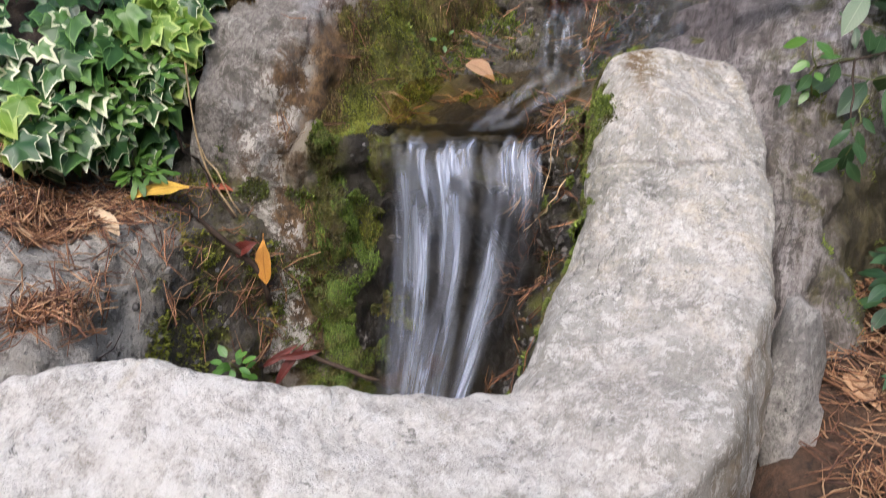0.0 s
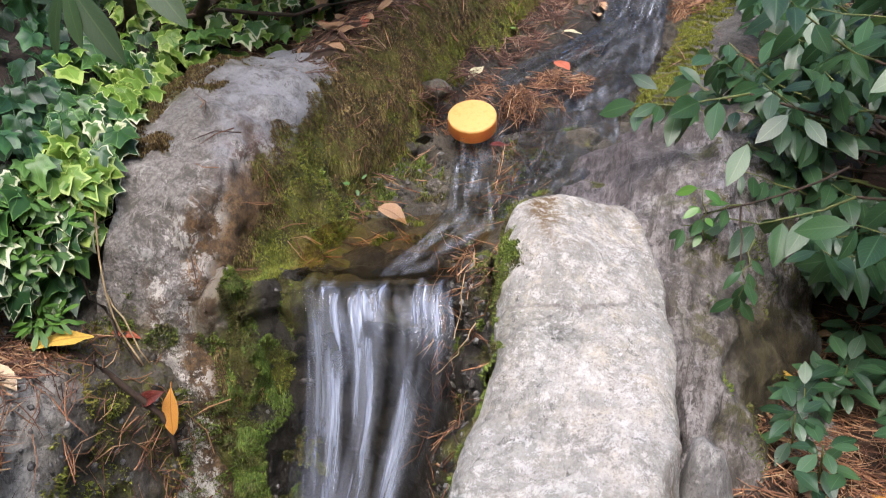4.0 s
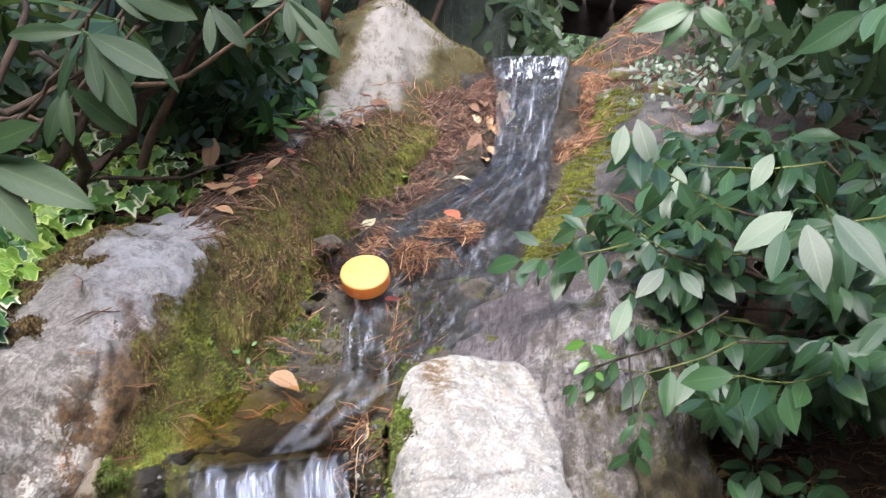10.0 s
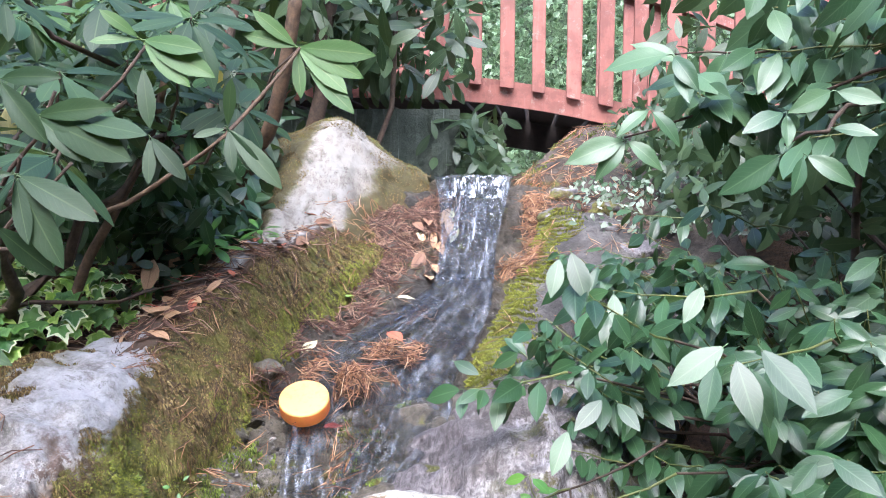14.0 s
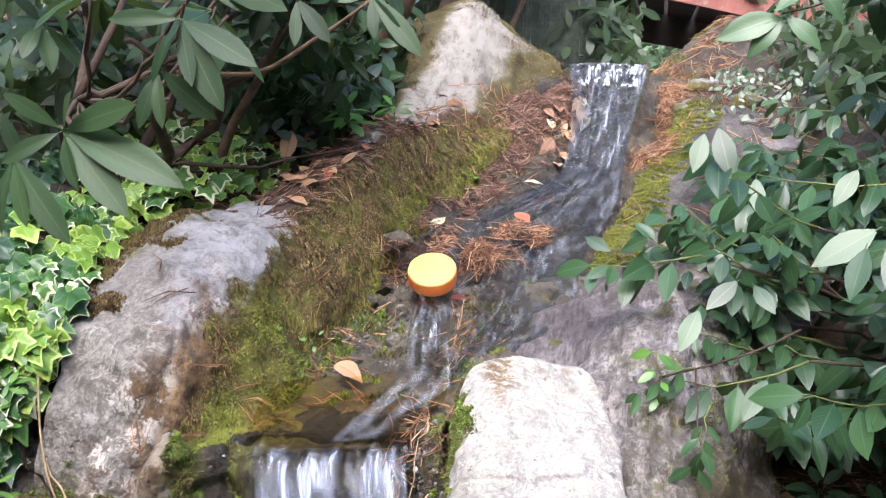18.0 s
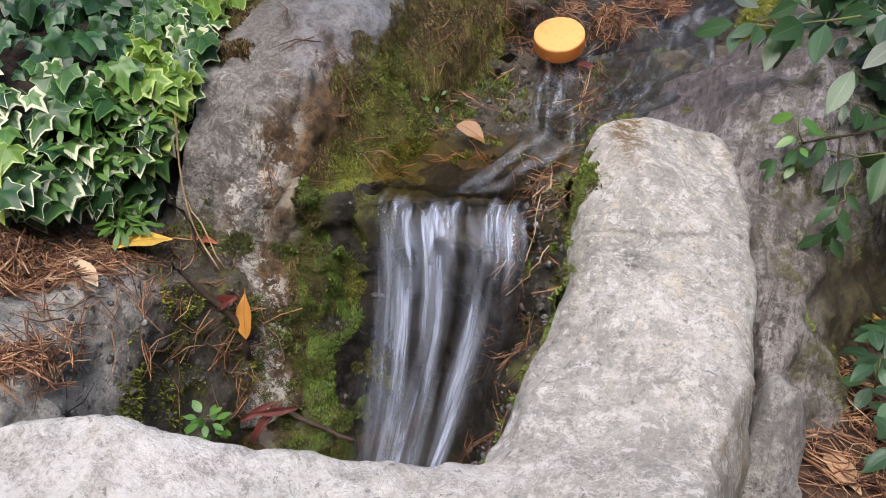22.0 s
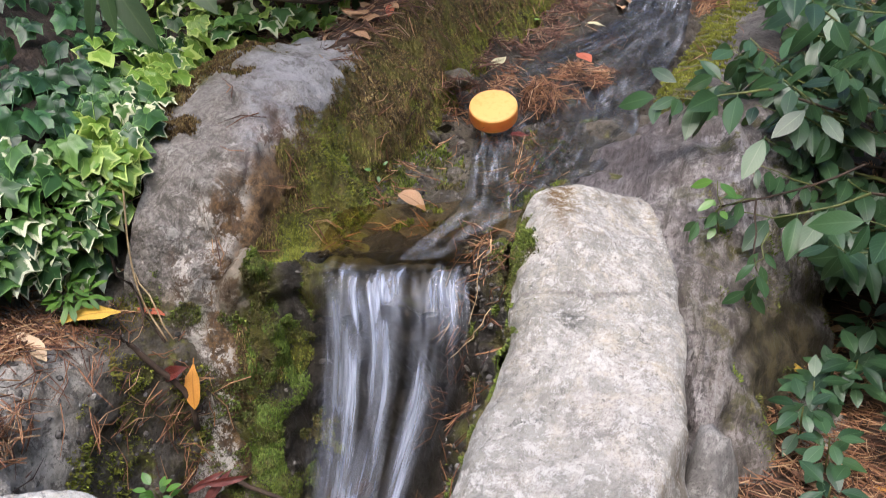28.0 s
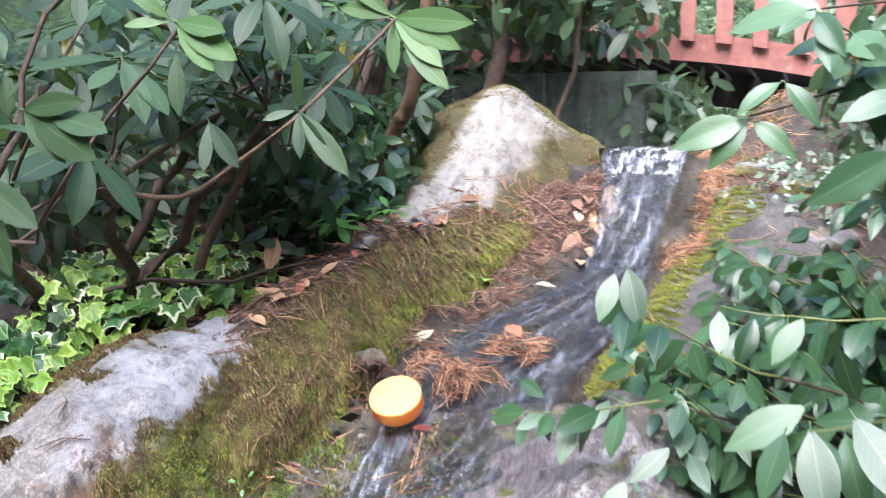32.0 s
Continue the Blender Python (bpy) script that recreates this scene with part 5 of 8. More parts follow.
def disc_cap(at, r, h, tilt):
    e = base("orange_disc", at, "round orange plastic cap with a yellow top, lying in the stream", "disc")
    turn = Euler(tilt).to_matrix()
    for name, mat, prof in (("side", cap_m, [(0.0, -h), (r * 0.97, -h), (r, -h * 0.9), (r, -h * 0.12)]), ("top", capt_m, [(r, -h * 0.12), (r * 0.985, -h * 0.03), (r * 0.96, 0.0), (r * 0.9, 0.0004), (r * 0.4, 0.0012), (0.0, 0.0014)])):
        bm = bmesh.new()
        n = 64
        rings = [[bm.verts.new(turn @ Vector((q * math.cos(2 * math.pi * k / n), q * math.sin(2 * math.pi * k / n), z)) + Vector(at)) for k in range(n)] if q > 0 else None for q, z in prof]
        for a, b, (qa, za), (qb, zb) in zip(rings, rings[1:], prof, prof[1:]):
            if a is None or b is None:
                ring, z = (b, za) if a is None else (a, zb)
                c = bm.verts.new(turn @ Vector((0, 0, z)) + Vector(at))
                for k in range(n):
                    t = (ring[k], ring[(k + 1) % n], c)
                    bm.faces.new(t if b is None else t[::-1])
            else:
                for k in range(n):
                    f = bm.faces.new((a[k], a[(k + 1) % n], b[(k + 1) % n], b[k]))
                    f.smooth = True
        part(name, bm, mat, e)


disc_cap((-0.333, 1.69, 1.183), 0.0475, 0.031, (0.53, 0.06, 0))

# ---- bridge ----
red_m = Mat("red_brown_paint")
rn = red_m.node("ShaderNodeObjectInfo").outputs["Random"]
grainy = red_m.noise(1.0, 6, 0.7, red_m.stretch(red_m.co.outputs["Object"], 40, 40, 4))
rc = red_m.mix(rn, (0.22, 0.076, 0.058), (0.34, 0.135, 0.105))
rc = red_m.mix(red_m.math("MULTIPLY", red_m.band(grainy, 0.5, 0.7), 0.5), rc, (0.34, 0.18, 0.14))
rc = red_m.mix(red_m.math("MULTIPLY", red_m.band(red_m.noise(16, 6, 0.8), 0.56, 0.66), 0.6), rc, (0.38, 0.31, 0.27))
rc = red_m.mix(red_m.math("MULTIPLY", red_m.band(red_m.noise(9, 5, 0.7), 0.55, 0.4), 0.5), rc, (0.13, 0.05, 0.04))
red_m.set(rc, 0.65)
red_m.bump(grainy, 0.4, 0.004)
# near-black colour stands in for the shade beneath the deck
shade_wood = Mat("shaded_underside_wood")
shade_wood.set(shade_wood.ramp(shade_wood.noise(20, 4, 0.6), (0.3, (0.012, 0.009, 0.008)), (0.7, (0.035, 0.026, 0.022))), 0.9)


def box(bm, lo, hi, shear=0.0, bevel=0.004):
    """A board with eased edges; shear lifts its far x end."""
    r = bmesh.ops.create_cube(bm, size=1)["verts"]
    for q in r:
        f = q.co.x + 0.5
        q.co = Vector((lo[0] + (hi[0] - lo[0]) * f, lo[1] + (hi[1] - lo[1]) * (q.co.y + 0.5), lo[2] + (hi[2] - lo[2]) * (q.co.z + 0.5) + shear * f))
    es = list({e for q in r for e in q.link_edges})
    bmesh.ops.bevel(bm, geom=es, offset=bevel, segments=1, affect="EDGES")


BY, BC, BR = 4.55, -0.75, 3.3


def arch(x):
    """Height of the deck's edge along the bridge."""
    return 2.13 - (x - BC) ** 2 / (2 * BR * 1.55)


bridge = base("bridge", (0, BY, 1.7), "small arched wooden footbridge painted red-brown", "bridge")
rails = []
for side, y in (("front", BY), ("rear", BY + 1.1)):
    bm = bmesh.new()
    n = 24
    xs = np.linspace(-2.6, 2.2, n)
    for k in range(n - 1):
        a, b = xs[k], xs[k + 1]
        vsx = [bm.verts.new((x, yy, z)) for x, z in ((a, arch(a) - (0.125 if y == BY else 0.3)), (b, arch(b) - (0.125 if y == BY else 0.3)), (b, arch(b)), (a, arch(a))) for yy in (y, y + 0.05)]
        for q in ((0, 2, 4, 6), (1, 7, 5, 3), (0, 1, 3, 2), (4, 5, 7, 6)):
            bm.faces.new([vsx[t] for t in q])
    bmesh.ops.remove_doubles(bm, verts=bm.verts, dist=1e-4)
    # the rear beam is deepened and near-black too, as painted shade under the arch
    part("fascia_beam", bm, red_m if y == BY else shade_wood, bridge)
    bm = bmesh.new()
    for k in range(n - 1):
        a, b = xs[k], xs[k + 1]
        vsx = [bm.verts.new((x, yy, z)) for x, z in ((a, arch(a) + 0.78), (b, arch(b) + 0.78), (b, arch(b) + 0.84), (a, arch(a) + 0.84)) for yy in (y - 0.03, y + 0.05)]
        for q in ((0, 2, 4, 6), (1, 7, 5, 3), (0, 1, 3, 2), (4, 5, 7, 6)):
            bm.faces.new([vsx[t] for t in q])
    bmesh.ops.remove_doubles(bm, verts=bm.verts, dist=1e-4)
    rails.append(part("handrail", bm, red_m, bridge))
for k in range(30):
    a = -2.5 + 0.16 * k
    bm = bmesh.new()
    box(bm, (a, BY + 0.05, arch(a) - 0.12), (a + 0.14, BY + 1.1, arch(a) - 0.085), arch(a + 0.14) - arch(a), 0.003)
    part("deck_plank", bm, shade_wood, bridge)
rp = random.Random(3)
for side, y, off in ((0, BY - 0.026, 0.0), (1, BY + 1.152, 0.07)):
    for k in range(27):
        x = -2.2 + 0.163 * k + off + rp.uniform(-0.006, 0.006)
        if side and -0.6 < x < 0.3:
            continue
        w = rp.choice((0.066, 0.07, 0.074))
        bm = bmesh.new()
        box(bm, (x, y - 0.012, arch(x) - 0.04), (x + w, y + 0.012, arch(x) + 0.78), arch(x + w) - arch(x), 0.003)
        part("picket", bm, red_m, rails[side]).location = (0, 0, 0)

# wet masonry wall behind the pond, with thin water running down it
wetw = rock_mat("wet_masonry", (0.03, 0.045, 0.03), (0.08, 0.10, 0.075), 0.0, 0.35)
drips = wetw.noise(1.0, 4, 0.7, wetw.stretch(wetw.co.outputs["Object"], 60, 4, 2))
over(wetw, wetw.math("MULTIPLY", wetw.band(drips, 0.56, 0.7), 0.7), (0.3, 0.33, 0.32))
bm = bmesh.new()
bmesh.ops.create_grid(bm, x_segments=60, y_segments=24, size=0.5)
for q in bm.verts:
    x, z = -1.6 + 1.38 * (q.co.x + 0.5), 1.3 + 0.58 * (q.co.y + 0.5)
    q.co = Vector((x, 3.75 + 0.03 * noise.fractal(Vector((x * 9, 0, z * 4)), 0.9, 2, 3), z))
bmesh.ops.solidify(bm, geom=bm.faces[:], thickness=0.2)
ww = part("masonry_wall", bm, wetw, None)
tagged(ww, "wet dark masonry wall behind the pond", "wall", kind="structure")

# low stones lying in the stream
pebble_m = rock_mat("stream_stone", (0.045, 0.038, 0.028), (0.14, 0.12, 0.09), 0.2, 0.45)
moss_over(pebble_m, pebble_m.band(pebble_m.noise(16, 4, 0.6), 0.5, 0.62), 0.1)
streamp = Patch(STREAM[4:], 60, 60, 0.004, 10, (0, -0.5, 1))


def stone(at, r, seed, label, mat=None):
    bm = bmesh.new()
    bmesh.ops.create_icosphere(bm, subdivisions=3, radius=1)
    o = Vector((seed * 3.1, seed * 1.7, 0))
    for q in bm.verts:
        k = 1 + 0.35 * noise.fractal(q.co * 1.3 + o, 0.9, 2.0, 4)
        q.co = Vector((q.co.x * r[0] * k, q.co.y * r[1] * k, q.co.z * r[2] * k)) + Vector(at)
    for f in bm.faces:
        f.smooth = True
    ob = part("stone", bm, mat or pebble_m, None)
    return tagged(ob, label, "stone", "stones in the stream")


rz = random.Random(31)
for k in range(26):
    if k < 9:
        p, n = mid.at(rz.uniform(0.2, 0.42), rz.uniform(0.2, 0.44))
    elif k < 13:
        p, n = mid.at(rz.uniform(0.18, 0.42), rz.uniform(0.58, 0.68))
    else:
        p, n = bed.at(rz.uniform(0.3, 0.95), rz.choice((rz.uniform(0.05, 0.25), rz.uniform(0.86, 1.0))))
    s = rz.uniform(0.01, 0.022)
    stone(p, (s * rz.uniform(0.9, 1.5), s, s * rz.uniform(0.5, 0.9)), k, "small dark wet stone beside the running water")
stone((-0.44, 1.80, 1.205), (0.035, 0.025, 0.02), 50, "pale small stone behind the orange disc")
stone((0.285, 1.285, 0.838), (0.05, 0.075, 0.03), 63, "pale flat stone lying on the needle litter", rock_mat("pale_litter_stone", (0.2, 0.18, 0.15), (0.4, 0.37, 0.32), 0.3))
stone((0.13, 1.0, 0.81), (0.04, 0.075, 0.14), 60, "grey wedge stone between the rim and the slab", rock_mat("wedge_stone", (0.2, 0.19, 0.175), (0.36, 0.34, 0.31), 0.5))

# ---- plants ----
rhodo_leaf = [blade("leaf", rhodo_m, LANCE, f, d, w) for f, d, w in ((0.2, 0.12, 0.004), (0.35, 0.25, 0.01), (0.1, 0.05, 0.0))]
sick_leaf = blade("leaf", yellowing_m, LANCE, 0.3, 0.3, 0.01)
young_leaf = [blade("leaf", young_m, LANCE, f, d, w) for f, d, w in ((0.2, 0.18, 0.006), (0.3, 0.08, 0.01))]
laurel_leaf = [blade("leaf", laurel_m, ELLIPTIC, f, d, w) for f, d, w in ((0.25, 0.15, 0.008), (0.4, 0.3, 0.016), (0.15, 0.08, 0.004), (0.5, 0.22, 0.01))]
ivy_leaf = [ivy_blade("leaf", ivy_m, s) for s in range(4)]
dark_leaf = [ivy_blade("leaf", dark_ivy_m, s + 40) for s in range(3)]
plain_leaf = [ivy_blade("leaf", plain_ivy_m, s + 20) for s in range(4)]
lime_leaf = [ivy_blade("leaf", lime_ivy_m, s + 9) for s in range(3)]


class Plant:
    """A plant thing: stems as meshes, the first leaves as single parts, the rest joined."""

    def __init__(self, name, at, label, category, limit=300, group=""):
        self.e, self.left, self.rest = base(name, at, label, category, group), limit, []

    def stem(self, pts, r0, r1, mat=None, sides=6):
        bm = bmesh.new()
        tube(bm, pts, r0, r1, sides)
        part("stem", bm, mat or wood_m, self.e)

    def leaf(self, me, m):
        if self.left > 0:
            self.left -= 1
            ob = new("leaf", me)
            ob.parent = self.e
            ob.matrix_basis = Matrix.Translation(-self.e.location) @ m
        else:
            self.rest.append((me, m))

    def close(self, name="foliage"):
        join_leaves(name, self.rest, self.e)


def join_leaves(name, rest, parent=None, label=""):
    if not rest:
        return None
    vs, fs, us, mats, mi = [], [], [], [], []
    cache = {}
    for me, m in rest:
        if me.name not in cache:
            co = np.empty(len(me.vertices) * 3)
            me.vertices.foreach_get("co", co)
            vi = np.empty(len(me.loops), np.int32)
            me.loops.foreach_get("vertex_index", vi)
            uvl = np.empty(len(me.loops) * 2)
            me.uv_layers[0].data.foreach_get("uv", uvl)
            uvv = np.zeros((len(me.vertices), 2))
            uvv[vi] = uvl.reshape(-1, 2)
            cache[me.name] = (co.reshape(-1, 3), [tuple(p.vertices) for p in me.polygons], uvv)
        co, faces, uvv = cache[me.name]
        o = len(vs)
        a = np.array(m)
        vs.extend((co @ a[:3, :3].T + a[:3, 3]).tolist())
        us.extend(uvv.tolist())
        fs.extend(tuple(q + o for q in f) for f in faces)
        if me.materials[0] not in mats:
            mats.append(me.materials[0])
        mi.extend([mats.index(me.materials[0])] * len(faces))
    me = raw_mesh(name, vs, fs, mats[0], us)
    for extra in mats[1:]:
        me.materials.append(extra)
    me.polygons.foreach_set("material_index", mi)
    ob = new(name, me)
    if parent is not None:
        ob.parent = parent
        ob.location = -parent.location
    return tagged(ob, label, kind="stuff")


def rand_dir(r):
    while True:
        q = Vector((r.uniform(-1, 1), r.uniform(-1, 1), r.uniform(-1, 1)))
        if 0.1 < q.length < 1:
            return q.normalized()


def whorl(plant, r, tip, axis, count, size, meshes, lift=0.35, drop=0.18):
    """A rosette of leaves round the end of a shoot."""
    axis = Vector(axis).normalized()
    a = axis.orthogonal().normalized()
    b = axis.cross(a)
    turn = r.uniform(0, 6.28)
    for k in range(count):
        t = turn + 2 * math.pi * k / count + r.uniform(-0.25, 0.25)
        way = a * math.cos(t) + b * math.sin(t) + axis * (lift + r.uniform(-0.35, 0.25)) + Vector((0, 0, -drop))
        s = size * r.uniform(0.7, 1.12)
        plant.leaf(r.choice(meshes), frame_of(Vector(tip) - axis * r.uniform(0, 0.012) + way.normalized() * 0.012, way, axis + Vector((0, 0, 0.5)), s, s * r.uniform(0.92, 1.15)))


def twig(plant, r, a, b, pairs, size, meshes, sag=0.01, thick=0.0022):
    """A shoot with leaves in opposite pairs and a pair at its end."""
    pts = bend(a, b, sag, 6, 0.006, r)
    plant.stem(pts, thick, thick * 0.4, wood_m if thick > 0.0028 else green_m, 5)
    way = (Vector(b) - Vector(a)).normalized()
    for k in range(pairs + 1):
        f = 1 - 0.75 * k / max(1, pairs)
        i = min(int(f * 5), 4)
        p = pts[i].lerp(pts[i + 1], f * 5 - i)
        side = way.cross(Vector((r.uniform(-0.4, 0.4), r.uniform(-0.4, 0.4), 1))).normalized()
        if k % 2:
            side = (side + way.cross(side) * r.uniform(-1, 1)).normalized()
        for s in (-1, 1):
            d = side * s + way * r.uniform(0.2, 0.9) + Vector((r.uniform(-0.3, 0.3), -0.15, -0.75 + r.uniform(-0.5, 0.45)))
            q = size * r.uniform(0.6, 1.15)
            plant.leaf(r.choice(meshes), frame_of(p + d.normalized() * 0.008, d, Vector((r.uniform(-0.9, 0.7), -0.8 + r.uniform(-0.7, 0.7), 0.9 + r.uniform(-0.6, 0.6))), q, q * r.uniform(0.82, 1.08)))


# rhododendron: trunks rise from the left bank, rosettes of long leaves hang over the stream
rr = random.Random(11)
rhodo = Plant("rhododendron", (-0.95, 1.75, ground_z(-0.95, 1.75)), "large rhododendron with long dark green leaves in rosettes", "shrub", 300)
root = Vector((-0.95, 1.75, ground_z(-0.95, 1.75)))
FRONT_TIPS = [((-0.344, 1.724, 1.836), 0, 0), ((-0.429, 1.273, 1.778), 0, 0), ((-0.404, 1.511, 1.67), 0, 0),
              ((-0.436, 1.054, 1.692), 0, 0), ((-0.443, 0.996, 1.619), 0, 0), ((-0.52, 0.95, 1.74), 0, 0),
              ((-0.52, 1.205, 1.63), 8, 0.125), ((-0.455, 0.973, 1.571), 0, 0), ((-0.425, 0.762, 1.498), 0, 0),
              ((-0.458, 1.122, 1.614), 0, 0), ((-0.47, 1.521, 1.857), 8, 0.13), ((-0.6, 1.35, 1.75), 8, 0.13), ((-0.62, 1.6, 1.8), 8, 0.13)]
hubs = [Vector((-0.75, 1.45, 1.55)), Vector((-0.7, 1.15, 1.5)), Vector((-0.62, 1.75, 1.68)), Vector((-0.85, 1.9, 1.7))]
for h in hubs:
    rhodo.stem(bend(root + Vector((rr.uniform(-0.12, 0.12), rr.uniform(-0.12, 0.12), -0.02)), h, -0.03, 8, 0.02, rr), 0.016, 0.008)


def leaves_to(plant, r, meshes, base_at, tips, wide=1.0):
    """Single leaves that run from one node of a shoot to their tips."""
    for q in tips:
        a, b = Vector(base_at), Vector(q)
        size = (b - a).length * 0.93
        plant.left += 1
        up = Vector((r.uniform(-0.4, 0.4), -1.0, 0.35 + r.uniform(-0.3, 0.3)))
        plant.leaf(r.choice(meshes), frame_of(a + (b - a).normalized() * 0.006, b - a, up, size, size * wide * r.uniform(0.95, 1.1)))


for tip, n, size in FRONT_TIPS:
    tip = Vector(tip)
    h = min(hubs, key=lambda q: (q - tip).length)
    rhodo.stem(bend(h, tip, 0.05, 8, 0.012, rr), 0.004, 0.0022)
    if n:
        whorl(rhodo, rr, tip, (tip - h).normalized() + Vector((0.1, -0.2, 0.45)), n, size * 0.85, rhodo_leaf, 0.1, 0.3)
for meshes, node, tips in ((young_leaf, (-0.349, 1.724, 1.837), [(-0.424, 1.694, 1.903), (-0.446, 1.694, 1.863), (-0.2, 1.694, 1.823), (-0.221, 1.694, 1.783), (-0.335, 1.694, 1.742), (-0.245, 1.694, 1.752)]),
                           (young_leaf, (-0.325, 1.71, 1.795), [(-0.233, 1.694, 1.715)]),
                           (young_leaf, (-0.438, 1.273, 1.782), [(-0.495, 1.243, 1.782), (-0.478, 1.243, 1.818), (-0.343, 1.243, 1.766), (-0.361, 1.243, 1.718), (-0.326, 1.243, 1.731)]),
                           (rhodo_leaf, (-0.437, 1.273, 1.748), [(-0.418, 1.243, 1.665)]),
                           (rhodo_leaf, (-0.406, 1.509, 1.676), [(-0.389, 1.479, 1.753), (-0.45, 1.479, 1.664), (-0.389, 1.479, 1.607), (-0.307, 1.479, 1.582), (-0.344, 1.479, 1.599)]),
                           (rhodo_leaf, (-0.489, 1.4, 1.659), [(-0.479, 1.37, 1.587), (-0.424, 1.37, 1.596)])):
    leaves_to(rhodo, rr, meshes, node, tips, 0.82)
for node, tips in (((-0.457, 1.05, 1.665), [(-0.367, 1.02, 1.676), (-0.389, 1.02, 1.62), (-0.333, 1.02, 1.616)]),
                   ((-0.423, 1.05, 1.661), [(-0.316, 1.02, 1.645)]),
                   ((-0.447, 0.97, 1.696), [(-0.391, 0.94, 1.638), (-0.378, 0.94, 1.7)]),
                   ((-0.433, 0.97, 1.6), [(-0.334, 0.94, 1.56), (-0.372, 0.94, 1.509), (-0.405, 0.94, 1.533)]),
                   ((-0.43, 0.97, 1.6), [(-0.504, 0.94, 1.602), (-0.461, 0.94, 1.542), (-0.434, 0.94, 1.574)]),
                   ((-0.421, 0.762, 1.495), [(-0.463, 0.732, 1.471), (-0.451, 0.732, 1.524), (-0.396, 0.732, 1.528), (-0.34, 0.732, 1.523), (-0.304, 0.732, 1.471), (-0.346, 0.732, 1.434), (-0.399, 0.732, 1.455)]),
                   ((-0.549, 0.85, 1.457), [(-0.561, 0.82, 1.388), (-0.473, 0.82, 1.382), (-0.521, 0.82, 1.396)]),
                   ((-0.479, 1.0, 1.547), [(-0.466, 0.97, 1.49), (-0.395, 0.97, 1.497), (-0.491, 0.97, 1.487)])):
    leaves_to(rhodo, rr, rhodo_leaf, node, tips, 0.82)
for k in range(70):
    h = rr.choice(hubs)
    tip = Vector((rr.uniform(-1.7, -0.6), rr.uniform(1.1, 3.0), 0))
    tip.z = rr.uniform(1.58, 2.05) + 0.12 * max(0, tip.y - 1.6)
    if k < 10:
        rhodo.stem(bend(h, tip, -0.02, 6, 0.03, rr), 0.006, 0.003)
    whorl(rhodo, rr, tip, Vector((rr.uniform(-0.2, 0.8), rr.uniform(-1, 0.2), 0.7)), rr.randint(6, 9), rr.uniform(0.085, 0.12), young_leaf if rr.random() < 0.12 else rhodo_leaf, 0.1, 0.3)
for pts, r0, r1 in (([(-0.75, 1.45, 1.55), (-0.6, 1.465, 1.54), (-0.496, 1.476, 1.597), (-0.411, 1.509, 1.665), (-0.356, 1.674, 1.796), (-0.344, 1.724, 1.836)], 0.0045, 0.0028),
                    ([(-0.72, 2.38, 1.45), (-0.642, 2.33, 1.646), (-0.584, 2.294, 1.714), (-0.523, 2.244, 1.88), (-0.487, 2.224, 2.053)], 0.022, 0.017),
                    ([(-0.85, 1.8, 1.33), (-0.817, 1.81, 1.426), (-0.77, 1.843, 1.53), (-0.706, 1.873, 1.682), (-0.653, 1.876, 1.879)], 0.012, 0.008)):
    rhodo.stem(smooth_rows(pts, 16), r0, r1, branch_m, 8)
for k in range(95):
    y = rr.uniform(1.55, 2.7)
    x = 0.09 - rr.uniform(0.34, 0.64) * (y - 0.15)
    tip = Vector((x, y, rr.uniform(1.61, 1.65 + 0.19 * (y - 0.15))))
    whorl(rhodo, rr, tip, Vector((rr.uniform(-0.2, 0.8), rr.uniform(-1, 0.2), 0.7)), rr.randint(6, 9), rr.uniform(0.075, 0.11), young_leaf if rr.random() < 0.14 else rhodo_leaf, 0.1, 0.45)
# unseen high rosettes, added only to shade the leaves and bank below
for k in range(8):
    tip = Vector((rr.uniform(-1.7, -0.75), rr.uniform(0.8, 1.9), rr.uniform(2.1, 2.6)))
    whorl(rhodo, rr, tip, Vector((rr.uniform(-0.2, 0.6), rr.uniform(-1, 0.2), 0.7)), 8, 0.12, rhodo_leaf, 0.1, 0.3)
for k in range(12):
    tip = Vector((rr.uniform(-1.3, -0.6), rr.uniform(1.75, 2.5), rr.uniform(1.6, 1.95)))
    rhodo.leaf(sick_leaf, frame_of(tip, Vector((rr.uniform(-0.4, 0.6), rr.uniform(-0.8, 0.2), -0.9)), Vector((0.2, -1, 0.5)), rr.uniform(0.08, 0.11)))
rhodo.close()

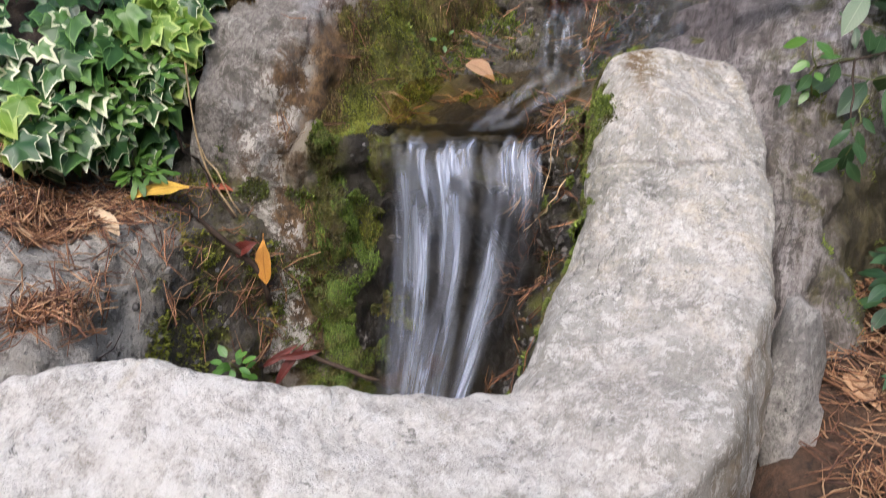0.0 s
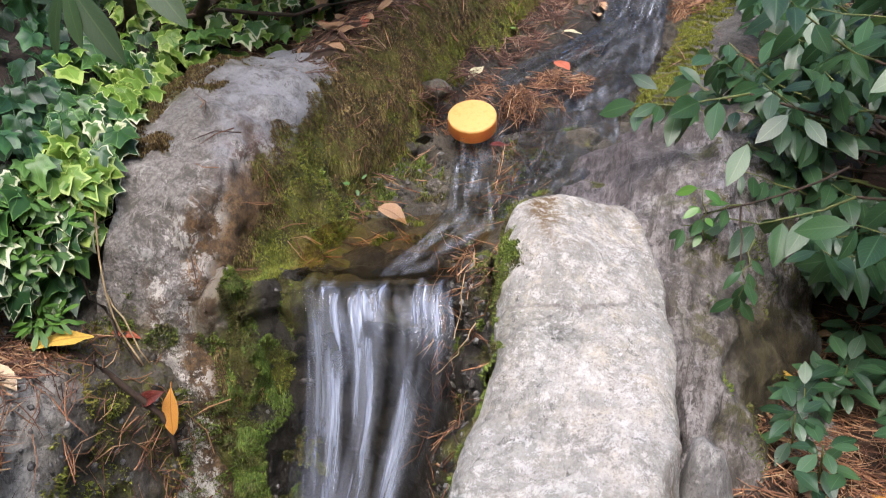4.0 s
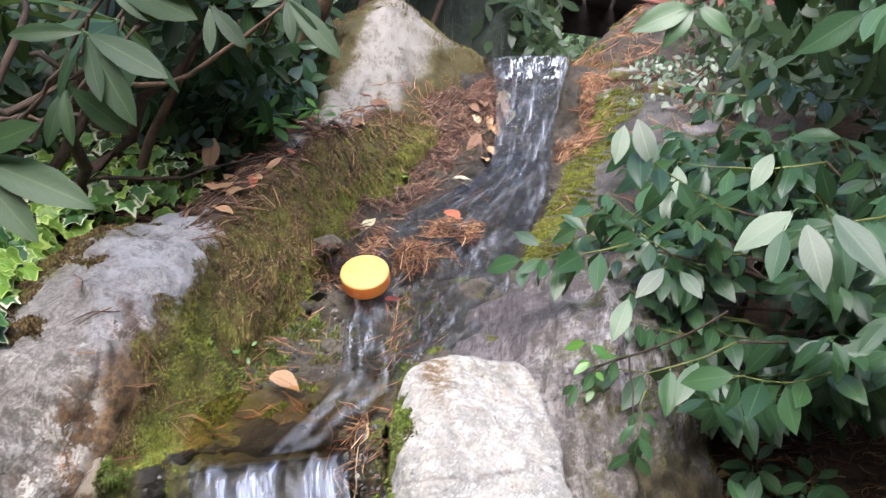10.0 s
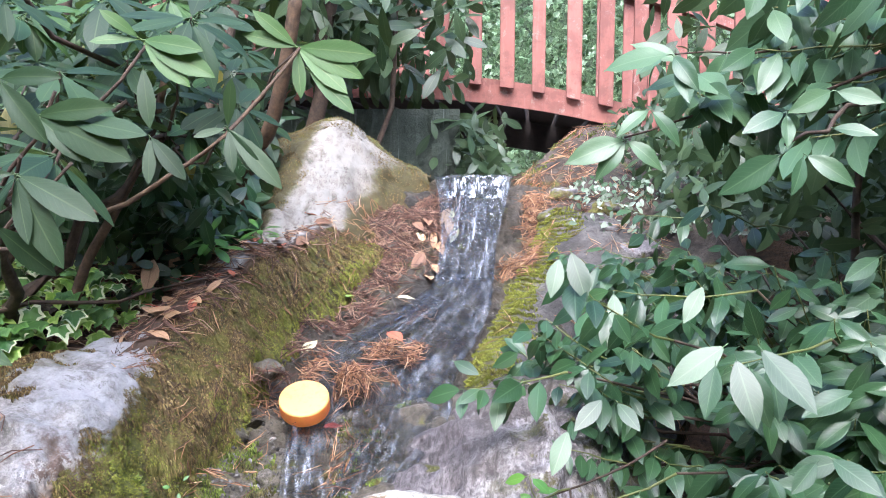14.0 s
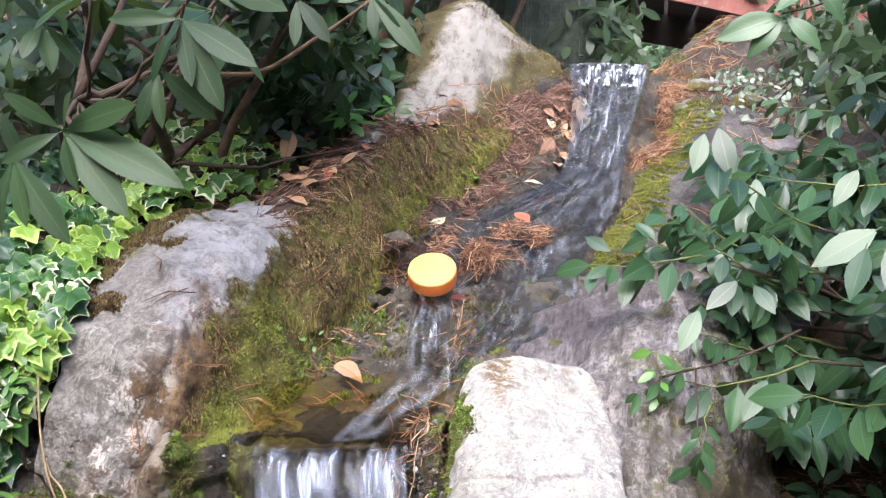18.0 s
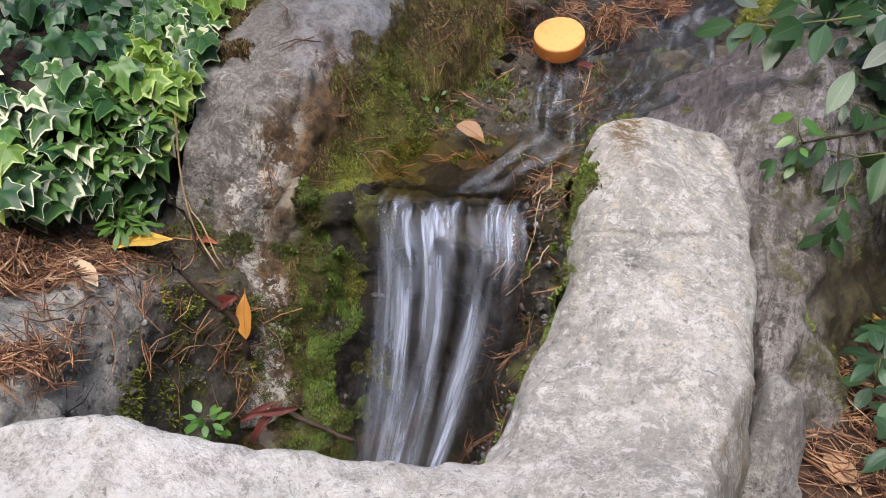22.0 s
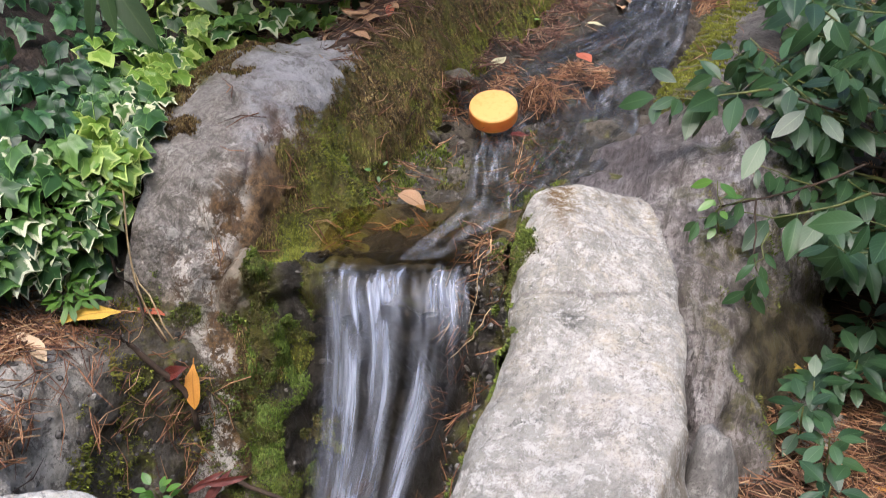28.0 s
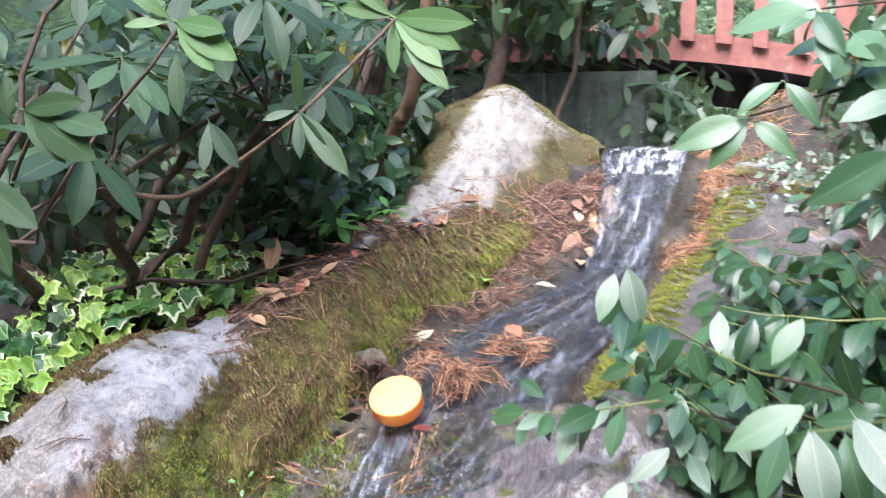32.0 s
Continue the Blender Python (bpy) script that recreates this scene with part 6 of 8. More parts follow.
# viburnum-like shrub on the right bank
rl = random.Random(5)
shrub = Plant("evergreen_shrub", (0.75, 1.7, ground_z(0.75, 1.7)), "dense evergreen shrub with glossy oval leaves", "shrub", 300)
sroot = Vector((0.75, 1.7, ground_z(0.75, 1.7)))
SC, SR = Vector((0.80, 1.78, 1.15)), Vector((0.76, 0.66, 0.40))
KEY_TWIGS = [((0.45, 2.1, 1.42), (0.25, 2.05, 1.44)), ((0.5, 2.25, 1.5), (0.33, 2.25, 1.52)), ((0.45, 1.75, 1.3), (0.2, 1.85, 1.3)), ((0.6, 1.9, 1.5), (0.42, 1.8, 1.55)),
             ((0.4, 1.75, 1.33), (0.2, 1.72, 1.36)), ((0.45, 1.85, 1.38), (0.26, 1.88, 1.42)), ((0.5, 2.0, 1.4), (0.33, 2.0, 1.48)), ((0.35, 1.6, 1.25), (0.14, 1.58, 1.25)),
             ((0.15, 1.50, 1.29), (-0.01, 1.43, 1.275)), ((0.3, 1.42, 1.36), (0.15, 1.30, 1.465)), ((0.3, 1.36, 1.18), (0.10, 1.37, 1.115)),
             ((0.5, 1.35, 1.38), (0.33, 1.19, 1.375)), ((0.45, 1.55, 1.42), (0.22, 1.52, 1.42)), ((0.45, 1.3, 1.17), (0.28, 1.22, 1.18)),
             ((0.55, 1.2, 1.25), (0.43, 1.08, 1.30))]
for a, b in KEY_TWIGS:
    shrub.stem(bend(sroot + Vector((0, 0, 0.1)), a, -0.04, 7, 0.015, rl), 0.004, 0.002)
    twig(shrub, rl, a, b, 4, 0.068, laurel_leaf)
for k in range(380):
    d = rand_dir(rl)
    d = Vector((d.x if d.x < 0.3 else -d.x * 0.6, -abs(d.y) if k % 6 else d.y, d.z * 0.95)).normalized()
    tip = SC + Vector((d.x * SR.x, d.y * SR.y, d.z * SR.z)) * (rl.uniform(0.86, 1.06) if k < 210 else rl.uniform(0.55, 0.9))
    if tip.x < 0.02 or tip.z < ground_z(tip.x, tip.y) + 0.04 or (tip.x < 0.22 and tip.y < 1.36 and tip.z < 1.2) or tip.z > 1.6 - 0.075 * tip.y or tip.z < 1.63 - 0.44 * (tip.y - 0.11):
        continue
    out = Vector((d.x, d.y, d.z * 0.6 + 0.25)).normalized()
    a = tip - out * rl.uniform(0.12, 0.2)
    if k < 40:
        shrub.stem(bend(sroot + Vector((rl.uniform(-0.05, 0.05), 0, 0.05)), a, -0.02, 6, 0.02, rl), 0.005, 0.0025)
    twig(shrub, rl, a, tip, rl.randint(3, 6), rl.uniform(0.05, 0.074), laurel_leaf)
# broad leaves that hang free in front of the mass
FACING = [((0.127, 1.294, 1.49), (0.116, 1.263, 1.441)),
          ((0.143, 1.284, 1.499), (0.163, 1.251, 1.438)),
          ((-0.026, 1.444, 1.314), (0.015, 1.418, 1.301)),
          ((0.015, 1.427, 1.276), (-0.016, 1.395, 1.261)),
          ((0.322, 1.195, 1.396), (0.251, 1.173, 1.351)),
          ((0.307, 1.164, 1.379), (0.288, 1.128, 1.324)),
          ((0.328, 1.151, 1.389), (0.344, 1.103, 1.32)),
          ((0.363, 1.175, 1.397), (0.415, 1.119, 1.337)),
          ((0.365, 1.198, 1.407), (0.345, 1.184, 1.457)),
          ((0.318, 1.309, 1.454), (0.289, 1.282, 1.408)),
          ((0.189, 1.316, 1.294), (0.149, 1.283, 1.259)),
          ((0.211, 1.314, 1.291), (0.238, 1.277, 1.264)),
          ((0.143, 1.307, 1.251), (0.121, 1.265, 1.201)),
          ((0.393, 1.065, 1.3), (0.361, 1.039, 1.273)),
          ((0.409, 1.062, 1.305), (0.443, 1.014, 1.286))]
for a, b in FACING:
    a, b = Vector(a), Vector(b)
    q = (b - a).length * 0.95
    shrub.left += 1
    shrub.leaf(laurel_leaf[2], frame_of(a, b - a, Vector((rl.uniform(-0.6, 0.3), -1.0, 0.35)), q, q * 0.9))
for k in range(34):
    tip = Vector((rl.uniform(0.16, 0.7), rl.uniform(1.7, 2.45), 0))
    tip.z = min(1.27 + 0.36 * (tip.y - 1.8) + rl.uniform(0.0, 0.16) - 0.1 * max(0, 0.3 - tip.x), 1.6 - 0.075 * tip.y + rl.uniform(-0.06, 0.0))
    twig(shrub, rl, tip + Vector((0.13, 0.06, -0.05)), tip, 4, rl.uniform(0.05, 0.07), laurel_leaf)
shrub.close()

# upper shrub leaning in from the right
pale_m = leaf_mat("overhanging_shrub_leaf", (0.04, 0.1, 0.045), (0.13, 0.225, 0.105), (0.2, 0.29, 0.15), 0.36, ribs=0.08, shine=0.5, quilt=4.0)
pale_leaf = [blade("leaf", pale_m, ELLIPTIC, f, d, w) for f, d, w in ((0.2, 0.1, 0.006), (0.3, 0.22, 0.014), (0.45, 0.3, 0.01))]
ru = random.Random(8)
upper = Plant("overhanging_shrub", (1.15, 2.0, ground_z(1.15, 2.0)), "tall evergreen shrub with long green leaves overhanging the bank", "shrub", 260)
uroot = Vector((1.15, 2.0, ground_z(1.15, 2.0)))
ub = [Vector((0.85, 1.85, 1.75)), Vector((0.75, 1.9, 2.05)), Vector((0.95, 1.5, 1.85)), Vector((0.62, 2.0, 1.65))]
for h in ub:
    upper.stem(bend(uroot, h, -0.03, 8, 0.02, ru), 0.009, 0.004)
upper.stem(smooth_rows([(0.75, 1.95, 1.2), (0.735, 1.936, 1.54), (0.737, 1.936, 1.607), (0.701, 1.892, 1.716), (0.64, 1.85, 1.819)], 14), 0.009, 0.005)
for tip in ((0.43, 1.62, 1.76), (0.5, 1.5, 1.72), (0.6, 1.45, 1.78), (0.55, 1.7, 1.9), (0.7, 1.4, 1.86), (0.62, 1.55, 1.98), (0.75, 1.45, 1.72), (0.85, 1.4, 1.78)):
    tip = Vector(tip)
    h = min(ub, key=lambda q: (q - tip).length)
    upper.stem(bend(h, tip, -0.01, 6, 0.012, ru), 0.005, 0.0022, wood_m)
    for k in range(4):
        s = tip + Vector((ru.uniform(-0.12, 0.12), ru.uniform(-0.1, 0.1), ru.uniform(-0.09, 0.09)))
        twig(upper, ru, s.lerp(h, 0.35) + Vector((0.05, 0, 0)), s, 5, ru.uniform(0.065, 0.095), pale_leaf, 0.01, 0.0027)
for k in range(190):
    tip = Vector((ru.uniform(0.6, 1.7), ru.uniform(1.4, 2.5), ru.uniform(1.72, 2.35)))
    twig(upper, ru, tip + Vector((0.16, 0.05, 0.03)), tip, 5, ru.uniform(0.065, 0.095), pale_leaf, 0.01, 0.0027)
# unseen upper twigs, added to keep light off the shrub below
for k in range(70):
    tip = Vector((ru.uniform(0.7, 1.7), ru.uniform(1.1, 1.9), ru.uniform(2.05, 2.65)))
    twig(upper, ru, tip + Vector((0.16, 0.05, 0.03)), tip, 5, ru.uniform(0.07, 0.09), pale_leaf, 0.01, 0.0027)
for a, b in (((0.7, 1.75, 1.85), (0.32, 1.75, 1.82)), ((0.7, 1.8, 1.72), (0.36, 1.72, 1.74)), ((0.75, 1.6, 1.95), (0.45, 1.6, 1.92))):
    twig(upper, ru, a, b, 5, 0.09, pale_leaf, 0.01, 0.0035)
upper.stem(bend((0.6, 1.5, 1.72), (0.39, 1.21, 1.64), 0.0, 7, 0.008, ru), 0.004, 0.002, wood_m)
upper.stem(bend((0.5, 1.7, 1.75), (0.24, 1.59, 1.665), 0.0, 7, 0.008, ru), 0.0035, 0.0016, wood_m)
for node, tips in (((0.242, 1.585, 1.661), [(0.144, 1.555, 1.628), (0.194, 1.555, 1.602), (0.30, 1.56, 1.62)]), ((0.28, 1.585, 1.71), [(0.226, 1.555, 1.678), (0.33, 1.56, 1.66)]),
                   ((0.39, 1.22, 1.629), [(0.317, 1.19, 1.582)]), ((0.414, 1.22, 1.629), [(0.465, 1.19, 1.598), (0.40, 1.19, 1.585)]), ((0.392, 1.22, 1.679), [(0.39, 1.19, 1.642), (0.34, 1.19, 1.66)]),
                   ((0.445, 1.22, 1.704), [(0.394, 1.19, 1.681), (0.49, 1.19, 1.69)]), ((0.442, 1.22, 1.66), [(0.484, 1.19, 1.656)])):
    leaves_to(upper, ru, pale_leaf, node, tips, 0.85)
upper.close()

# ivy on the left bank
rv = random.Random(21)
ivy = Plant("variegated_ivy", (-0.9, 1.1, 1.22), "bed of variegated ivy with cream-edged leaves", "ivy", 300)
lim = Plant("yellow_green_ivy", (-0.95, 1.45, 1.27), "patch of bright yellow-green ivy", "ivy", 200)
for k in range(1150):
    a, b = rv.random(), rv.uniform(0.0, 1.0)
    if a > 1.0 - 0.08 * b:
        continue
    p, n = ivyb.at(a, b)
    p = p + n * rv.uniform(0.0, 0.045)
    # upper left corner: leaves thinned and coloured darker to stand in for shade
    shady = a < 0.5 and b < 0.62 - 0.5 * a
    if shady and rv.random() < 0.25 or noise.noise(p * 17) < -0.34:
        continue
    yellow = not shady and ((a < 0.3 + 0.14 * b and b > 0.35 and noise.noise(p * 6) > -0.25) or noise.noise(p * 8) > 0.5)
    down = Vector((rv.uniform(0.0, 1.0), rv.uniform(-1, 0.1), -0.6 + rv.uniform(-0.5, 0.5)))
    up = n + Vector((0.2, -0.3, 0.8)) + rand_dir(rv) * 0.75
    s = rv.choice((rv.uniform(0.02, 0.034), rv.uniform(0.032, 0.052)))
    if a > 0.6 and rv.random() < 0.5:
        continue
    if a > 0.6:
        s, up = rv.uniform(0.03, 0.05), n * 0.5 + Vector((0.15, -0.75, 0.8)) + rand_dir(rv) * 0.6
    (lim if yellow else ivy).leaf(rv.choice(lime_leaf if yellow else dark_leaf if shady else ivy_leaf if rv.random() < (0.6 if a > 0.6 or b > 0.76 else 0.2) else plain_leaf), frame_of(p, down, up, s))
for k in range(16):
    p, n = ivyb.at(rv.uniform(0, 0.95), rv.random())
    q, n2 = ivyb.at(rv.uniform(0, 0.95), rv.random())
    if (p - q).length < 0.4:
        ivy.stem(bend(p + n * 0.01, q + n2 * 0.01, -0.01, 7, 0.012, rv), 0.002, 0.0012)
ivy.close()
lim.close()
low_ivy = Plant("bank_ivy", (-0.9, 1.8, ground_z(-0.9, 1.8)), "trailing ivy with cream-edged leaves under the shrubs", "ivy", 160)
far_bed = Plant("bank_ivy", (-0.85, 2.5, ground_z(-0.85, 2.5)), "dark green ivy covering the bank behind the boulder", "ivy", 120)
for k in range(720):
    x, y = (rv.uniform(-1.15, -0.76), rv.uniform(1.4, 1.98)) if k < 400 else (rv.uniform(-1.25, -0.72), rv.uniform(2.15, 3.0))
    p = Vector((x, y, ground_z(x, y) + rv.uniform(0.03, 0.13)))
    lead = low_ivy if k < 400 else far_bed
    kinds = (ivy_leaf if rv.random() < 0.3 else lime_leaf if rv.random() < 0.6 else plain_leaf) if k < 400 else plain_leaf
    lead.leaf(rv.choice(kinds), frame_of(p, Vector((rv.uniform(-0.4, 0.8), rv.uniform(-1, 0), rv.uniform(-0.5, 0.1))), Vector((0.1, -0.6, 0.8)) + rand_dir(rv) * 0.5, rv.uniform(0.03, 0.05)))
low_ivy.close()
far_bed.close()

# ---- background foliage ----
far_m = leaf_mat("far_leaf", (0.022, 0.05, 0.021), (0.078, 0.128, 0.055), (0.12, 0.16, 0.07), 0.42, island=True)
far_leaf = [blade("leaf", far_m, LANCE, 0.2, 0.15, 0.0)]
far_ivy_m = leaf_mat("far_ivy_leaf", (0.03, 0.075, 0.03), (0.2, 0.32, 0.17), (0.2, 0.3, 0.16), 0.3, island=True, edge=(0.2, 0.3, 0.16))
far_ivy = [ivy_blade("leaf", far_ivy_m, 31)]
rf = random.Random(77)


def thicket(name, count, lo, hi, size, meshes, label, face=(0, -1, 0.5)):
    rest = []
    for k in range(count):
        p = Vector([rf.uniform(a, b) for a, b in zip(lo, hi)])
        way = rand_dir(rf) + Vector((0, -0.2, -0.5))
        rest.append((rf.choice(meshes), frame_of(p, way, Vector(face) + rand_dir(rf) * 0.8, size * rf.uniform(0.7, 1.25))))
    ob = join_leaves(name, rest)
    return tagged(ob, label, "foliage", kind="stuff")


thicket("rhododendron_thicket", 2600, (-2.6, 2.9, 1.72), (-0.82, 4.3, 3.3), 0.12, far_leaf, "dark rhododendron thicket behind the stream")
thicket("rhododendron_thicket", 900, (-0.82, 2.9, 2.0), (-0.42, 4.3, 3.3), 0.12, far_leaf, "dark rhododendron leaves hanging over the pond")
thicket("hanging_branch_leaves", 560, (-0.95, 3.3, 1.99), (-0.2, 4.2, 2.6), 0.11, far_leaf, "leafy branches hanging before the bridge")
thicket("pond_side_leaves", 260, (-0.35, 3.7, 1.6), (-0.04, 4.2, 1.88), 0.09, far_leaf, "drooping leaves at the pond's edge")
thicket("ivy_hedge", 14000, (-3.0, 6.3, 1.3), (3.0, 7.0, 4.0), 0.05, far_ivy, "ivy-covered bank beyond the bridge")
thicket("right_thicket", 1100, (0.55, 2.9, 1.45), (2.6, 4.2, 2.9), 0.11, far_leaf, "shrubs on the bank beyond the stream")
thicket("understory_leaves", 950, (0.45, 2.1, 1.5), (1.5, 3.0, 1.72), 0.075, far_leaf, "dark leaves under the overhanging shrub")
thicket("mound_leaves", 1300, (0.36, 2.6, 1.5), (1.1, 3.4, 1.84), 0.05, far_leaf, "small dark leaves covering the rock mound")
thicket("shaded_foliage", 700, (0.72, 1.85, 1.36), (1.6, 2.5, 1.62), 0.08, far_leaf, "dark leaves in the shade of the overhanging shrub")
thicket("bank_foliage", 1500, (-2.8, 1.75, 1.42), (-1.05, 3.0, 1.8), 0.1, far_leaf, "low dark foliage on the left bank")
white_m = leaf_mat("pale_groundcover_leaf", (0.06, 0.14, 0.06), (0.5, 0.56, 0.46), (0.4, 0.45, 0.35), 0.4, island=True)
white_leaf = [blade("leaf", white_m, OVATE, 0.2, 0.1)]
thicket("groundcover", 950, (0.2, 2.5, 1.44), (0.85, 2.95, 1.6), 0.021, white_leaf, "low pale-leaved groundcover on the rock")
thicket("rock_foot_leaves", 260, (-0.95, 2.45, 1.5), (-0.64, 2.75, 1.74), 0.07, far_leaf, "dark leaves beside the lime-streaked rock")
thicket("bank_edge_leaves", 620, (-1.75, 1.4, 1.3), (-1.05, 2.05, 1.56), 0.075, far_leaf, "dark foliage behind the ivy")
thicket("bank_shoots", 420, (-0.98, 1.98, 1.46), (-0.62, 2.42, 1.64), 0.062, laurel_leaf, "green leafy shoots in front of the lime-streaked rock")
thicket("dark_groundcover", 700, (-1.3, 1.9, 1.33), (-0.65, 2.7, 1.52), 0.055, [blade("leaf", far_m, OVATE, 0.2, 0.1)], "low green groundcover under the shrubs", (0, -0.5, 1))
back_m = Mat("distant_greenery")
back_m.set(back_m.ramp(back_m.noise(3.5, 8, 0.8), (0.38, (0.01, 0.018, 0.008)), (0.6, (0.06, 0.11, 0.04)), (0.75, (0.2, 0.3, 0.14))), 0.9)
back_m.bump(back_m.noise(9, 5, 0.7), 1.0, 0.1)
# the ring's unseen sides and height are added to block low sky light
RING = 120
bv = [((8.0 + 0.5 * noise.noise(Vector((math.sin(t) * 3, math.cos(t) * 3, z)))) * math.sin(t), 1.5 + (8.0 + 0.5 * noise.noise(Vector((math.sin(t) * 3, math.cos(t) * 3, z + 9)))) * math.cos(t), z + (1.2 * noise.noise(Vector((math.sin(t) * 6, math.cos(t) * 6, 4))) if z > 6 else 0)) for z in (-0.3, 1.5, 3.0, 4.5, 6.0, 7.5) for t in np.linspace(0, 2 * math.pi, RING, endpoint=False)]
bf = [(r * RING + c, r * RING + (c + 1) % RING, r * RING + RING + (c + 1) % RING, r * RING + RING + c) for r in range(5) for c in range(RING)]
tagged(new("backdrop", raw_mesh("backdrop", bv, bf, back_m)), "distant dark trees, the ring's unseen sides added to cut low light", "backdrop", kind="structure")
trunks = random.Random(4)
back_rhodo = Plant("background_rhododendron", (-0.9, 3.0, 1.45), "tall dark rhododendron behind the lime-streaked rock", "shrub", 0)
for x, y, h, rad in ((-0.52, 3.3, 1.3, 0.012), (-0.75, 3.2, 1.4, 0.035), (-1.1, 3.0, 1.5, 0.03), (-0.95, 2.5, 1.2, 0.016), (-1.4, 2.6, 1.5, 0.025)):
    back_rhodo.stem(bend((x, y, ground_z(x, y) - 0.03), (x + trunks.uniform(0.1, 0.45), y + 0.2, 1.5 + h), -0.05, 10, 0.02, trunks), rad, rad * 0.6, wood_m, 8)

# ---- moss cushions: short upright shoots on the stone ----
moss_m = Mat("moss_shoots")
isl = moss_m.node("ShaderNodeNewGeometry").outputs["Random Per Island"]
mc = moss_m.mix(isl, (0.09, 0.108, 0.018), (0.36, 0.385, 0.052))
mc = moss_m.mix(moss_m.math("MULTIPLY", moss_m.band(moss_m.noise(24, 4, 0.7), 0.52, 0.62), 0.5), mc, (0.13, 0.085, 0.03))
mc = moss_m.mix(moss_m.math("MULTIPLY", moss_m.band(moss_m.noise(7, 4, 0.6), 0.54, 0.66), 0.8), mc, (0.24, 0.19, 0.05))
moss_m.set(mc, 0.85)
brown_moss_m = Mat("brown_moss_strands")
isl = brown_moss_m.node("ShaderNodeNewGeometry").outputs["Random Per Island"]
mc = brown_moss_m.ramp(isl, (0.0, (0.04, 0.026, 0.012)), (0.5, (0.13, 0.085, 0.034)), (0.85, (0.25, 0.17, 0.06)), (1.0, (0.38, 0.3, 0.12)))
mc = brown_moss_m.mix(brown_moss_m.math("MULTIPLY", brown_moss_m.band(brown_moss_m.noise(13, 5, 0.7), 0.5, 0.6), 0.65), mc, (0.15, 0.15, 0.025))
brown_moss_m.set(mc, 0.85)
fern_m = Mat("bright_moss_shoots")
isl = fern_m.node("ShaderNodeNewGeometry").outputs["Random Per Island"]
fern_m.set(fern_m.mix(fern_m.band(fern_m.noise(14, 4, 0.7), 0.45, 0.6), fern_m.mix(isl, (0.06, 0.11, 0.014), (0.19, 0.27, 0.04)), fern_m.mix(isl, (0.05, 0.055, 0.014), (0.17, 0.17, 0.04))), 0.7)

green_moss_m = Mat("green_moss_shoots")
isl = green_moss_m.node("ShaderNodeNewGeometry").outputs["Random Per Island"]
green_moss_m.set(green_moss_m.mix(green_moss_m.band(green_moss_m.noise(18, 4, 0.7), 0.45, 0.6), green_moss_m.mix(isl, (0.05, 0.075, 0.014), (0.25, 0.33, 0.05)), green_moss_m.mix(isl, (0.05, 0.045, 0.02), (0.2, 0.17, 0.06))), 0.85)


def moss(name, patch, count, u, v, keep, mat, label, size=(0.003, 0.008), seed=1, hang=0.0):
    """Shoots on a stone; with hang they bend down the face as strands."""
    r = random.Random(seed)
    vs, fs = [], []
    for k in range(count):
        a, b = r.uniform(*u), r.uniform(*v)
        p, n = patch.at(a, b)
        p = p + rand_dir(r).cross(n) * r.uniform(0, 0.009)
        if not keep(a + 0.12 * noise.noise(p * 14), b + 0.12 * noise.noise(p * 14 + Vector((5, 5, 5))), noise.noise(p * 20)):
            continue
        thick = 0.55 + 0.9 * max(0.0, noise.noise(p * 33) + 0.3)
        for s in range(3):
            h = r.uniform(*size) * thick
            d = (n + rand_dir(r) * 0.75 + Vector((0, 0, 0.2))).normalized()
            tip = p + d * h
            if hang:
                fall = Vector((0, 0, -1)) - n * -n.z
                d = (n * r.uniform(0.35, 0.8) + rand_dir(r) * 0.4).normalized()
                tip = p + d * h * 0.6 + fall * h * hang * r.uniform(0.6, 1.2)
            w = (d.cross(tip - p + rand_dir(r) * 0.001)).normalized() * h * (0.16 if not hang else 0.1)
            o = len(vs)
            vs += [p - w - n * 0.002, p + w - n * 0.002, p + d * h * 0.6 + w * 0.8, p + d * h * 0.6 - w * 0.8, tip]
            fs += [(o, o + 1, o + 2, o + 3), (o + 3, o + 2, o + 4)]
    ob = new(name, raw_mesh(name, vs, fs, mat, None, False))
    return tagged(ob, label, "moss", kind="stuff")


def moss_edge(a):
    return 0.55 + 0.31 * step(0.56 - a, 0.0, 0.36)


moss("moss", boulder, 44000, (0.05, 1), (0.45, 1), lambda a, b, q: b > moss_edge(a) + 0.04 and q > -0.6, moss_m, "olive-green moss on the boulder's flank", (0.004, 0.009), 2, 0.5)
moss("brown_moss", boulder, 40000, (0.05, 1), (0.42, 1), lambda a, b, q: moss_edge(a) - 0.02 < b < moss_edge(a) + 0.1 + 0.1 * q, brown_moss_m, "brown hanging moss along the boulder's wet edge", (0.004, 0.010), 22, 0.8)
moss("moss", boulder, 30000, (0.0, 0.36), (0, 0.6), lambda a, b, q: a < 0.29 - 0.15 * b and b < 0.5, brown_moss_m, "dry brown moss behind the boulder's crest", seed=3)
moss("brown_moss", mwall, 52000, (0.15, 1), (0, 1), lambda a, b, q: a > 0.24 and a + 0.3 * b < 0.86 + 0.3 * q, brown_moss_m, "brown moss hanging in strands down the bank stone", (0.005, 0.012), 4, 0.9)
moss("moss", mwall, 60000, (0.15, 1), (0, 1), lambda a, b, q: q > -0.6 and a > 0.26 and a + 0.3 * b > 0.72 + 0.3 * q, moss_m, "golden-green moss on the bank stone", (0.004, 0.010), 24, 0.7)
moss("moss", limer, 22000, (0, 1), (0, 1), lambda a, b, q: b > 0.88 - 0.3 * a or a > 0.8 or a < 0.17 or (b < 0.32 and a < 0.5), brown_moss_m, "brown-olive moss on the rock's shoulders", (0.003, 0.008), seed=5, hang=0.8)
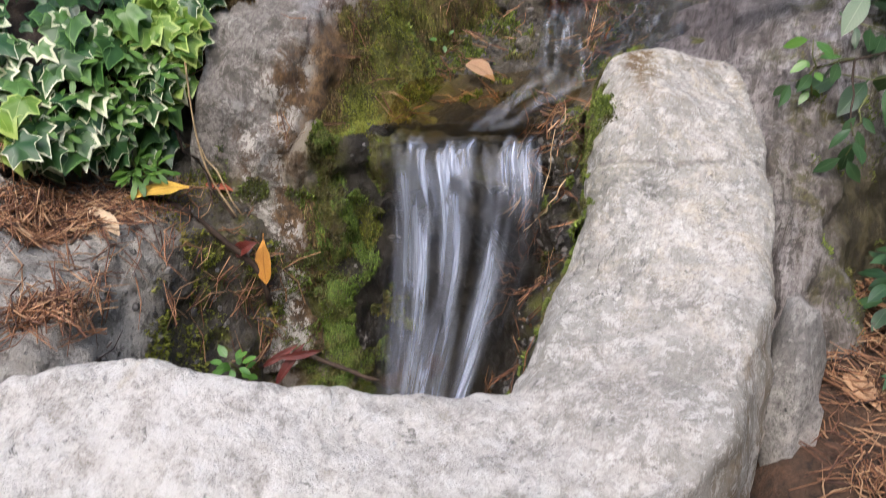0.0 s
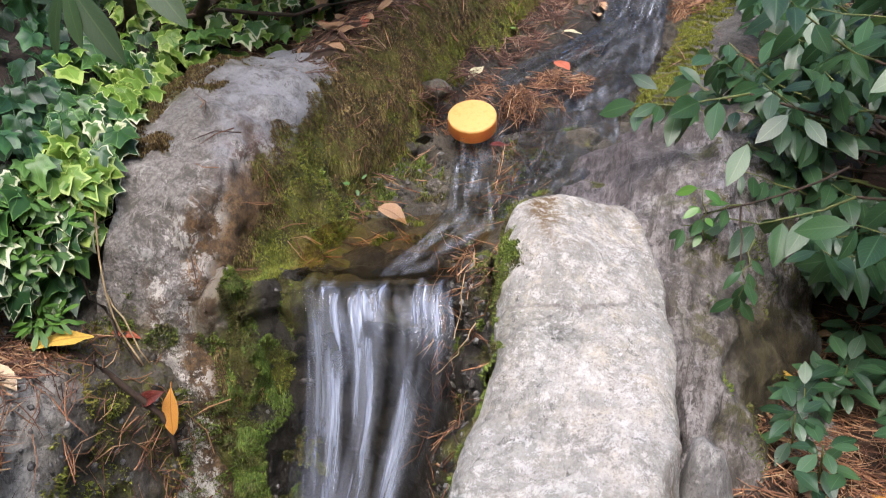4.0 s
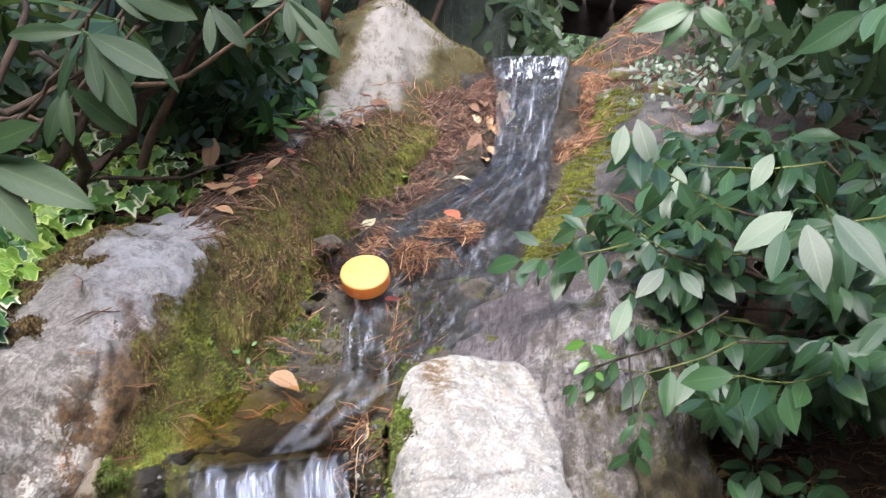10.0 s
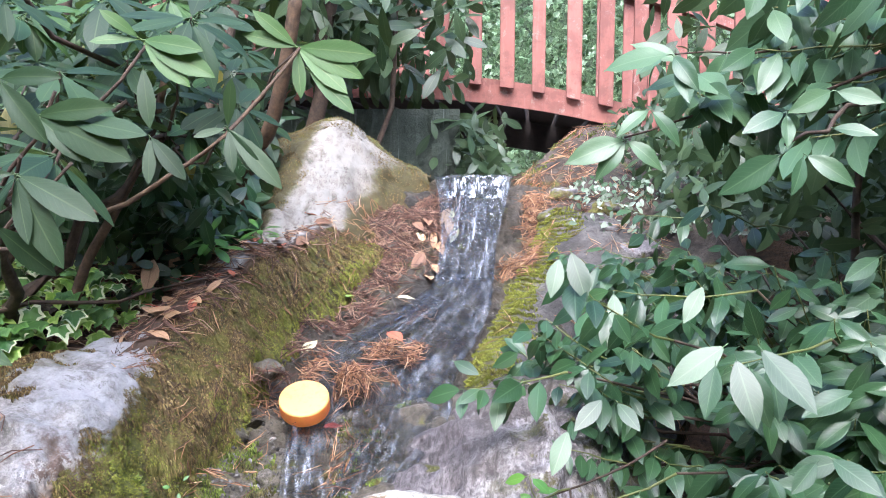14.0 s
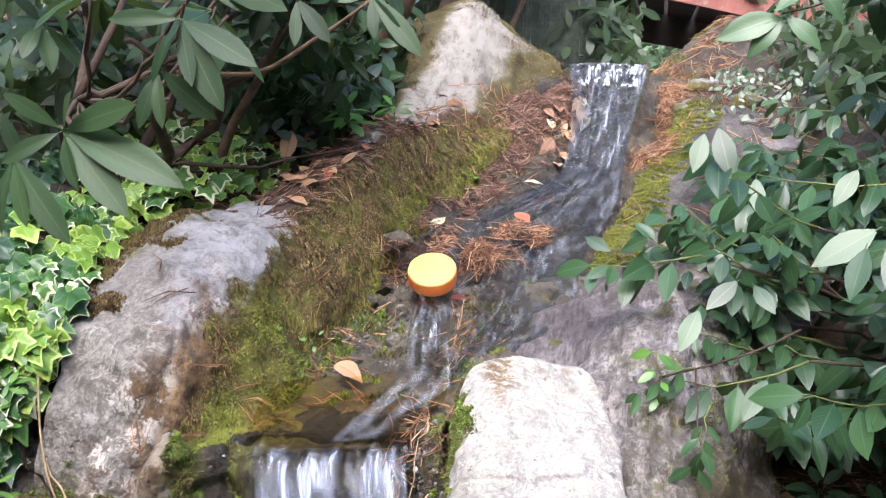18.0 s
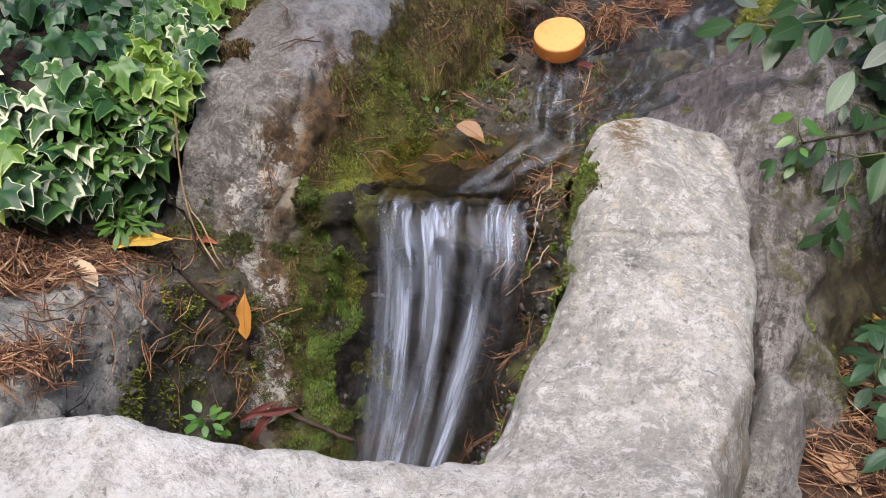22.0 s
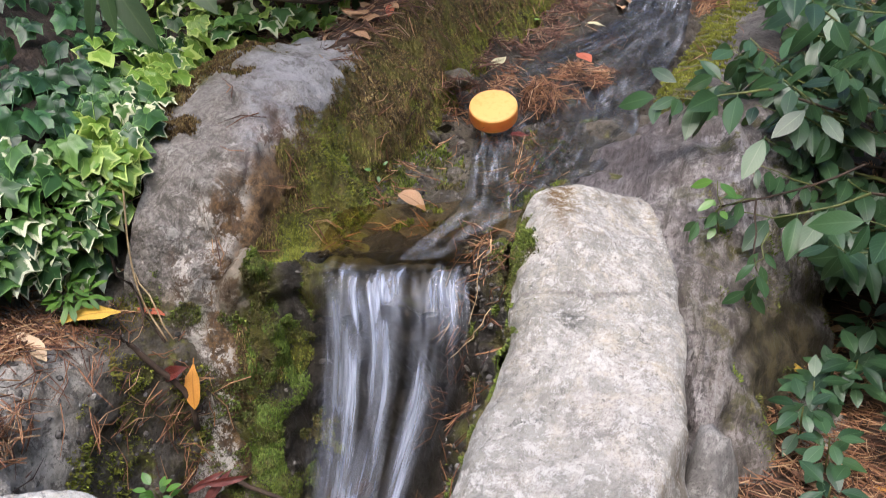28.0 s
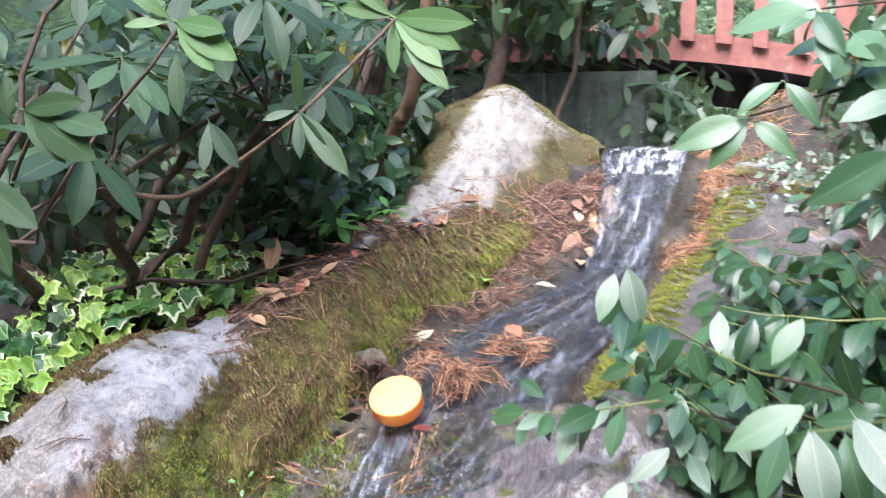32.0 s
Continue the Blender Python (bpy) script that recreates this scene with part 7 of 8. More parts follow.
moss("bright_moss", wall, 46000, (0.02, 0.95), (0.2, 0.5), lambda a, b, q: 0.27 < b < 0.44 and q > 0.08, fern_m, "bright green feathery moss beside the waterfall", (0.004, 0.010), seed=6, hang=0.7)
moss("moss", wall, 20000, (0.0, 0.16), (0.2, 0.46), lambda a, b, q: q > -0.5 and b > 0.27, moss_m, "green moss over the top of the wet wall", (0.004, 0.009), 26, 0.6)
moss("moss", wall, 26000, (0.1, 1), (0.0, 0.36), lambda a, b, q: q > (-0.35 if b > 0.24 else 0.05 if a > 0.4 else 0.45), green_moss_m, "dark moss on the wet wall", seed=7)
moss("moss", wall, 16000, (0.1, 0.9), (0.84, 1.0), lambda a, b, q: q > 0.15 and b > 0.93, green_moss_m, "moss along the rim's inner edge", (0.003, 0.007), seed=8)
moss("bright_moss", bank, 34000, (0.0, 0.6), (0, 1), lambda a, b, q: a < 0.34 and q > -0.7, moss_m, "bright moss strip beside the stream", (0.003, 0.008), seed=9)
moss("moss", ledge, 5000, (0.2, 1), (0.55, 1), lambda a, b, q: q > 0.05 and b > 0.62, moss_m, "thin moss on the damp ledge", seed=10)
moss("moss", mid, 46000, (0.15, 1.0), (0.0, 0.45), lambda a, b, q: q > -0.5 and b < (0.36 - 0.12 * a if a < 0.42 else 0.17), green_moss_m, "moss beside the pool", (0.004, 0.009), seed=12)
moss("moss", crest, 9000, (0, 0.5), (0, 1), lambda a, b, q: q > 0.1 and a < 0.3, green_moss_m, "moss on the rock mound", (0.004, 0.009), seed=13)
moss("moss", mid, 9000, (0.15, 0.6), (0.3, 0.75), lambda a, b, q: q > 0.2 and not 0.42 < b < 0.58, green_moss_m, "moss cushions on the gravel slope", (0.005, 0.011), seed=14)
moss("moss", rim, 24000, (0.12, 0.37), (0.55, 0.99), lambda a, b, q: a + 0.1 * q < 0.28 + 0.08 * step(b, 0.66, 0.88) and q > -0.25, green_moss_m, "dark moss along the rim's inner edge", (0.003, 0.007), seed=18)
moss("moss", boulder, 9000, (0.7, 1), (0.0, 0.8), lambda a, b, q: a > 0.76 and q > 0.05, green_moss_m, "dark moss on the boulder's damp foot", (0.003, 0.008), seed=19)
moss("moss", slab, 9000, (0.35, 0.9), (0.45, 1), lambda a, b, q: q > 0.15 and b > 0.62, green_moss_m, "thin dark moss on the slab", (0.002, 0.005), seed=15)
moss("moss", boulder, 14000, (0.1, 1), (0.4, 1), lambda a, b, q: b > 0.8 and q > -0.2, green_moss_m, "greener moss where the boulder meets the water", (0.005, 0.012), seed=16)

# ---- pine needles ----
needle_m = Mat("dry_pine_needle")
isl = needle_m.node("ShaderNodeNewGeometry").outputs["Random Per Island"]
needle_m.set(needle_m.ramp(isl, (0.0, (0.05, 0.025, 0.018)), (0.35, (0.19, 0.085, 0.045)), (0.7, (0.36, 0.18, 0.085)), (1.0, (0.54, 0.36, 0.2))), 0.6)


litter_needle_m = Mat("old_pine_needle")
isl = litter_needle_m.node("ShaderNodeNewGeometry").outputs["Random Per Island"]
litter_needle_m.set(litter_needle_m.ramp(isl, (0.0, (0.035, 0.018, 0.014)), (0.4, (0.12, 0.058, 0.04)), (0.75, (0.23, 0.12, 0.08)), (1.0, (0.46, 0.32, 0.21))), 0.65)


def needles(name, spots, label, seed, mat=None):
    """Bundles of two or three long needles lying on the surfaces given as (sampler, count, reach)."""
    r = random.Random(seed)
    vs, fs = [], []
    for sample, count in spots:
        for k in range(count):
            p, n = sample(r)
            p = p + n * r.uniform(0.002, 0.009)
            t = n.cross(rand_dir(r)).normalized()
            for s in range(r.choice((1, 2, 2, 3))):
                d = (t + rand_dir(r) * 0.22 + n * r.uniform(-0.05, 0.1)).normalized()
                length, curl = r.uniform(0.03, 0.075), n.cross(d) * r.uniform(-0.012, 0.012)
                w = r.uniform(0.0006, 0.001)
                o = len(vs)
                for f in (0.0, 0.5, 1.0):
                    c = p + d * length * (f - 0.5) + curl * (1 - (2 * f - 1) ** 2) + n * 0.002
                    ww = w * (1.0, 1.0, 0.35)[int(f * 2)]
                    x = n.cross(d).normalized()
                    vs += [c + x * ww, c - x * ww, c + n * ww * 1.7]
                for q in (0, 3):
                    fs += [(o + q + a, o + q + b, o + q + b + 3, o + q + a + 3) for a, b in ((0, 1), (1, 2), (2, 0))]
    ob = new(name, raw_mesh(name, vs, fs, mat or needle_m))
    return tagged(ob, label, "pine needles", kind="stuff")


def on(patch, u, v):
    return lambda r: patch.at(r.uniform(*u), r.uniform(*v))


def near(patch, u, v, du, dv):
    return lambda r: patch.at(min(1, max(0, r.gauss(u, du))), min(1, max(0, r.gauss(v, dv))))


def on_ground(x, y):
    def pick(r):
        a, b = r.uniform(*x), r.uniform(*y)
        return Vector((a, b, ground_z(a, b) + 0.003)), Vector((0, 0, 1))
    return pick


needles("pine_needles", [(on(bed, (0.2, 0.72), (0.0, 0.36)), 1700), (near(bed, 0.35, 0.35, 0.1, 0.07), 300), (near(bed, 0.66, 0.5, 0.02, 0.05), 60)], "drift of brown pine needles beside the stream", 1, litter_needle_m)
needles("pine_needles", [(near(streamp, 0.66, 0.36, 0.035, 0.07), 40), (near(streamp, 0.5, 0.45, 0.03, 0.05), 70), (near(streamp, 0.55, 0.66, 0.03, 0.03), 40), (near(streamp, 0.6, 0.02, 0.08, 0.03), 70), (near(bed, 0.93, 0.1, 0.04, 0.07), 50), (near(bed, 0.3, 0.93, 0.06, 0.04), 160), (near(bed, 0.45, 0.86, 0.02, 0.03), 70)], "clumps of pine needles caught in the stream", 2)
needles("pine_needles", [(near(ledge, 0.43, 0.36, 0.045, 0.08), 420), (near(ledge, 0.77, 0.34, 0.03, 0.05), 90), (on(ledge, (0.1, 0.9), (0.1, 0.95)), 110), (near(ledge, 0.75, 0.9, 0.1, 0.08), 30)], "pine needles on the damp ledge", 3)
needles("pine_needles", [(on_ground((0.16, 0.7), (0.7, 1.7)), 900), (on_ground((0.18, 0.5), (0.9, 1.5)), 800)], "pine needles on the soil at the rim's foot", 4)
needles("pine_needles", [(on(mwall, (0.0, 0.3), (0, 1)), 120), (on(mwall, (0.3, 1), (0, 1)), 70), (on(boulder, (0.3, 0.95), (0.3, 1)), 26), (on(limer, (0.5, 1), (0.5, 1)), 120)], "pine needles scattered over the stones", 5)
needles("pine_needles", [(on_ground((-1.1, -0.6), (1.5, 2.6)), 700), (on(mid, (0.25, 0.7), (0.0, 0.4)), 90), (near(mid, 0.35, 0.62, 0.1, 0.04), 40), (on(wall, (0.05, 0.8), (0.8, 1.0)), 90), (on(crest, (0.2, 1), (0, 0.4)), 160), (on(bank, (0.45, 1), (0, 1)), 130)], "pine needles on the bank and the wet stones", 6)



def mound(at, radii):
    """Spots on the upper half of a small heap."""
    def pick(r):
        d = rand_dir(r)
        d.z = abs(d.z)
        return Vector(at) + Vector((d.x * radii[0], d.y * radii[1], d.z * radii[2])), Vector((d.x / radii[0], d.y / radii[1], d.z / radii[2])).normalized()
    return pick


needles("pine_needles", [(mound((-0.262, 1.79, 1.16), (0.026, 0.03, 0.055)), 80), (mound((-0.215, 1.83, 1.175), (0.03, 0.02, 0.025)), 30)], "heap of orange pine needles caught beside the orange disc", 41)
needles("pine_needles", [(mound((-0.425, 1.77, 1.185), (0.035, 0.02, 0.02)), 40), (mound((-0.41, 1.95, 1.21), (0.035, 0.05, 0.015)), 35)], "brown needles caught behind the orange disc", 42, litter_needle_m)

# ---- single fallen leaves, each a thing ----


def dry_mat(name, a, b, rough=0.6):
    m = Mat(name)
    u, v = m.uv()
    c = m.mix(m.band(m.noise(50, 5, 0.7), 0.35, 0.65), a, b)
    c = m.mix(m.math("MULTIPLY", m.band(m.math("ABSOLUTE", m.math("SUBTRACT", u, 0.5)), 0.06, 0.01), 0.6), c, tuple(x * 0.5 for x in a))
    c = m.mix(m.math("MULTIPLY", m.band(m.noise(25, 5, 0.8), 0.6, 0.68), 0.6), c, tuple(x * 0.3 for x in a))
    m.bump(m.noise(80, 4, 0.7), 0.4, 0.003)
    return m.set(c, rough)


tan_m = dry_mat("tan_dry_leaf", (0.36, 0.2, 0.1), (0.5, 0.32, 0.18))
pale_tan_m = dry_mat("pale_tan_leaf", (0.55, 0.4, 0.24), (0.66, 0.5, 0.32))
yel_m = dry_mat("yellow_leaf", (0.55, 0.3, 0.04), (0.68, 0.46, 0.08))
red_leaf_m = dry_mat("red_leaf", (0.4, 0.09, 0.045), (0.5, 0.16, 0.08))
ora_m = dry_mat("orange_leaf", (0.5, 0.2, 0.03), (0.6, 0.3, 0.05))
cream_m = dry_mat("cream_leaf", (0.5, 0.46, 0.26), (0.62, 0.58, 0.36))
brown_m = dry_mat("brown_leaf", (0.16, 0.08, 0.045), (0.25, 0.14, 0.08))
dark_red_m = dry_mat("dark_red_leaf", (0.10, 0.02, 0.015), (0.16, 0.035, 0.025), 0.35)
green_leaf_m = dry_mat("fresh_green_leaf", (0.16, 0.3, 0.05), (0.24, 0.4, 0.08))
dm = {}


def fallen(name, at, way, size, mat, label, shape=LANCE, wide=1.0, fold=0.5, curl=0.25, up=(0, -0.2, 1)):
    key = (mat.m.name, shape is LANCE, fold, curl)
    if key not in dm:
        dm[key] = blade("fallen_leaf", mat, shape, fold, curl, 0.02, 0.14)
    ob = new(name, dm[key])
    ob.matrix_world = frame_of(Vector(at) - Vector(way).normalized() * size * 0.5 + Vector((0, 0, 0.006)), way, up, size, size * wide)
    return tagged(ob, label, "leaf", "fallen leaves")


fallen("dry_leaf", (-0.387, 1.375, 1.075), (1, -0.2, 0.05), 0.05, tan_m, "curled tan dry leaf on the wet shelf", OVATE, 1.6, 0.9, 0.5)
fallen("yellow_leaf", (-0.69, 0.935, 0.998), (1, 0.9, 0.35), 0.075, yel_m, "bright yellow fallen leaf on the ledge", LANCE, 1.3, 0.3)
fallen("red_leaf", (-0.665, 1.03, 0.968), (1, 0.2, 0), 0.05, red_leaf_m, "small red fallen leaf", OVATE, 0.9, 0.2)
fallen("orange_leaf", (-0.582, 1.0, 0.87), (0.15, -0.45, -0.8), 0.065, ora_m, "orange fallen leaf hanging on a stick", LANCE, 1.2, 0.4, 0.2, (0, -1, 0.3))
fallen("brown_leaf", (-0.607, 0.985, 0.895), (-0.8, -0.2, -0.35), 0.055, dark_red_m, "dark brown folded leaf on a stick", LANCE, 1.1, 0.9, 0.5, (0, -1, 0.5))
fallen("cream_leaf", (-0.705, 0.845, 0.992), (1, -0.35, -0.1), 0.062, pale_tan_m, "pale cream fallen leaf among needles", LANCE, 1.1, 0.4)
fallen("brown_leaf", (-0.738, 1.005, 1.062), (0.05, -0.3, -1), 0.095, tan_m, "long tan dry leaf standing below the ivy", LANCE, 0.95, 0.5, 0.2, (0.3, -1, 0))
fallen("cream_leaf", (-0.388, 1.94, 1.225), (0.3, 0.6, 0.3), 0.055, cream_m, "pale cream leaf beside the stream", OVATE, 0.9, 0.3, 0.1, (0, -0.8, 1))
fallen("cream_leaf", (-0.225, 2.27, 1.29), (1, 0.3, 0.1), 0.045, cream_m, "cream leaf at the foot of the upper fall", OVATE, 1.1, 0.3)
fallen("green_leaf", (-0.372, 2.275, 1.29), (0.3, 1, 0.2), 0.03, green_leaf_m, "small fresh green leaf on the needles", OVATE, 1.3, 0.2)
fallen("tan_leaf", (-0.736, 1.915, 1.375), (0.1, 0.3, 1), 0.075, tan_m, "tan leaf standing on the needle bed", LANCE, 1.5, 0.4, 0.1, (0.2, -1, 0.1))
fallen("red_leaf", (-0.205, 1.97, 1.25), (0.6, -0.6, 0), 0.05, red_leaf_m, "red maple-coloured leaf in the stream", OVATE, 1.3, 0.2)
fallen("dark_red_leaf", (-0.275, 1.68, 1.13), (1, 0.3, 0.2), 0.035, dark_red_m, "dark red wet leaf beside the cap", OVATE, 1.2, 0.3)
for at, way, size in (((-0.555, 0.985, 0.70), (0.35, 0.1, 0.8), 0.07), ((-0.535, 0.99, 0.725), (0.9, 0.2, 0.15), 0.06), ((-0.565, 0.98, 0.72), (0.7, 0.1, 0.6), 0.055)):
    fallen("dark_red_leaf", at, way, size, dark_red_m, "narrow dark red leaf curled in the basin", LANCE, 0.6, 0.9, 0.5, (0, -1, 0.3))
fallen("yellow_leaf", (0.238, 1.34, 0.9), (1, 0.2, 0.1), 0.05, yel_m, "yellow fallen leaf on the needles", LANCE, 1.4, 0.3)
fallen("yellow_leaf", (0.3, 1.0, 0.8), (1, -0.4, 0), 0.06, yel_m, "yellow fallen leaf on the needles", LANCE, 1.2, 0.3)
rb = random.Random(15)
for k in range(16):
    p, n = bed.at(rb.uniform(0.28, 0.5), rb.gauss(0.38, 0.04))
    fallen("dry_leaf", p + n * 0.012, Vector((rb.uniform(-0.3, 0.3), rb.uniform(0.2, 1), rb.uniform(0.2, 1))), rb.uniform(0.045, 0.085), rb.choice((tan_m, tan_m, brown_m, cream_m)), "dry leaf in the needle drift", LANCE, 1.1, 0.5, 0.25, (0.3, -1, 0.4))
for k in range(60):
    x, y = rb.uniform(-1.0, -0.62), rb.uniform(1.5, 2.5)
    fallen("dry_leaf", (x, y, ground_z(x, y) + 0.01), Vector((rb.uniform(-1, 1), rb.uniform(-1, 1), rb.uniform(0, 0.4))), rb.uniform(0.05, 0.09), rb.choice((tan_m, tan_m, brown_m)), "brown dry leaf on the soil bank", LANCE, 1.2, 0.5)
for k in range(22):
    x, y = rb.uniform(0.2, 0.7), rb.uniform(0.8, 1.6)
    fallen("dry_leaf", (x, y, ground_z(x, y) + 0.01), Vector((rb.uniform(-1, 1), rb.uniform(-1, 1), rb.uniform(0, 0.3))), rb.uniform(0.04, 0.07), rb.choice((tan_m, ora_m, brown_m)), "dry leaf on the soil under the shrub", OVATE, 0.9, 0.4)

# ---- sticks ----
rs = random.Random(9)


def stick(pts, r0, r1, label, mat=None):
    bm = bmesh.new()
    tube(bm, pts, r0, r1, 6)
    ob = part("stick", bm, mat or wood_m, None)
    tagged(ob, label, "stick")


straw_m = Mat("dry_straw")
straw_m.set(straw_m.ramp(straw_m.noise(60, 3, 0.6), (0.3, (0.3, 0.2, 0.1)), (0.7, (0.5, 0.38, 0.22))), 0.7)
stick(smooth_rows([(-0.765, 0.925, 0.998), (-0.70, 0.95, 0.975), (-0.665, 0.962, 0.956), (-0.629, 0.98, 0.912), (-0.59, 1.0, 0.862), (-0.582, 1.008, 0.80)], 14), 0.0055, 0.0042, "dark wet stick slanting into the basin")
stick(bend((-0.54, 1.03, 0.71), (-0.42, 1.03, 0.69), 0.0, 6, 0.004, rs), 0.004, 0.003, "short wet stick at the foot of the fall")
stick(bend((-0.735, 1.03, 1.06), (-0.62, 1.0, 0.94), 0.0, 8, 0.006, rs), 0.0028, 0.002, "thin brown twig on the boulder's foot")
stick(smooth_rows([(-0.705, 1.05, 1.15), (-0.69, 1.03, 1.062), (-0.672, 1.024, 0.99), (-0.625, 1.012, 0.935)], 12), 0.0016, 0.0012, "pale dry stalk on the boulder", straw_m)
stick(bend((-0.69, 1.035, 1.03), (-0.62, 1.02, 0.935), 0.0, 6, 0.004, rs), 0.0012, 0.001, "pale dry stalk on the boulder", straw_m)
stick(bend((-0.205, 1.2, 1.09), (-0.215, 1.14, 0.98), 0.0, 8, 0.007, rs), 0.001, 0.0007, "dry straw beside the waterfall", straw_m)
stick(bend((-0.18, 1.12, 1.02), (-0.225, 1.09, 0.95), 0.0, 8, 0.006, rs), 0.001, 0.0007, "dry straw beside the waterfall", straw_m)
stick(bend((-0.95, 1.6, 1.33), (-0.6, 1.9, 1.38), 0.0, 8, 0.015, rs), 0.005, 0.003, "dark fallen branch on the bank")

# ---- small seedlings ----
fresh_m = leaf_mat("fresh_seedling_leaf", (0.06, 0.17, 0.024), (0.14, 0.3, 0.05), (0.2, 0.34, 0.1), 0.35)
fresh_leaf = [blade("leaf", fresh_m, OVATE, 0.25, 0.12, 0.004)]
herb_m = leaf_mat("herb_leaf", (0.06, 0.15, 0.02), (0.13, 0.27, 0.035), (0.16, 0.3, 0.06), 0.45)
herb_leaf = [blade("leaf", herb_m, LANCE, 0.1, 0.2, 0.0)]
narrow_leaf = [blade("leaf", fresh_m, LANCE, 0.2, 0.15, 0.0)]


def seedling(name, at, count, size, meshes, label, axis=(0, -0.4, 1), tiers=2, h=0.04):
    r = random.Random(int(abs(at[0]) * 1000) + count)
    pl = Plant(name, at, label, "seedling", 60)
    top = Vector(at) + Vector(axis).normalized() * h
    pl.stem(bend(at, top, 0, 4, 0.001, r), 0.0016, 0.001, green_m, 5)
    for t in range(tiers):
        whorl(pl, r, top.lerp(Vector(at), 0.45 * t), axis, count, size, meshes, 0.3)


seedling("seedling", (-0.562, 0.888, 0.765), 6, 0.02, fresh_leaf, "bright green seedling in the basin's corner", (0, -0.6, 1), 3, 0.035)
for at in ((-0.722, 0.945, 1.0), (-0.712, 0.965, 1.0), (-0.735, 0.955, 1.01)):
    seedling("woodruff", at, 8, 0.024, herb_leaf, "small whorled green herb below the ivy", (0.2, -0.6, 1), 2, 0.03)
seedling("seedling", (-0.63, 2.02, 1.42), 6, 0.06, narrow_leaf, "green seedling on the bank", (0, -0.4, 1), 2, 0.05)
seedling("seedling", (-0.55, 2.12, 1.44), 6, 0.05, narrow_leaf, "green seedling on the bank", (0, -0.4, 1), 2, 0.04)
seedling("seedling", (-0.47, 1.43, 1.1), 3, 0.012, fresh_leaf, "tiny clover-like seedling in the moss", (0.3, -0.8, 0.5), 1, 0.01)
for k, (a, b) in enumerate(((0.3, 0.3), (0.45, 0.25), (0.6, 0.3), (0.5, 0.5), (0.35, 0.55), (0.7, 0.15), (0.25, 0.15), (0.2, 0.4), (0.15, 0.6), (0.4, 0.42), (0.55, 0.4), (0.6, 0.6), (0.3, 0.7), (0.75, 0.4), (0.1, 0.25), (0.45, 0.68), (0.65, 0.05), (0.5, 0.12))):
    p, n = ivyb.at(0.55 + a * 0.45, b + 0.1)
    seedling("woodruff", tuple(p + n * 0.03), 7, 0.024, herb_leaf, "small whorled green herb among the ivy", (0.2, -0.6, 1), 1, 0.02)
sprout = Plant("shrub_sprout", (0.22, 1.42, 0.95), "bright sprout on a bare twig beside the slab", "shoot", 60)
sprout.stem(bend((0.3, 1.45, 1.2), (0.1, 1.32, 1.145), 0.01, 7, 0.006, rs), 0.0022, 0.0015, wood_m)
sprout.stem(bend((0.15, 1.35, 1.155), (0.16, 1.255, 1.08), 0.01, 6, 0.004, rs), 0.0018, 0.001, wood_m)
twig(sprout, rs, (0.105, 1.32, 1.105), (0.092, 1.312, 1.185), 3, 0.034, fresh_leaf, 0.0, 0.0016)
twig(sprout, rs, (0.17, 1.29, 1.125), (0.155, 1.235, 1.06), 3, 0.042, laurel_leaf, 0.0, 0.0016)
twig(sprout, rs, (0.15, 1.35, 1.155), (0.075, 1.3, 1.13), 2, 0.034, laurel_leaf, 0.0, 0.0016)
for at, n, s in (((0.27, 1.27, 0.86), 6, 0.055), ((0.285, 1.17, 0.835), 6, 0.05), ((0.28, 1.08, 0.82), 5, 0.055), ((0.33, 1.33, 0.875), 7, 0.06), ((0.40, 1.2, 0.86), 7, 0.062), ((0.46, 1.1, 0.86), 7, 0.06), ((0.38, 1.02, 0.83), 6, 0.055), ((0.30, 1.33, 0.855), 7, 0.06), ((0.36, 1.46, 0.885), 7, 0.06), ((0.41, 1.35, 0.87), 7, 0.065), ((0.44, 1.43, 0.88), 6, 0.06), ((0.255, 1.22, 0.845), 6, 0.05)):
    seedling("shrub_seedling", at, n, s * 0.75, laurel_leaf, "young evergreen shoot with oval leaves on the soil", (-0.15, -0.5, 1), 2, 0.09)
needles("pine_needles", [(on_ground((-1.15, -0.66), (1.45, 2.3)), 900), (on(mwall, (0.0, 0.32), (0, 0.8)), 260)], "brown needles and bark on the left bank", 17, litter_needle_m)
for k in range(40):
    p, n = mwall.at(rb.uniform(0.0, 0.25), rb.uniform(0.1, 0.8))
    fallen("dry_leaf", p + n * 0.008, Vector((rb.uniform(-1, 1), rb.uniform(-1, 1), rb.uniform(-0.2, 0.3))), rb.uniform(0.04, 0.075), rb.choice((tan_m, brown_m, brown_m, red_leaf_m)), "dry leaf on the bank stone", LANCE, 1.1, 0.4, 0.25, tuple(n))
# stones, gravel and needle tufts on the slopes beside the water
crest_stone_m = rock_mat("crest_stone", (0.11, 0.1, 0.1), (0.26, 0.245, 0.25), 0.1)
moss_over(crest_stone_m, crest_stone_m.band(crest_stone_m.noise(12, 4, 0.6), 0.52, 0.6), 0.2)
for k, (a, b, s) in enumerate(((0.62, 0.12, 0.06), (0.72, 0.3, 0.07), (0.45, 0.2, 0.05), (0.85, 0.2, 0.055), (0.55, 0.42, 0.06), (0.8, 0.5, 0.07))):
    p, n = crest.at(a, b)
    stone(p, (s, s * 0.8, s * 0.6), 80 + k, "mossy grey stone on the bank beside the upper fall", crest_stone_m)
gv, gf = [], []
rg = random.Random(44)
ICO = bmesh.new()
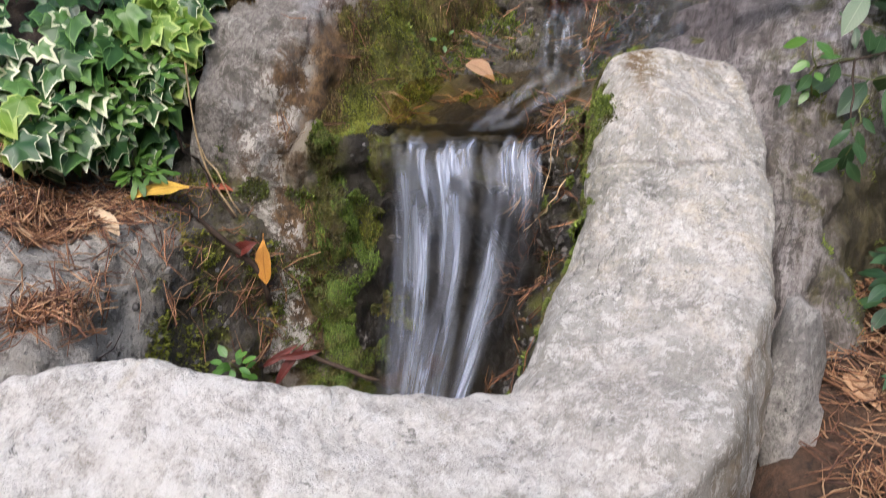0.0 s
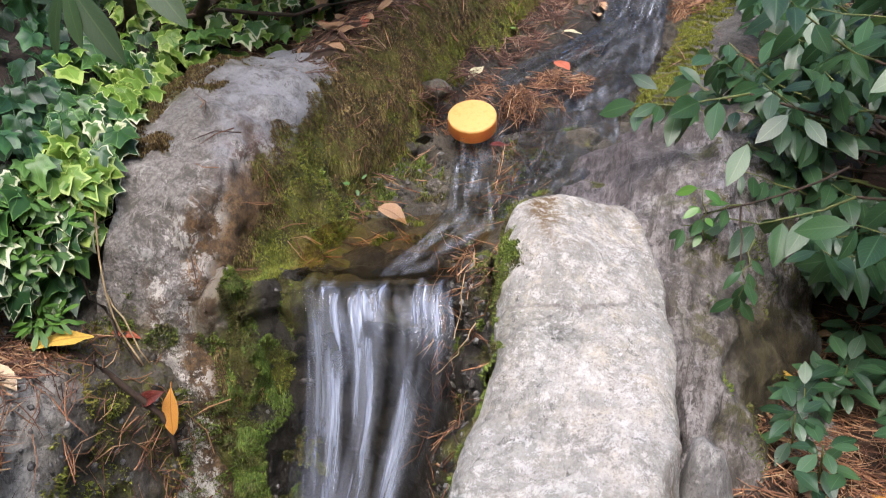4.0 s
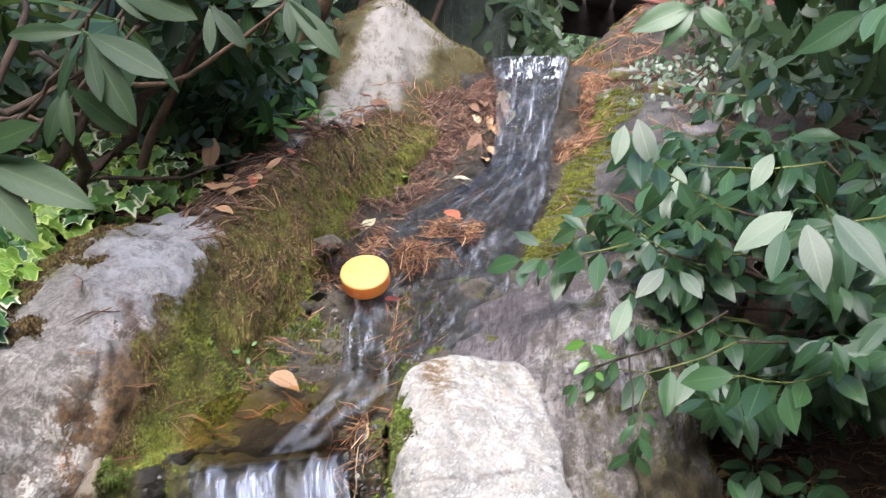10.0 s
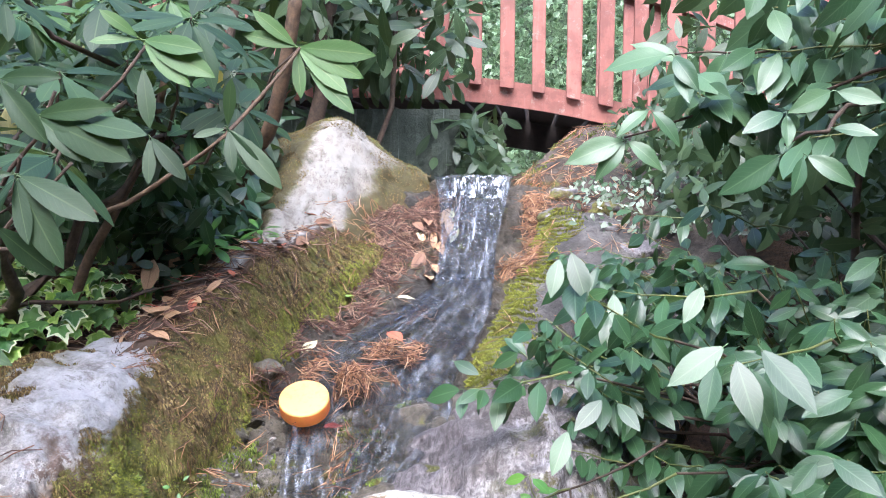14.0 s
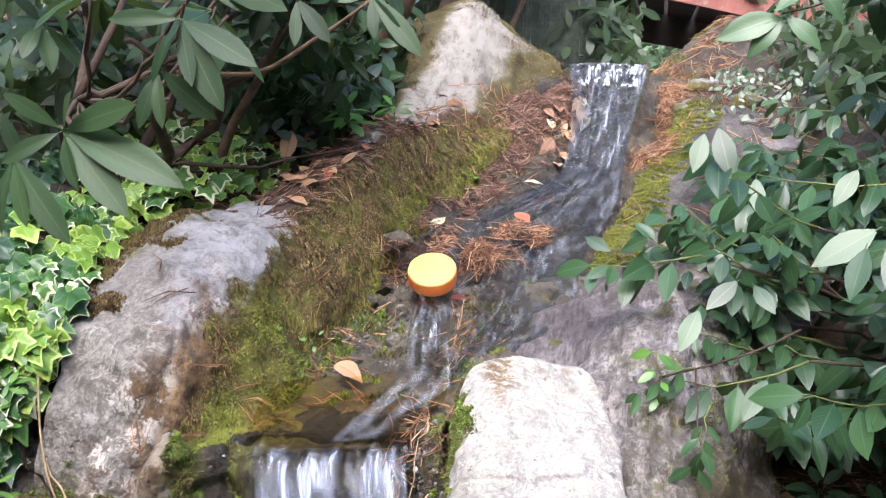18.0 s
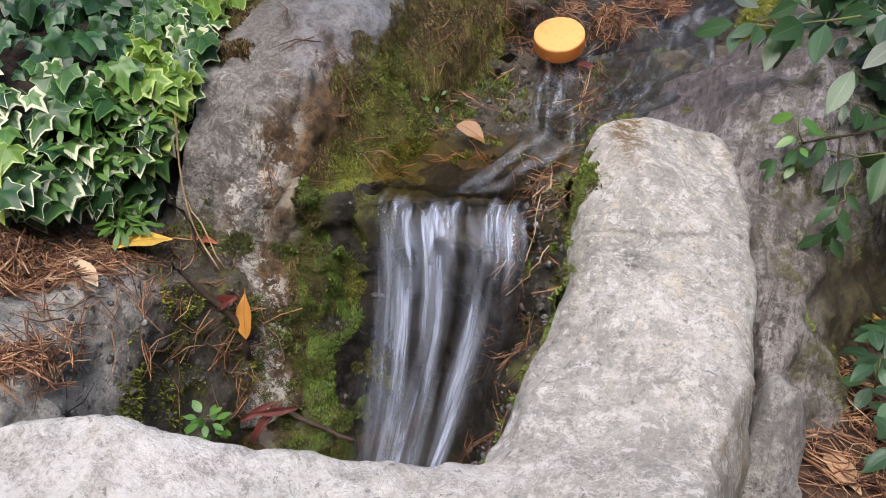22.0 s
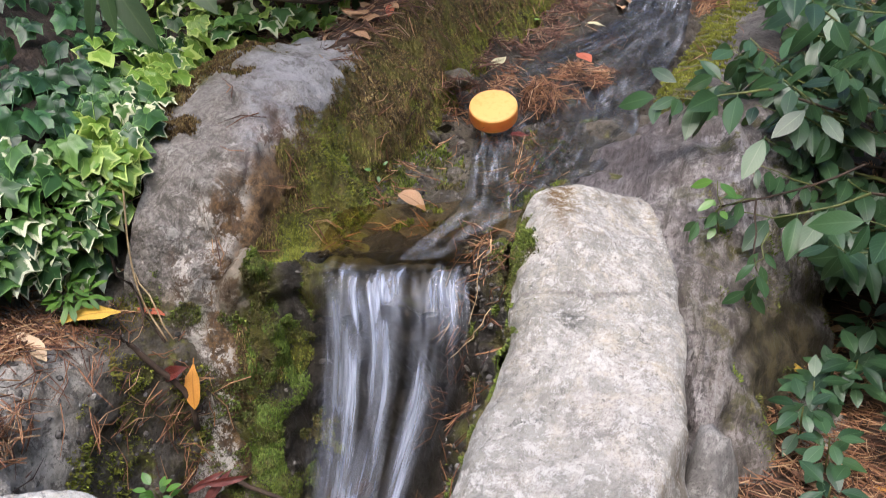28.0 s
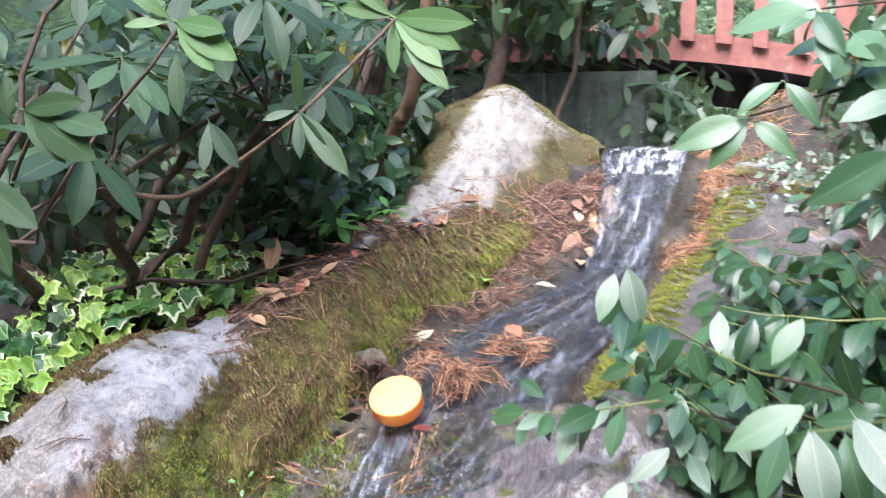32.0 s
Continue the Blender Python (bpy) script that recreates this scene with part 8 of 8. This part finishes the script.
bmesh.ops.create_icosphere(ICO, subdivisions=1, radius=1)
ico_v, ico_f = [q.co.copy() for q in ICO.verts], [tuple(q.index for q in f.verts) for f in ICO.faces]
ICO.free()
for patch, count, u, v in ((mid, 900, (0.15, 0.5), (0.08, 0.72)), (wall, 420, (0.06, 0.95), (0.86, 0.99)), (wall, 40, (0.05, 0.8), (0.34, 0.56)), (bed, 350, (0.55, 0.98), (0.1, 0.95)), (ledge, 200, (0.1, 0.95), (0.4, 1.0))):
    for k in range(count):
        p, n = patch.at(rg.uniform(*u), rg.uniform(*v))
        s = rg.uniform(0.002, 0.0065)
        m = Euler((rg.uniform(0, 6), rg.uniform(0, 6), rg.uniform(0, 6))).to_matrix() @ Matrix.Diagonal((s * rg.uniform(0.8, 1.6), s, s * rg.uniform(0.5, 0.9)))
        o = len(gv)
        gv += [p + m @ (q * rg.uniform(0.8, 1.15)) for q in ico_v]
        gf += [tuple(i + o for i in f) for f in ico_f]
gravel_m = Mat("dark_gravel")
isl = gravel_m.node("ShaderNodeNewGeometry").outputs["Random Per Island"]
gravel_m.set(gravel_m.ramp(isl, (0.0, (0.03, 0.027, 0.023)), (0.6, (0.1, 0.09, 0.078)), (0.93, (0.16, 0.15, 0.14)), (1.0, (0.28, 0.27, 0.25))), 0.45)
tagged(new("gravel", raw_mesh("gravel", gv, gf, gravel_m, None, False)), "dark wet gravel beside the running water", "gravel", kind="stuff")
needles("pine_needles", [(on(ivyb, (0.85, 1.0), (0.0, 1.0)), 160), (near(ledge, 0.36, 0.5, 0.05, 0.1), 70), (near(crest, 0.45, 0.04, 0.12, 0.04), 120), (near(crest, 0.8, 0.05, 0.08, 0.05), 90), (on(crest, (0.1, 0.9), (0.0, 0.7)), 420), (near(bank, 0.08, 0.72, 0.05, 0.05), 90), (on(bank, (0.1, 0.9), (0.1, 0.95)), 50), (near(mid, 0.3, 0.15, 0.08, 0.08), 90), (near(wall, 0.12, 0.92, 0.05, 0.03), 14)], "orange-brown needle tufts caught on the banks", 23)
